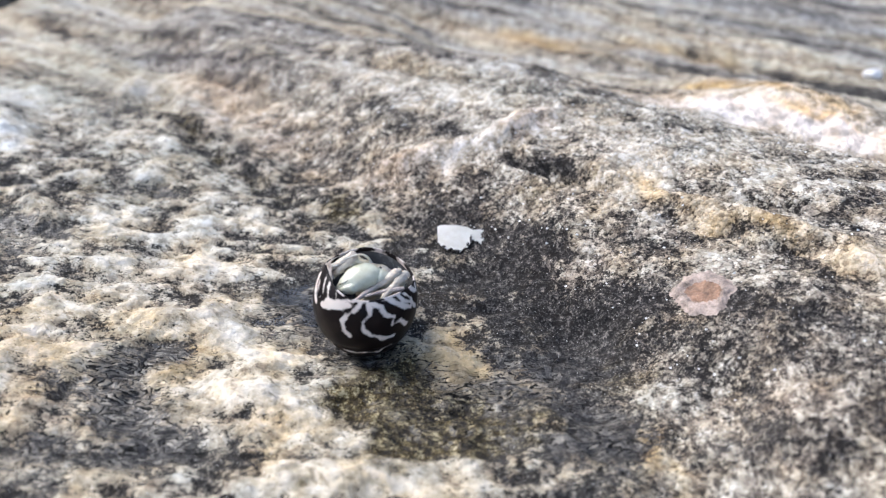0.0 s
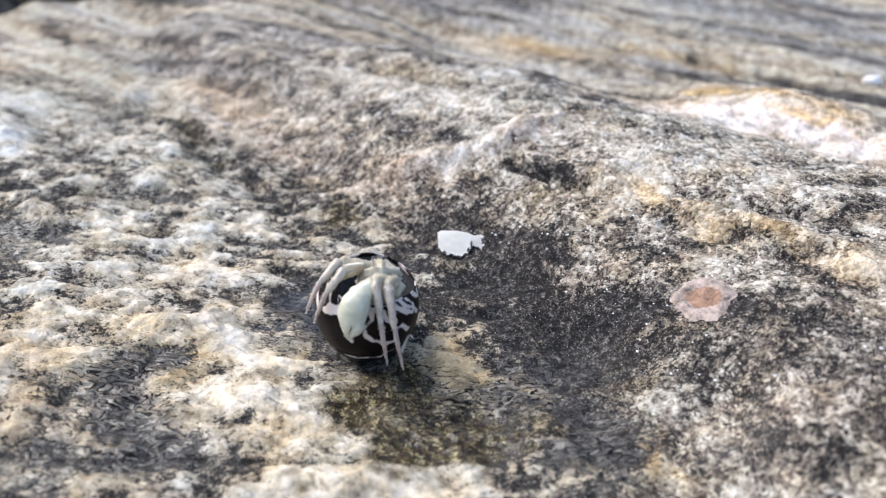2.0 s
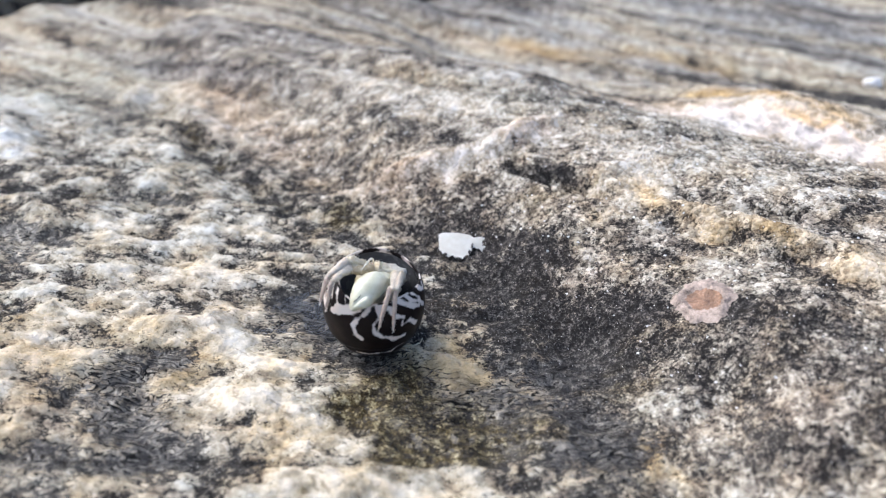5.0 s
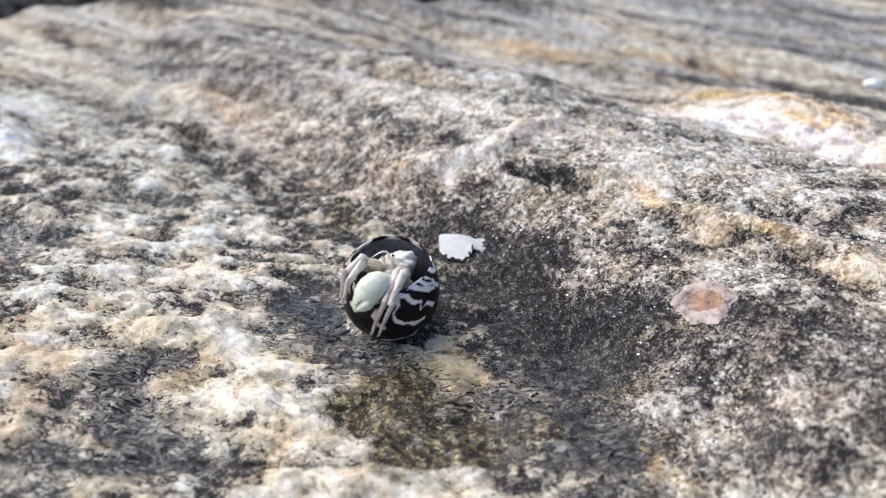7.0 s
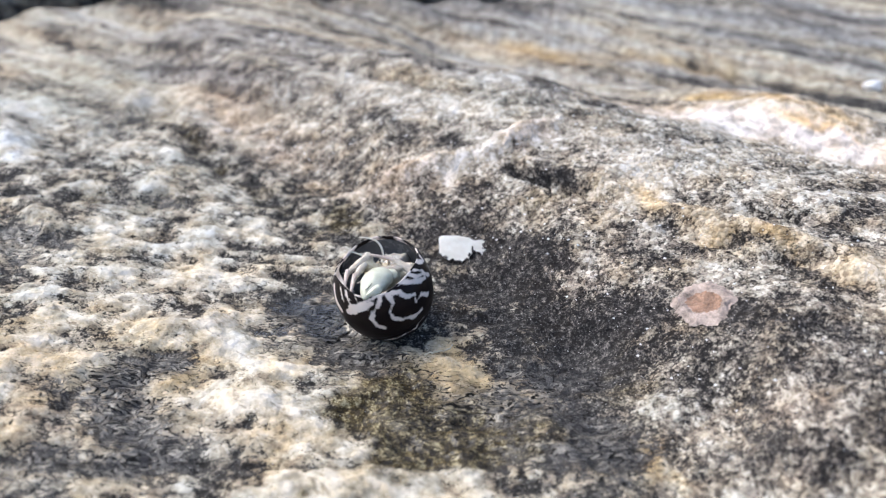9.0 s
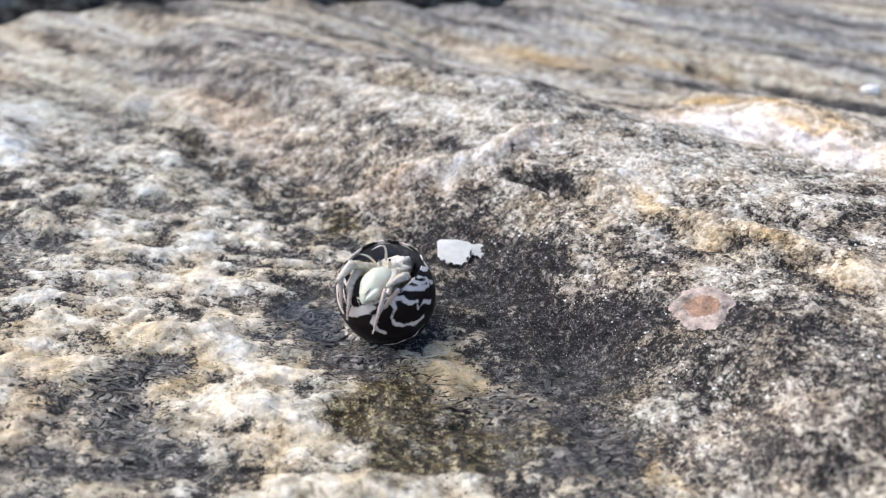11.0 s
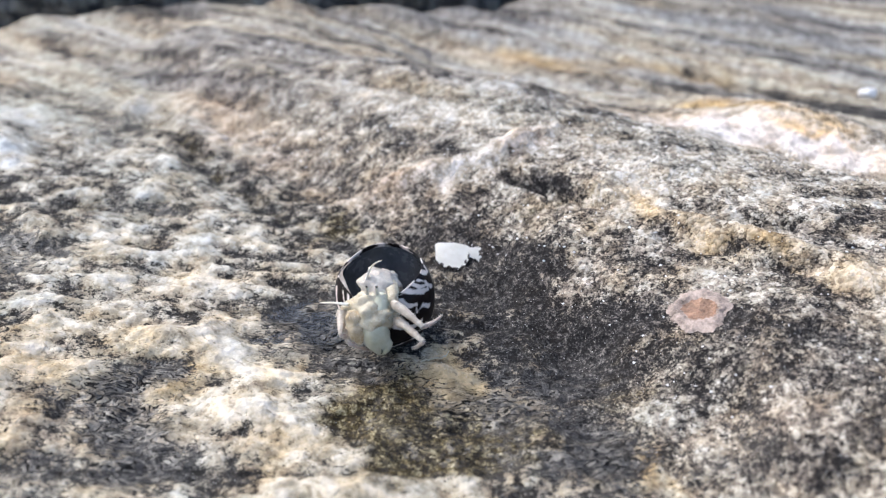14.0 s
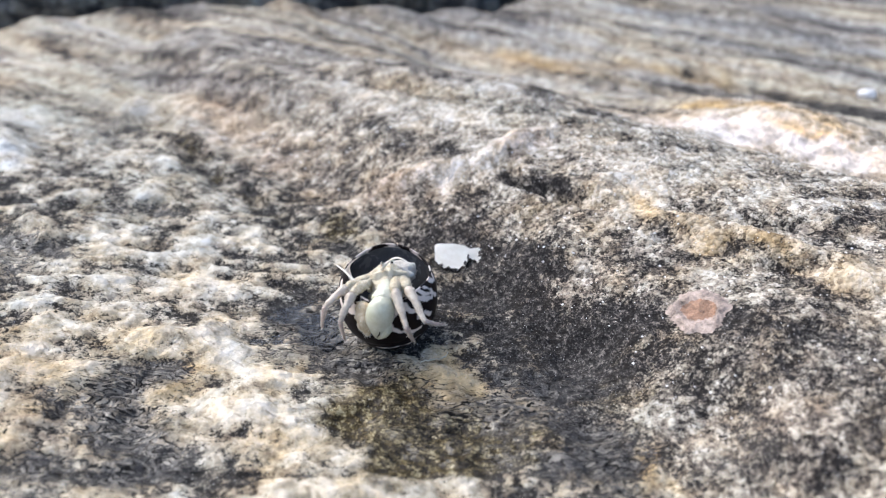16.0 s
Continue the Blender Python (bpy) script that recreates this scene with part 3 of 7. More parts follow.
LICHEN_SHADE_FAR = [
    (0.0643, 0.1425, 0.0088, 0.0021, 144, -0.50),
    (0.0760, 0.1325, 0.0068, 0.0033, 149, -0.50),
    (0.0484, 0.1420, 0.0031, 0.0026, 109, -0.60),
    (0.0389, 0.1515, 0.0037, 0.0028, -173, -0.40),
    (0.0401, 0.1695, 0.0033, 0.0025, 150, -0.60),
    (0.0621, 0.1748, 0.0104, 0.0040, 162, -0.40),
    (0.0660, 0.2377, 0.0295, 0.0057, 130, -0.50),
    (0.0377, 0.2325, 0.0131, 0.0064, -144, -0.50),
    (0.1513, 0.2876, 0.0255, 0.0044, 131, -0.70),
    (0.1119, 0.3233, 0.0101, 0.0039, 134, -0.60),
    (-0.0261, 0.2439, 0.0139, 0.0018, 143, -0.50),
    (-0.0149, 0.2070, 0.0201, 0.0020, 131, -0.40),
    (-0.0534, 0.2435, 0.0050, 0.0019, 163, -0.50),
    (-0.0491, 0.3017, 0.0193, 0.0073, -169, -0.40),
    (-0.0181, 0.2944, 0.0171, 0.0070, -164, -0.40),
    # last two rows: shadow under the ridge's overhang, painted as dark spots
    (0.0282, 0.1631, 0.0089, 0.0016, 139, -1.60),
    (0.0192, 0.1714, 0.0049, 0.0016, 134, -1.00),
]
LICHEN_SHADE_LOW = [
    (0.0147, 0.1088, 0.0122, 0.0078, -174, -0.20),
    (0.0493, 0.0811, 0.0085, 0.0050, 166, -0.30),
    (0.0630, 0.1195, 0.0133, 0.0067, 137, -0.35),
    (0.0203, 0.0979, 0.0087, 0.0078, -149, -0.50),
    (0.0101, 0.0886, 0.0096, 0.0046, 177, -0.40),
    (0.0340, 0.1115, 0.0068, 0.0045, 159, -0.35),
    (0.0448, 0.1068, 0.0071, 0.0038, 159, -0.30),
    (0.0369, 0.0917, 0.0041, 0.0033, 77, -0.30),
    (-0.0246, 0.1223, 0.0076, 0.0040, -175, -0.20),
    (-0.0357, 0.1351, 0.0054, 0.0046, 105, -0.20),
    (-0.0618, 0.1003, 0.0058, 0.0041, -162, -0.30),
    (-0.0301, 0.0815, 0.0051, 0.0022, 173, -0.30),
    (0.0347, 0.1213, 0.0063, 0.0050, 147, -0.40),
    # next row: wet black rock under the shell, its contact shade painted in
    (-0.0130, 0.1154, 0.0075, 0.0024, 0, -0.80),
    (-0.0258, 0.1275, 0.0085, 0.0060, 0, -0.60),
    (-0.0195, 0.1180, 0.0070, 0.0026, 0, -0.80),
]
OCHRE = [
    (0.0060, 0.1070, 0.0120, 0.0060, 170, 0.60),
    (0.0605, 0.1307, 0.0158, 0.0024, 139, 0.50),
    (0.0448, 0.1509, 0.0066, 0.0028, 110, 0.70),
    (0.0219, 0.1814, 0.0059, 0.0037, -162, 0.30),
    (0.0321, 0.0886, 0.0023, 0.0042, 0, 1.50),
    (-0.0012, 0.1185, 0.0040, 0.0034, 0, 0.70),
    (0.0376, 0.0841, 0.0031, 0.0019, 165, 0.60),
    (-0.0274, 0.0864, 0.0064, 0.0030, 106, 0.70),
    (0.0016, 0.1103, 0.0061, 0.0052, -170, 0.70),
    (0.0407, 0.3329, 0.0243, 0.0064, 146, 0.70),
    (-0.0339, 0.1873, 0.0124, 0.0078, 127, 0.25),
    (-0.0112, 0.2340, 0.0121, 0.0044, 148, 0.70),
    (-0.0930, 0.1592, 0.0066, 0.0042, 141, 0.50),
    (0.0713, 0.1167, 0.0070, 0.0026, 147, 0.60),
    (0.0886, 0.2407, 0.0166, 0.0029, 116, 1.20),
    (0.1028, 0.2041, 0.0161, 0.0018, 143, 1.20),
    (-0.0468, 0.1102, 0.0091, 0.0077, 158, 0.70),
    (-0.0665, 0.1057, 0.0111, 0.0092, 126, 0.50),
]
MOSS = [
    (-0.0091, 0.1024, 0.0087, 0.0066, -168, 1.70),
    (-0.0039, 0.0911, 0.0080, 0.0060, -177, 1.50),
    (0.0079, 0.0950, 0.0110, 0.0063, 171, 0.80),
    (-0.0201, 0.0815, 0.0037, 0.0024, 114, 0.40),
    (-0.0257, 0.1699, 0.0088, 0.0049, 105, 0.50),
    (0.0326, 0.1036, 0.0072, 0.0054, 90, 0.35),
    (-0.0692, 0.1491, 0.0068, 0.0054, -161, 0.30),
    (-0.0904, 0.2464, 0.0104, 0.0053, 113, 0.30),
    (-0.0873, 0.1764, 0.0101, 0.0075, 130, 0.30),
    (0.0224, 0.1567, 0.0083, 0.0054, 139, 0.30),
    (0.0382, 0.1549, 0.0063, 0.0047, 141, 0.40),
]
ROSE = [
    (-0.0662, 0.2400, 0.0257, 0.0125, 139, 0.40),
    (-0.0510, 0.2063, 0.0095, 0.0062, -172, 0.70),
    (-0.0686, 0.2188, 0.0118, 0.0065, 106, 0.60),
    (-0.0090, 0.1763, 0.0109, 0.0032, 157, 0.60),
    (0.0278, 0.1323, 0.0067, 0.0027, 160, 0.50),
    (0.0221, 0.1829, 0.0058, 0.0037, -166, 0.60),
    (-0.0353, 0.0958, 0.0077, 0.0057, 160, 0.25),
    (-0.0708, 0.1066, 0.0103, 0.0067, 124, 0.30),
    (0.0521, 0.0894, 0.0052, 0.0044, 166, 0.50),
    (0.0371, 0.1714, 0.0132, 0.0077, 161, 0.20),
    (-0.0522, 0.1321, 0.0135, 0.0129, 114, 0.25),
    (0.0074, 0.1635, 0.0084, 0.0027, 158, 0.35),
    (-0.0641, 0.0918, 0.0053, 0.0044, 142, 0.40),
]
PATCHES = [
    (0.0075, 0.1118, 0.0040, 0.0022, 0, 0.70),
    (0.0205, 0.1815, 0.0100, 0.0050, 160, 0.40),
    (0.0080, 0.1070, 0.0120, 0.0055, 170, 0.65),
    (-0.0300, 0.1140, 0.0095, 0.0038, 0, 1.10),
    (-0.0030, 0.1180, 0.0035, 0.0030, 0, 0.10),
    (0.0398, 0.1504, 0.0075, 0.0060, 140, 0.60),
    (0.0767, 0.1365, 0.0117, 0.0150, 140, -0.45),
    (0.0270, 0.1138, 0.0078, 0.0083, 100, -0.95),
    (0.0260, 0.0889, 0.0110, 0.0075, 0, -0.45),
    (-0.0678, 0.1064, 0.0078, 0.0092, 0, 0.50),
    (-0.0876, 0.2567, 0.0094, 0.0140, 120, 0.35),
]
SLATE = [
    (-0.0667, 0.1989, 0.0080, 0.0110, 130, 0.9),
    (-0.128, 0.262, 0.034, 0.030, 120, 1.0),
    (0.150, 0.345, 0.070, 0.040, 145, 0.4),
    (0.030, 0.205, 0.040, 0.012, 150, 0.5),
    (0.060, 0.170, 0.035, 0.010, 140, 0.4),
]
WET = [
    (-0.0450, 0.0888, 0.0101, 0.0057, -180, 0.70),
    (-0.0268, 0.1290, 0.0115, 0.0078, 10, 1.10),
    (-0.0177, 0.1197, 0.0074, 0.0053, 142, 0.70),
    (-0.0944, 0.1500, 0.0110, 0.0077, 150, 0.80),
    (-0.0730, 0.1748, 0.0068, 0.0052, 179, 0.50),
    (0.0249, 0.0883, 0.0082, 0.0065, 55, 0.80),
    (-0.0597, 0.0820, 0.0063, 0.0047, 139, 0.80),
    (-0.0070, 0.1110, 0.0070, 0.0034, 174, 0.80),
    (-0.1034, 0.2310, 0.0157, 0.0114, 75, 0.50),
    (0.0466, 0.0882, 0.0070, 0.0061, 71, 0.30),
    (0.1509, 0.2865, 0.0250, 0.0043, 134, 0.30),
    (-0.0013, 0.0967, 0.0140, 0.0111, -172, 0.90),
    (-0.0552, 0.1021, 0.0112, 0.0083, 148, 1.00),
    (-0.0485, 0.1090, 0.0068, 0.0034, -178, 0.70),
    (0.0144, 0.1050, 0.0128, 0.0075, -180, 0.60),
]


def lines(low, high, fine, grow, edge, far, rush):
    """Grid lines: fine between low and high, then ever wider out to the horizon."""
    side = [np.arange(low, high, fine)]
    for sign, start in ((-1, low), (1, side[0][-1])):
        p, h, out = start, fine, []
        while abs(p) < far:
            h *= grow if abs(p) < edge else rush
            p += sign * h
            out.append(p)
        side = [np.array(out[::-1]), *side] if sign < 0 else [*side, np.array(out)]
    return np.concatenate(side)


def build_rock():
    xs = lines(-0.105, 0.125, 0.00046, 1.016, 0.30, 25, 1.12)
    ys = lines(0.070, 0.215, 0.00046, 1.014, 0.50, 25, 1.12)
    x, y = np.meshgrid(xs, ys)
    z = height(x, y)
    nx, ny = len(xs), len(ys)
    me = bpy.data.meshes.new("rock")
    me.vertices.add(nx * ny)
    me.vertices.foreach_set("co", np.stack([x, y, z], -1).ravel())
    k = np.arange(nx * ny).reshape(ny, nx)
    quads = np.stack([k[:-1, :-1], k[:-1, 1:], k[1:, 1:], k[1:, :-1]], -1).reshape(-1, 4)
    me.loops.add(quads.size)
    me.polygons.add(len(quads))
    me.loops.foreach_set("vertex_index", quads.ravel())
    me.polygons.foreach_set("loop_start", np.arange(len(quads)) * 4)
    me.polygons.foreach_set("use_smooth", np.ones(len(quads), bool))
    me.update(calc_edges=True)
    # minerals, growth and painted shade: each patch has a ragged edge
    w = 0.0035
    wx = x + w * layers(x, y, 0.011, 3, 61)
    wy = y + w * layers(x, y, 0.011, 3, 67)
    p, q = 0.85 * x - 0.53 * y, 0.53 * x + 0.85 * y
    far = step(0.16, 0.30, y)
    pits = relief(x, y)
    # tone follows the fine relief: darker in pits, lighter on raised grains
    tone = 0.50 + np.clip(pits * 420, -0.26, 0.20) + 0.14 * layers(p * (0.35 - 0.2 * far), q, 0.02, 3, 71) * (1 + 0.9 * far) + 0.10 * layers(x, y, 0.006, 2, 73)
    upper = step(-0.005, 0.015, x - foot(y))
    rise = x - foot(y)
    tone += 0.13 * upper * layers(x, y, 0.014, 2, 91) * (1 - 0.6 * far)
    tone -= 0.10 * upper * step(0.060, 0.036, rise) + 0.04 - 0.05 * step(0.030, 0.060, rise) 
    bank = np.exp(-((wx - foot(wy) - 0.006) / 0.010) ** 2) * step(0.135, 0.165, y) * step(0.34, 0.26, y)
    tone -= 0.03 * bank
    tone += 0.05 * (1 - upper) * step(0.17, 0.13, y)
    # crest, ledge and vein toned lighter; lines under ledges and in hollows darker
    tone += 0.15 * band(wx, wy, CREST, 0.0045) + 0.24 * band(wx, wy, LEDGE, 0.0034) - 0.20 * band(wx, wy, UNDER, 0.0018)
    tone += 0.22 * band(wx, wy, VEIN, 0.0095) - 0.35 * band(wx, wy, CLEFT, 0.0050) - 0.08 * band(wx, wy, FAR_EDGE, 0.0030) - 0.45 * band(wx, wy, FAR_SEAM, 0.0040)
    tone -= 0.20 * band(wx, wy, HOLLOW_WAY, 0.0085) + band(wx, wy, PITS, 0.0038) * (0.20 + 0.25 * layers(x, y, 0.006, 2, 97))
    soft = step(0.118, 0.098, y) * step(0.014, 0.030, x)
    for rows in (QUARTZ_NEAR, QUARTZ_SIDE, QUARTZ_FAR):
        tone += 0.46 * spots(wx, wy, rows)
    for rows in (LICHEN_SHADE_NEAR, LICHEN_LEFT, LICHEN_SHADE_FAR, LICHEN_SHADE_LOW, PATCHES):
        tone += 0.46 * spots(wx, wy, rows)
    tone += soft * (0.29 - tone) * 0.5
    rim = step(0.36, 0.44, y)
    # shade of the cleft put into the tone: darker with depth
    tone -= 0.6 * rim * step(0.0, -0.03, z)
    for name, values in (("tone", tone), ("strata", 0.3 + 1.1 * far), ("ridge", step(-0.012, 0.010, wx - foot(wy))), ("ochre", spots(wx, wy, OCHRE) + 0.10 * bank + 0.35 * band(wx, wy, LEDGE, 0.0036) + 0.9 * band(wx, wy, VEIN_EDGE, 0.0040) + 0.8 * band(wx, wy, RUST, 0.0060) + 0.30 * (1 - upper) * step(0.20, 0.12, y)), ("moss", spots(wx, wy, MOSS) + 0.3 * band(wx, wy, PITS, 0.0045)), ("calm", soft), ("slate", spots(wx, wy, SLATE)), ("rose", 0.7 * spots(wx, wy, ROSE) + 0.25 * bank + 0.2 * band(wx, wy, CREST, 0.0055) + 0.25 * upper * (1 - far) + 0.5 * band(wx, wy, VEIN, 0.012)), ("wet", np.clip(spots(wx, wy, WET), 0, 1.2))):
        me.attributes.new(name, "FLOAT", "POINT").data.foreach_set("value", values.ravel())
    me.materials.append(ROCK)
    return tagged(new("ground", me), "banded gneiss rock, pale quartz and black lichen, partly wet", "rock", kind="structure")


def build_water(name, cx, cy, rx, ry, share, label):
    """A film of water in a hollow: it drowns that share of the rock under it."""
    gx, gy = np.meshgrid(np.linspace(-0.7, 0.7, 15), np.linspace(-0.7, 0.7, 15))
    level = float(np.percentile(height(cx + rx * gx, cy + ry * gy), share))
    bm = bmesh.new()
    n, rings = 72, 14
    hub = bm.verts.new((cx, cy, level))
    last = None
    for i in range(1, rings + 1):
        row = []
        for j in range(n):
            a, r = 2 * math.pi * j / n, i / rings
            e = 1 + 0.22 * noise.noise((2.5 * math.cos(a), 2.5 * math.sin(a), cx * 90))
            row.append(bm.verts.new((cx + rx * r * e * math.cos(a), cy + ry * r * e * math.sin(a), level - 0.004 * max(0, r - 0.85))))
        for j in range(n):
            if last:
                bm.faces.new((last[j], row[j], row[(j + 1) % n], last[(j + 1) % n]))
            else:
                bm.faces.new((hub, row[j], row[(j + 1) % n]))
        last = row
    return tagged(link(name, bm, WATER), label, "water", kind="structure")


TENTH = 0.0001  # a tenth of a millimetre


def link(name, bm, material, smooth=True):
    bmesh.ops.recalc_face_normals(bm, faces=bm.faces)
    me = bpy.data.meshes.new(name)
    for f in bm.faces:
        f.smooth = smooth
    bm.to_mesh(me)
    bm.free()
    me.materials.append(material)
    return new(name, me)


def part(name, bm, material, parent, label="", smooth=True):
    ob = link(name, bm, material, smooth)
    ob.parent = parent
    return tagged(ob, label)


def lathe(bm, stations, sides=20, knobs=0.0, seed=0.0):
    """A closed limb along z: stations are z, offset x, offset y, half width x, half width y, in tenths of a millimetre."""
    rings = []
    for z, ox, oy, rx, ry in stations:
        ring = []
        for j in range(sides):
            a = 2 * math.pi * j / sides
            x, y = math.cos(a), math.sin(a)
            e = 1 + knobs * (noise.noise((x * 1.7 + seed, y * 1.7, z * 0.09 + seed)) + 0.5 * noise.noise((x * 4 + seed, y * 4, z * 0.33)))
            ring.append(bm.verts.new(((ox + rx * x * e) * TENTH, (oy + ry * y * e) * TENTH, z * TENTH)))
        rings.append(ring)
    for a, b in zip(rings, rings[1:]):
        for j in range(sides):
            bm.faces.new((a[j], a[(j + 1) % sides], b[(j + 1) % sides], b[j]))
    for ring in (rings[0], rings[-1]):
        bm.faces.new(ring)
    return bm


def swell(length, shape, steps=18, bend=(0.0, 0.0)):
    """Stations of a limb whose half widths are read off shape: (share of length, half width x, half width y)."""
    s, wx, wy = zip(*shape)
    out = []
    for i in range(steps + 1):
        u = i / steps
        u = 0.5 - 0.5 * math.cos(math.pi * u)
        c = math.sin(math.pi * u)
        out.append((u * length, bend[0] * c, bend[1] * c, max(0.3, float(np.interp(u, s, wx))), max(0.3, float(np.interp(u, s, wy)))))
    return out


# white marks on the shell: half widths, then points (right, up) on its front, in shares of its radius
FRONT_MARKS = [
    (0.045, [(0.04, 0.11), (-0.08, -0.08), (-0.26, -0.20), (-0.35, -0.30), (-0.32, -0.47), (-0.22, -0.59)]),
    (0.045, [(0.12, 0.05), (0.16, -0.20), (0.02, -0.34), (0.03, -0.47), (0.15, -0.58), (0.38, -0.64), (0.57, -0.61)]),
    (0.045, [(0.14, 0.05), (0.36, -0.05), (0.45, -0.22), (0.59, -0.25), (0.55, -0.40)]),
    (0.040, [(0.55, -0.40), (0.70, -0.33), (0.80, -0.42)]),
    (0.050, [(-0.65, 0.05), (-0.38, 0.02), (0.02, 0.11), (0.29, 0.13), (0.54, 0.07), (0.74, -0.06), (0.90, -0.09)]),
    # bottom line: reflection in the water film, painted on the shell
    (0.020, [(-0.77, -0.59), (-0.52, -0.82), (-0.14, -0.90), (0.26, -0.90), (0.53, -0.76)]),
]
SIDE_MARKS = [
    (0.035, [(0.62, 0.20), (0.76, 0.04), (0.90, 0.01), (0.98, -0.09)]),
    (0.035, [(0.74, 0.22), (0.92, 0.05)]),
    (0.050, [(0.85, 0.34), (0.92, 0.38)]),
    (0.050, [(0.89, 0.25), (0.97, 0.21), (0.94, 0.33), (0.87, 0.48)]),
    (0.008, [(-0.50, 0.65), (-0.60, 0.37), (-0.62, 0.16), (-0.59, -0.05)]),
    (0.006, [(-0.39, 0.65), (-0.46, 0.38), (-0.46, 0.14), (-0.46, -0.04)]),
    (0.010, [(-0.65, 0.53), (-0.70, 0.34), (-0.73, 0.13)]),
    (0.075, [(-0.73, -0.02), (-0.45, -0.03), (-0.23, -0.02)]),
    (0.060, [(-0.88, 0.05), (-0.90, 0.25), (-0.80, 0.52)]),
    (0.060, [(-0.55, 0.74), (-0.30, 0.88)]),
]
AXIS = Vector((0.10, -0.42, 0.89)).normalized()  # the way the mouth of the shell faces
MOUTH = radians(63)
RADIUS = 95.0


def rim_at(turn):
    """Polar angle of the mouth's edge; the inner lip comes further in."""
    a = (turn - radians(195) + math.pi) % (2 * math.pi) - math.pi
    return MOUTH + 0.045 * math.sin(2 * turn + 0.6) + 0.03 * math.sin(3 * turn) - 0.20 * math.exp(-(a / 0.7) ** 2)


def shell_point(turn, polar, r):
    """A point of the shell: turn round the mouth's axis, polar angle from it, share of the radius."""
    ex = Vector((1, 0, 0))
    ex = (ex - AXIS * ex.dot(AXIS)).normalized()
    ey = AXIS.cross(ex)
    d = AXIS * math.cos(polar) + (ex * math.cos(turn) + ey * math.sin(turn)) * math.sin(polar)
    # a little longer from side to side, with a shallow seam between the whorls
    flare = 0.13 * math.exp(-(((turn - radians(75) + math.pi) % (2 * math.pi) - math.pi) / 0.9) ** 2) * math.exp(-(max(0.0, polar - rim_at(turn)) / 0.45) ** 2)
    whorl = 1 + flare + 0.035 * math.cos(turn - 2.6) * math.sin(polar) - 0.016 * math.exp(-((polar - 2.25 - 0.12 * math.sin(turn)) / 0.07) ** 2)
    return Vector((d.x * 0.985, d.y * 1.0, d.z * 1.07)) * (RADIUS * r * whorl * TENTH)


def skin(bm, rows):
    for a, b in zip(rows, rows[1:]):
        n = len(a)
        for j in range(n):
            bm.faces.new((a[j], a[(j + 1) % n], b[(j + 1) % n], b[j]))


def build_shell():
    thing = tagged(new("snail_shell"), "glossy black turban shell with white zigzag streaks, mouth upward", "shell")
    turns = [2 * math.pi * j / 176 for j in range(176)]
    rim = [rim_at(a) for a in turns]
    # outer wall
    bm = bmesh.new()
    rows = []
    for i in range(84):
        u = i / 83
        rows.append([bm.verts.new(shell_point(a, e + (math.pi - 0.01 - e) * u, 0.985 + 0.015 * min(1, u * 20))) for a, e in zip(turns, rim)])
    skin(bm, rows)
    bm.faces.new(rows[-1])
    wall = part("outer_wall", bm, ZEBRA, thing)
    n = len(wall.data.vertices)
    co = np.empty(n * 3)
    wall.data.vertices.foreach_get("co", co)
    d = co.reshape(-1, 3)
    d = d / np.linalg.norm(d, axis=1, keepdims=True)
    near = np.full(n, -1.0)
    for half, points in FRONT_MARKS + SIDE_MARKS:
        spine = []
        for (x0, z0), (x1, z1) in zip(points, points[1:]):
            for k in range(12):
                x, z = x0 + (x1 - x0) * k / 12, z0 + (z1 - z0) * k / 12
                spine.append((x, -math.sqrt(max(0.0, 1 - x * x - z * z)), z))
        gap = np.sqrt(((d[:, None, :] - np.array(spine)[None]) ** 2).sum(-1)).min(1)
        near = np.maximum(near, half - gap)
    # the far side carries the same kind of zigzag bands
    turn = np.arctan2(d[:, 0], -d[:, 2])
    band = 0.07 - 0.16 * np.abs(np.sin(turn * 4 + 0.9 * np.sin(d[:, 1] * 9)))
    near = np.where(d[:, 1] > 0.12, np.maximum(near, band), near)
    wall.data.attributes.new("streak", "FLOAT", "POINT").data.foreach_set("value", near)
    # lip, rolled over, and the lining that winds down into the dark
    bm = bmesh.new()
    rows = []
    for r, lift in ((0.985, 0.0), (0.990, -0.02), (0.98, -0.034), (0.965, -0.03), (0.955, -0.006), (0.953, 0.06)):
        rows.append([bm.verts.new(shell_point(a, e + lift, r)) for a, e in zip(turns, rim)])
    skin(bm, rows)
    lip = part("lip", bm, ZEBRA, thing, "thin black lip with white nicks")
    nicks = np.array([-0.012 + 0.17 * noise.noise((v.co.x * 460, v.co.y * 460, v.co.z * 460)) for v in lip.data.vertices])
    lip.data.attributes.new("streak", "FLOAT", "POINT").data.foreach_set("value", nicks)
    bm = bmesh.new()
    rows = []
    for i in range(40):
        u = i / 39
        rows.append([bm.verts.new(shell_point(a, e + 0.05 + (math.pi - 0.06 - e) * u, 0.953 - 0.10 * u)) for a, e in zip(turns, rim)])
    skin(bm, rows)
    bm.faces.new(rows[-1])
    part("lining", bm, NACRE, thing, "smooth grey inner wall")
    # a white shelf on the inner side of the mouth
    bm = bmesh.new()
    rows = []
    for i in range(9):
        v = i / 8
        row = []
        for j in range(41):
            a = radians(112 + 118 * j / 40)
            e = rim_at(a) + 0.05
            width = 0.20 * math.sin(math.pi * j / 40) ** 0.7
            row.append(bm.verts.new(shell_point(a, e + 0.03 - width * v, 0.978 - 0.05 * v * v + 0.008 * math.sin(math.pi * v))))
        rows.append(row)
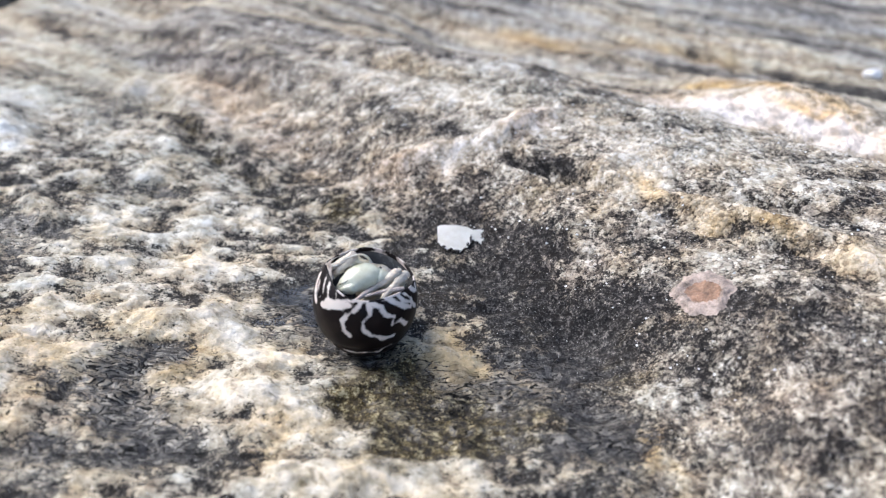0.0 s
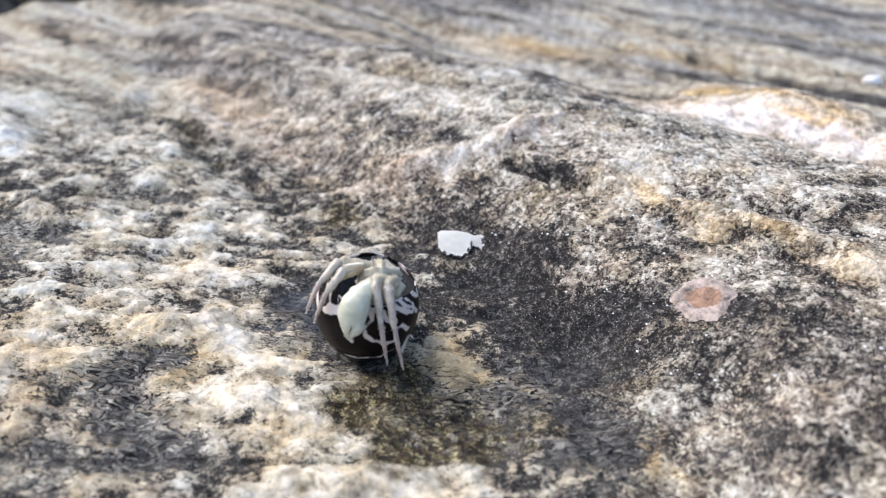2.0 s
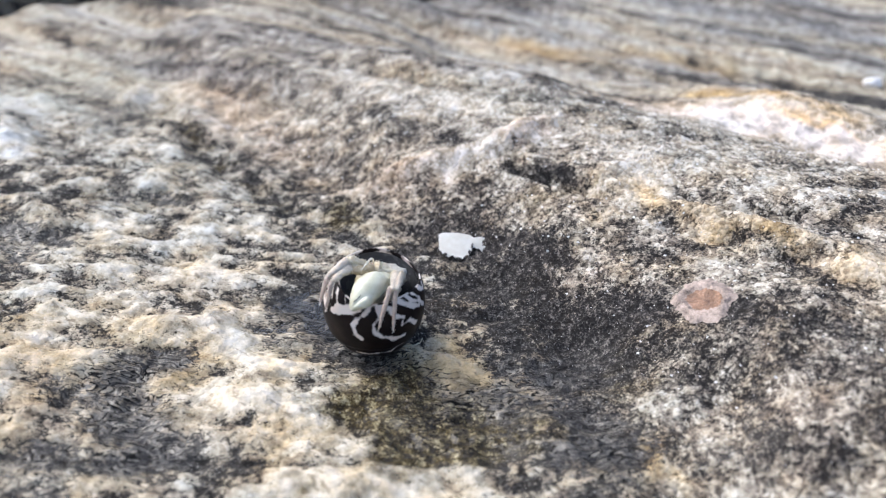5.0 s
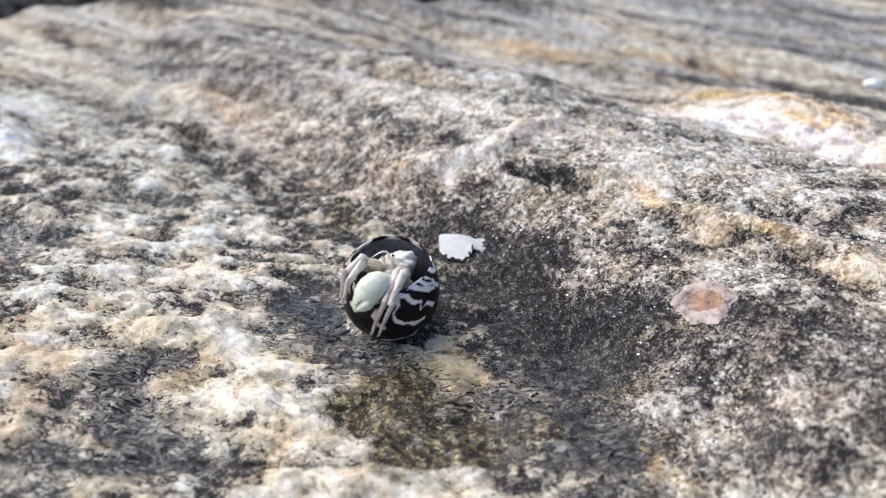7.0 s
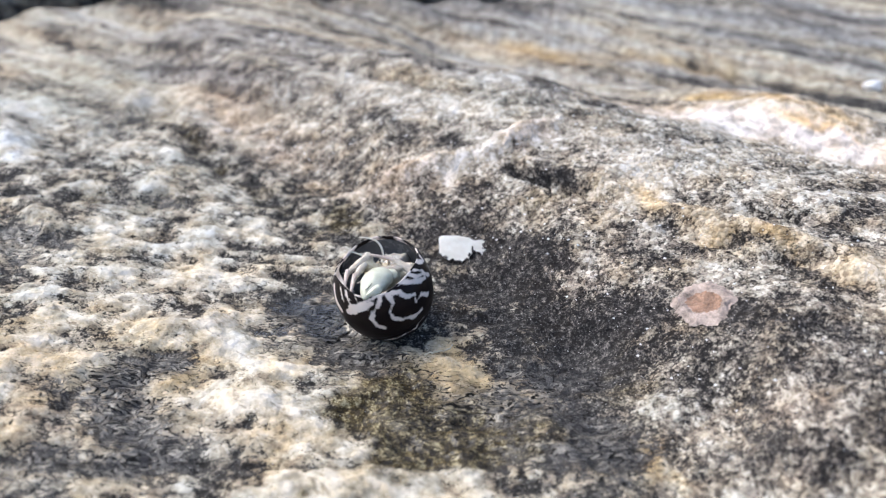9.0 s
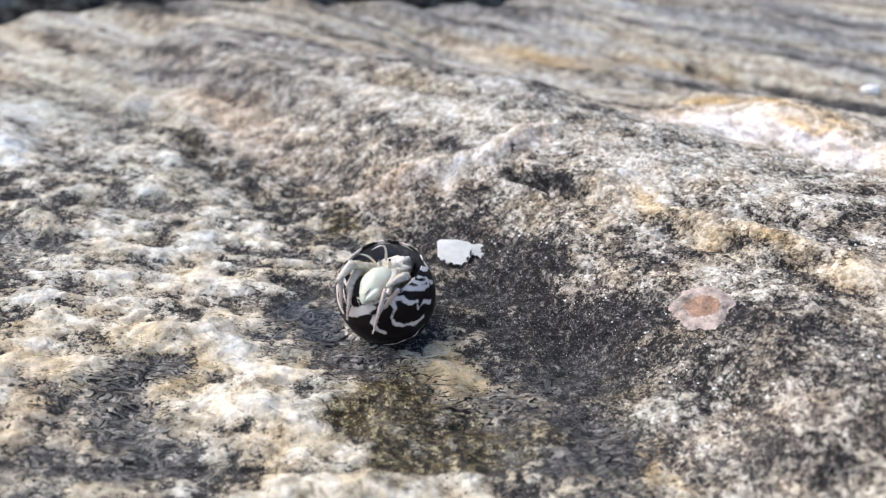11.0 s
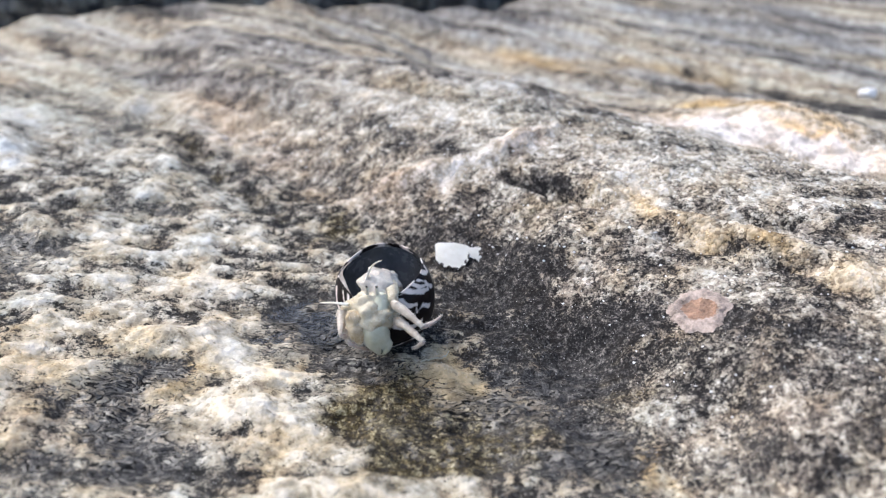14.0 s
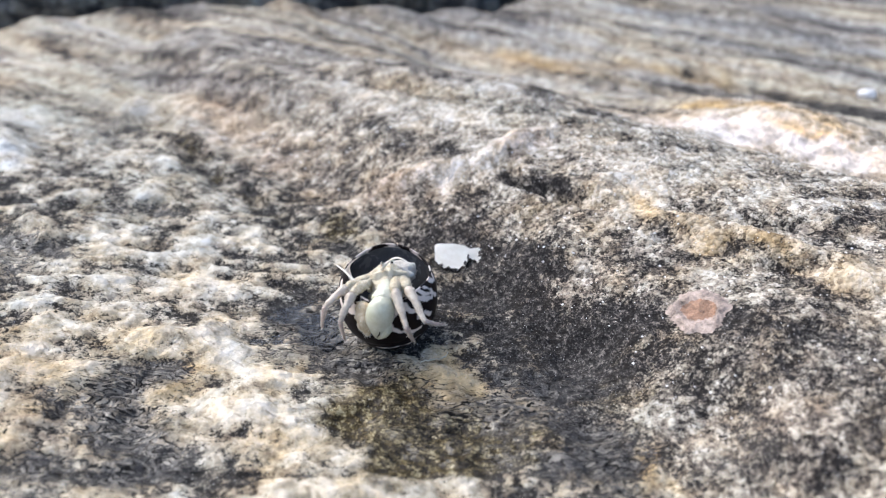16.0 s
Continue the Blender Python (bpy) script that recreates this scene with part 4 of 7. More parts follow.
    for a, b in zip(rows, rows[1:]):
        for j in range(40):
            bm.faces.new((a[j], a[j + 1], b[j + 1], b[j]))
    bmesh.ops.solidify(bm, geom=bm.faces[:], thickness=2.5 * TENTH)
    part("inner_lip", bm, CALLUS, thing, "white callus on the inner lip")
    return thing


def bristles(parent, count, seed, material, long=6.0):
    """Short fine hairs that stand off a limb and lean towards its tip."""
    rng = random.Random(seed)
    verts, faces = [], []
    spots_on = parent.data.polygons
    for k in range(count):
        f = spots_on[rng.randrange(len(spots_on))]
        p = f.center
        way = (f.normal + Vector((rng.uniform(-0.4, 0.4), rng.uniform(-0.4, 0.4), rng.uniform(0.2, 1.0)))).normalized()
        side = way.orthogonal().normalized()
        other = way.cross(side)
        h, r, n = rng.uniform(0.4, 1.0) * long * TENTH, 0.42 * TENTH, len(verts)
        for j in range(3):
            a = 2.094 * j
            verts.append(p - way * r + (side * math.cos(a) + other * math.sin(a)) * r)
        verts.append(p + way * h)
        faces += [(n, n + 1, n + 3), (n + 1, n + 2, n + 3), (n + 2, n, n + 3)]
    me = bpy.data.meshes.new("bristles")
    me.from_pydata(verts, [], faces)
    me.materials.append(material)
    ob = new("bristles", me)
    ob.parent = parent
    return tagged(ob, "fine pale hairs", kind="stuff")


def build_crab():
    thing = tagged(new("hermit_crab"), "pale hermit crab with mint claw and pinkish legs, in shell", "crab")
    made = {}
    # body: a knobbed shield with two eyes on stalks
    bm = bmesh.new()
    lathe(bm, swell(92, [(0, 4, 4), (0.15, 28, 21), (0.4, 38, 28), (0.7, 33, 25), (0.9, 20, 15), (1, 3, 3)], 30), 36, 0.42, 3.0)
    bmesh.ops.translate(bm, verts=bm.verts, vec=(0, 8 * TENTH, -52 * TENTH))
    body = made["body"] = part("carapace", bm, CREAM, thing, "cream knobbed carapace")
    for side in (-1, 1):
        bm = bmesh.new()
        lathe(bm, swell(19, [(0, 3.4, 3.4), (0.6, 2.8, 2.8), (0.85, 3.4, 3.4), (1, 1, 1)], 10), 12)
        stalk = part("eyestalk", bm, FEELER, body, "thin pale eyestalk")
        stalk.matrix_basis = pose(side * 8 * TENTH, -22 * TENTH, 8 * TENTH, 80, side * 16, 0)
        bm = bmesh.new()
        bmesh.ops.create_uvsphere(bm, u_segments=12, v_segments=8, radius=2.5 * TENTH)
        eye = part("eye", bm, EYE, stalk, "tiny black eye")
        eye.matrix_basis = pose(0, 0, 18.5 * TENTH)
    bm = bmesh.new()
    lathe(bm, swell(88, [(0, 8, 8), (0.12, 28, 22), (0.4, 40, 28), (0.75, 34, 24), (0.92, 18, 14), (1, 4, 4)], 26), 36, 0.42, 21.0)
    made["abdomen"] = part("abdomen", bm, SOFT, thing, "soft whitish abdomen")
    # big claw: palm with a fixed finger, and a second finger beside it
    bm = bmesh.new()
    lathe(bm, swell(86, [(0, 8, 6), (0.07, 17, 14), (0.22, 24, 19), (0.42, 26, 20), (0.62, 23, 17), (0.82, 15, 12), (0.95, 8, 6), (1, 2, 2)], 30, (-3, 4)), 36, 0.035, 1.0)
    claw = made["claw"] = part("claw", bm, MINT, thing, "large smooth mint-white claw")
    bm = bmesh.new()
    lathe(bm, swell(36, [(0, 6, 6), (0.3, 11, 11), (0.7, 8, 8), (1, 1.5, 1.5)], 14, (2, 0)), 18, 0.08, 5.0)
    finger = part("finger", bm, MINT, claw, "short movable finger")
    finger.matrix_basis = pose(14 * TENTH, 6 * TENTH, 47 * TENTH, 0, -16, 0)
    bm = bmesh.new()
    lathe(bm, swell(17, [(0, 0.6, 0.6), (0.4, 1.1, 1.1), (1, 0.5, 0.5)], 8, (1.5, 0)), 8)
    slit = part("slit", bm, EYE, claw, "thin dark gap between fingers")
    slit.matrix_basis = pose(2 * TENTH, 17.5 * TENTH, 60 * TENTH, 18, -14, 0)
    bm = bmesh.new()
    lathe(bm, swell(58, [(0, 7, 6), (0.2, 14, 12), (0.5, 18, 15), (0.85, 21, 16), (1, 13, 10)], 22), 26, 0.15, 7.0)
    made["arm"] = part("claw_arm", bm, MINT, thing, "pale joint behind the claw")
    bm = bmesh.new()
    lathe(bm, swell(64, [(0, 6, 6), (0.15, 15, 11), (0.45, 18, 12), (0.75, 14, 10), (1, 3, 3)], 20, (2, 2)), 20, 0.35, 9.0)
    made["small"] = part("small_claw", bm, TAN, thing, "small tan claw")
    for name in ("R1", "R2", "L1", "L2"):
        seed = 11.0 + 3 * len(made)
        bm = bmesh.new()
        lathe(bm, swell(62, [(0, 5, 5), (0.15, 9, 8), (0.6, 11, 9), (0.92, 9.5, 8.5), (1, 6, 6)], 22, (0, 2)), 18, 0.34, seed)
        made[name + "_upper"] = part("upper_leg", bm, CREAM, thing, "cream upper leg joint")
        bm = bmesh.new()
        right = name[0] == "R"
        lathe(bm, swell(74 if right else 54, [(0, 6, 6), (0.12, 9.6, 8.6), (0.5, 7.0, 6.4), (0.88, 5.0, 4.8), (1, 3.9, 3.9)], 24, (0, 2)), 18, 0.32, seed + 1)
        made[name + "_shank"] = part("lower_leg", bm, PINK, thing, "pale pink lower leg joint")
        bm = bmesh.new()
        lathe(bm, swell(86 if right else 62, [(0, 3.6, 3.6), (0.08, 4.6, 4.3), (0.4, 3.8, 3.5), (0.75, 2.7, 2.5), (0.93, 1.5, 1.4), (1, 0.4, 0.4)], 26, (0, 4)), 16, 0.28, seed + 2)
        made[name + "_toe"] = part("leg_tip", bm, TIP, thing, "mauve-tinged pointed leg tip")
    for name, bend in (("AL", (0, 5)), ("AR", (6, 17))):
        bm = bmesh.new()
        lathe(bm, swell(66, [(0, 3, 3), (0.3, 2.3, 2.3), (0.8, 1.5, 1.5), (1, 0.6, 0.6)], 22, bend), 10)
        made[name] = part("antenna", bm, FEELER, thing, "thin pale antenna")
    for k, (name, count, long) in enumerate((("body", 420, 7.0), ("small", 160, 6.0), ("arm", 160, 5.0))):
        bristles(made[name], count, k, FEELER, long)
    for k, name in enumerate(("R1", "R2", "L1", "L2")):
        for joint, count in (("_upper", 150), ("_shank", 110), ("_toe", 80)):
            bristles(made[name + joint], count, 20 + k * 3 + count, FEELER, 5.0)
    return thing, made


def ground_at(x, y):
    return float(height(np.array([x]), np.array([y]))[0])


def slope_at(x, y, h=0.004):
    dx = float((height(np.array([x + h]), np.array([y]), False) - height(np.array([x - h]), np.array([y]), False))[0]) / (2 * h)
    dy = float((height(np.array([x]), np.array([y + h]), False) - height(np.array([x]), np.array([y - h]), False))[0]) / (2 * h)
    return Vector((-dx, -dy, 1)).normalized()


def build_shard():
    """A broken bit of shell that stands on the slope."""
    thing = tagged(new("shell_shard"), "chalky white broken shell fragment standing on rock", "shell shard")
    bm = bmesh.new()
    rows = []
    for i in range(15):
        v = i / 14
        row = []
        for j in range(37):
            u = j / 36
            ragged = 0.03 * math.sin(u * 31) + 0.03 * math.sin(u * 57 + 1)
            low = float(np.interp(u, [0, 0.10, 0.40, 0.50, 0.58, 0.68, 0.80, 1.0], [0.30, 0.12, 0.0, 0.16, 0.48, 0.34, 0.40, 0.58])) + ragged
            top = float(np.interp(u, [0, 0.05, 0.30, 0.52, 0.60, 0.72, 0.90, 1.0], [0.94, 1.0, 1.0, 0.94, 0.86, 0.92, 0.88, 0.74]))
            zz = (low + (top - low) * v) * 70
            xx = (u - 0.46) * 134 + 5 * (1 - v)
            yy = 9 * math.sin(math.pi * u) * -1 + 6 * v + 1.5 * noise.noise((u * 7, v * 5, 2))
            row.append(bm.verts.new((xx * TENTH, yy * TENTH, zz * TENTH)))
        rows.append(row)
    for a, b in zip(rows, rows[1:]):
        for j in range(36):
            bm.faces.new((a[j], a[j + 1], b[j + 1], b[j]))
    bmesh.ops.solidify(bm, geom=bm.faces[:], thickness=9 * TENTH)
    part("plate", bm, CHALK, thing)
    for x, z, w, h, n in ((12, 24, 2.2, 8, 1), (8, 13, 2.5, 5, 2), (-30, 7, 4, 3, 3), (-8, 0, 7, 2, 5)):
        bm = bmesh.new()
        bmesh.ops.create_icosphere(bm, subdivisions=3, radius=1)
        for v in bm.verts:
            e = 1 + 0.7 * noise.noise(v.co * 2.2 + Vector((n, n, 0)))
            v.co = Vector((v.co.x * w * e, v.co.y * 2.5, v.co.z * h * e)) * TENTH
        crust = part("crust", bm, CRUST, thing, "black lichen crust")
        crust.location = (1.4 * x * TENTH, -9.5 * TENTH * math.cos(x / 44 * 1.3), 1.4 * z * TENTH)
    return thing


def build_limpet():
    thing = tagged(new("limpet_scar"), "pinkish worn limpet base with rusty hollow, on rock", "limpet")

    def ring(bm, r):
        row = []
        for j in range(96):
            a = 2 * math.pi * j / 96
            c, s = math.cos(a), math.sin(a)
            e = 1 + 0.24 * noise.noise((1.6 * c, 1.6 * s, 3 + r)) + 0.08 * noise.noise((5 * c, 5 * s, 4)) + 0.14 * noise.noise((13 * c, 13 * s, 6 + 2 * r))
            z = 5.5 * math.exp(-((r - 0.80) / 0.20) ** 2) - 3.0 * math.exp(-(r / 0.45) ** 2) + 1.0 - 9 * max(0, r - 0.92) ** 1.0
            z += 0.7 * math.sin(r * 46) * (r < 0.8) + 3.0 * noise.noise((4.5 * r * c, 4.5 * r * s, 7)) + 1.4 * noise.noise((14 * r * c, 14 * r * s, 9))
            off = 7 * (1 - min(1, r / 0.8))
            row.append(bm.verts.new(((r * e * 53 * c + off) * TENTH, (r * e * 50 * s + off) * TENTH, z * TENTH)))
        return row

    bm = bmesh.new()
    skin(bm, [ring(bm, r) for r in (1.12, 1.08, 1.04, 1.0, 0.95, 0.90, 0.85, 0.80, 0.75, 0.70, 0.65, 0.60)])
    part("rim", bm, LIMPET, thing, "pale pink ragged rim")
    bm = bmesh.new()
    rows = [ring(bm, r) for r in (0.60, 0.56, 0.52, 0.47, 0.42, 0.36, 0.30, 0.24, 0.17, 0.10, 0.04)]
    skin(bm, rows)
    bm.faces.new(rows[-1])
    part("hollow", bm, SCAR, thing, "rusty brown hollow")
    return thing


def build_thread():
    """A pale bristle that lies on the rock beside the shell."""
    bm = bmesh.new()
    rings = []
    for i in range(31):
        u = i / 30
        x, y = -0.0033 + 0.0052 * u, 0.1140 + 0.0028 * u * u + 0.0004 * math.sin(6 * u)
        z = ground_at(x, y) + 0.0003 + 0.0007 * u
        ring = []
        for j in range(6):
            a = math.pi * j / 3
            ring.append(bm.verts.new((x, y + 0.00017 * math.cos(a), z + 0.00017 * math.sin(a))))
        rings.append(ring)
    skin(bm, rings)
    bm.faces.new(rings[0]), bm.faces.new(rings[-1])
    return tagged(link("bristle", bm, CREAM), "thin pale bristle lying on wet rock", "bristle")


def build_pebble(x, y, r):
    bm = bmesh.new()
    bmesh.ops.create_icosphere(bm, subdivisions=4, radius=1)
    for v in bm.verts:
        e = 1 + 0.22 * noise.noise(v.co * 1.6)
        v.co = Vector((v.co.x * r * 1.3 * e, v.co.y * r * e, v.co.z * r * 0.8 * e))
    ob = tagged(link("pebble", bm, QUARTZ), "small white quartz pebble on dark rock", "pebble")
    ob.location = (x, y, ground_at(x, y) + r * 0.5)
    return ob


def build_grit():
    """Loose pale grains on the ridge."""
    rng = random.Random(7)
    verts, faces = [], []
    for k in range(520):
        y = rng.uniform(0.09, 0.24)
        x = float(foot(y)) + 0.01 + rng.random() ** 1.3 * 0.10
        r = rng.choice((0.00012, 0.00016, 0.00022, 0.00032))
        z = ground_at(x, y) + r * 0.3
        n = len(verts)
        for dx, dy, dz in ((1, 0, 0), (0, 1, 0), (-1, 0, 0), (0, -1, 0), (0, 0, 1), (0, 0, -1)):
            e = rng.uniform(0.6, 1.4)
            verts.append((x + dx * r * e + dz * r * rng.uniform(-0.4, 0.4), y + dy * r * e, z + dz * r * e * 0.8))
        for a in range(4):
            b = (a + 1) % 4
            faces += [(n + a, n + b, n + 4), (n + b, n + a, n + 5)]
    me = bpy.data.meshes.new("grit")
    me.from_pydata(verts, [], faces)
    me.materials.append(QUARTZ)
    return tagged(new("grit", me), "loose pale quartz grains on the lichened ridge", "grit", kind="stuff")


# ---- the place ----
build_rock()
build_water("water", -0.0290, 0.1300, 0.0115, 0.0110, 50, "still bluish puddle beside the shell on rock")


shell = build_shell()
crab, limbs = build_crab()

limpet = build_limpet()
limpet.matrix_basis = Matrix.Translation((0.0469, 0.1165, ground_at(0.0469, 0.1165) + 0.0007)) @ slope_at(0.0469, 0.1165, 0.007).to_track_quat("Z", "Y").to_matrix().to_4x4()
shard = build_shard()
shard.matrix_basis = pose(0.0047, 0.1485, ground_at(0.0047, 0.1485) - 0.0002, -58, 3, -4)
bristle = build_thread()
build_pebble(0.1673, 0.2918, 0.0028)
build_grit()

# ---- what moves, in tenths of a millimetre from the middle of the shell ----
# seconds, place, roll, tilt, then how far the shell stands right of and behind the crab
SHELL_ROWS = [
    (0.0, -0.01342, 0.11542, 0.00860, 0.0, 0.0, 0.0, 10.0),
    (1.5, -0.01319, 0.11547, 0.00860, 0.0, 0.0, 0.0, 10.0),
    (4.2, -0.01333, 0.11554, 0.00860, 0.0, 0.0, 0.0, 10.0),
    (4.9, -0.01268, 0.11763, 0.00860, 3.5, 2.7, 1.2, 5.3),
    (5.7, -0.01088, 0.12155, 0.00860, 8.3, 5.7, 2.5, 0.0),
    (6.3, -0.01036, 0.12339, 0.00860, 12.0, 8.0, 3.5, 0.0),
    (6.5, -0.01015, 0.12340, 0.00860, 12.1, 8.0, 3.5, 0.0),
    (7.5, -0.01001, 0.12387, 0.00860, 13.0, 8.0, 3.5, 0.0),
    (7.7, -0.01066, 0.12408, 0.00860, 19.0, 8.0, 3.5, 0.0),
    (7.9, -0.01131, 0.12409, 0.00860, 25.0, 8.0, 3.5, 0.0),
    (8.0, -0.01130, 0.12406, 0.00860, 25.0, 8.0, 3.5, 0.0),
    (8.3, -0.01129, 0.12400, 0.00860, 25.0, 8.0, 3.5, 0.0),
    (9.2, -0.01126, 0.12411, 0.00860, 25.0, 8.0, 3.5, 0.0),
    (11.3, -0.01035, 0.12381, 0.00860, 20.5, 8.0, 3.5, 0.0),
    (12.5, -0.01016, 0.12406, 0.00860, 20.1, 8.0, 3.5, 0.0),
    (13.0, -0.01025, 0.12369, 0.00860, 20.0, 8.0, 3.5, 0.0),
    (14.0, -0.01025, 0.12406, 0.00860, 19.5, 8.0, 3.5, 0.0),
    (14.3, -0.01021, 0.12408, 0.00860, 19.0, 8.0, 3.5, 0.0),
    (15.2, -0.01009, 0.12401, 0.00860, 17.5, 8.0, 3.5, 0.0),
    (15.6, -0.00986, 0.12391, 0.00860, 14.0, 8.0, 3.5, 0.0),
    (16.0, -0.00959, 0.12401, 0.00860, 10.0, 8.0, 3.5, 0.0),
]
BODY_ROWS = [
    (0.0, 17, 25, 32),
    (0.3, 19, -10, 46),
    (0.6, 19, -25, 59),
    (0.9, 18, -25, 60),
    (1.2, 22, -35, 59),
    (1.5, 23, -35, 60),
    (2.4, 24, -38, 58),
    (4.2, 23, -38, 63),
    (5.2, 4, 0, 38),
    (6.3, 4, 25, 19),
    (6.7, 2, 25, 19),
    (6.9, 1, -10, 27),
    (7.1, -1, -25, 32),
    (7.3, -5, -38, 36),
    (7.5, -5, -38, 36),
    (7.7, -4, -38, 33),
    (7.9, -6, -40, 33),
    (8.1, -6, -40, 33),
    (8.3, 2, 25, 20),
    (9.0, 2, 25, 21),
    (9.2, 2, 0, 25),
    (10.2, -0, 0, 29),
    (11.3, 2, -10, 32),
    (11.5, 7, -30, 38),
    (11.8, 13, -42, 32),
    (12.1, 12, -42, 33),
    (12.8, 13, -42, 33),
    (13.1, 13, -42, 34),
    (13.5, 8, -66, 24),
    (13.9, -15, -90, -12),
    (14.0, -15, -90, -12),
    (14.1, 9, 0, 35),
    (14.2, 4, -10, 35),
    (14.4, 7, -25, 41),
    (14.6, 11, -40, 38),
    (15.2, 11, -40, 38),
    (15.4, 8, -46, 34),
    (15.6, 5, -48, 32),
    (15.8, 4, -48, 32),
    (16.0, 4, -46, 33),
]
CLAW_ROWS = [
    (0, 27, -19, 58, -0.88, -0.24, -0.40),
    (0.3, 12, -47, 54, -0.58, -0.53, -0.62),
    (0.6, -2, -94, 57, -0.53, -0.05, -0.84),
    (0.9, -6, -99, 51, -0.42, -0.01, -0.91),
    (1.2, -11, -100, 46, -0.25, 0.01, -0.97),
    (1.5, -7, -104, 42, -0.21, 0.03, -0.98),
    (2.4, -1, -105, 40, -0.25, 0.05, -0.97),
    (4.2, -2, -103, 45, -0.25, 0.00, -0.97),
    (5.2, 26, -59, 52, -0.64, -0.53, -0.55),
    (6.3, 11, -33, 25, -0.61, -0.70, -0.37),
    (6.7, 4, -36, 27, -0.62, -0.63, -0.46),
    (6.9, 4, -64, 28, -0.70, -0.30, -0.65),
    (7.1, -7, -110, 28, -0.58, 0.25, -0.77),
    (7.3, -27, -108, 21, -0.38, 0.39, -0.84),
    (7.5, -42, -102, 7, -0.09, 0.46, -0.88),
    (7.7, -19, -110, 34, -0.31, 0.18, -0.93),
    (7.9, -26, -108, 31, -0.06, 0.15, -0.99),
    (8.1, -38, -104, 23, 0.06, 0.20, -0.98),
    (8.2, -14, -67, 27, -0.23, -0.31, -0.92),
    (8.3, 10, -29, 30, -0.45, -0.72, -0.54),
    (9, 10, -29, 31, -0.44, -0.72, -0.53),
    (9.2, 13, -46, 35, -0.51, -0.60, -0.61),
    (10.2, 11, -46, 39, -0.51, -0.60, -0.61),
    (11.3, 5, -62, 44, -0.46, -0.45, -0.76),
    (11.5, -3, -108, 34, -0.28, 0.12, -0.95),
    (11.8, -5, -113, 17, -0.07, 0.28, -0.96),
    (12.1, -4, -114, 6, 0.02, 0.38, -0.92),
    (12.8, -3, -114, 7, 0.02, 0.37, -0.93),
    (13.1, 5, -115, 5, 0.05, 0.39, -0.92),
    (13.5, 5, -111, -4, 0.07, 0.50, -0.86),
    (13.9, -5, -109, -25, 0.15, 0.54, -0.83),
    (14, -13, -107, -33, 0.16, 0.53, -0.83),
    (14.1, 4, -74, 10, -0.26, -0.03, -0.96),
    (14.1, 21, -40, 53, -0.55, -0.57, -0.61),
    (14.2, 8, -63, 43, -0.40, -0.43, -0.81),
    (14.4, -2, -81, 39, -0.21, -0.21, -0.95),
    (14.6, -9, -111, 23, -0.02, 0.22, -0.98),
    (15.2, -7, -112, 11, 0.06, 0.34, -0.94),
    (15.4, -4, -114, 10, 0.00, 0.34, -0.94),
    (15.6, 1, -114, 16, 0.02, 0.28, -0.96),
    (15.8, -1, -114, 17, 0.02, 0.27, -0.96),
    (16, 1, -110, 4, -0.14, 0.42, -0.90),
]
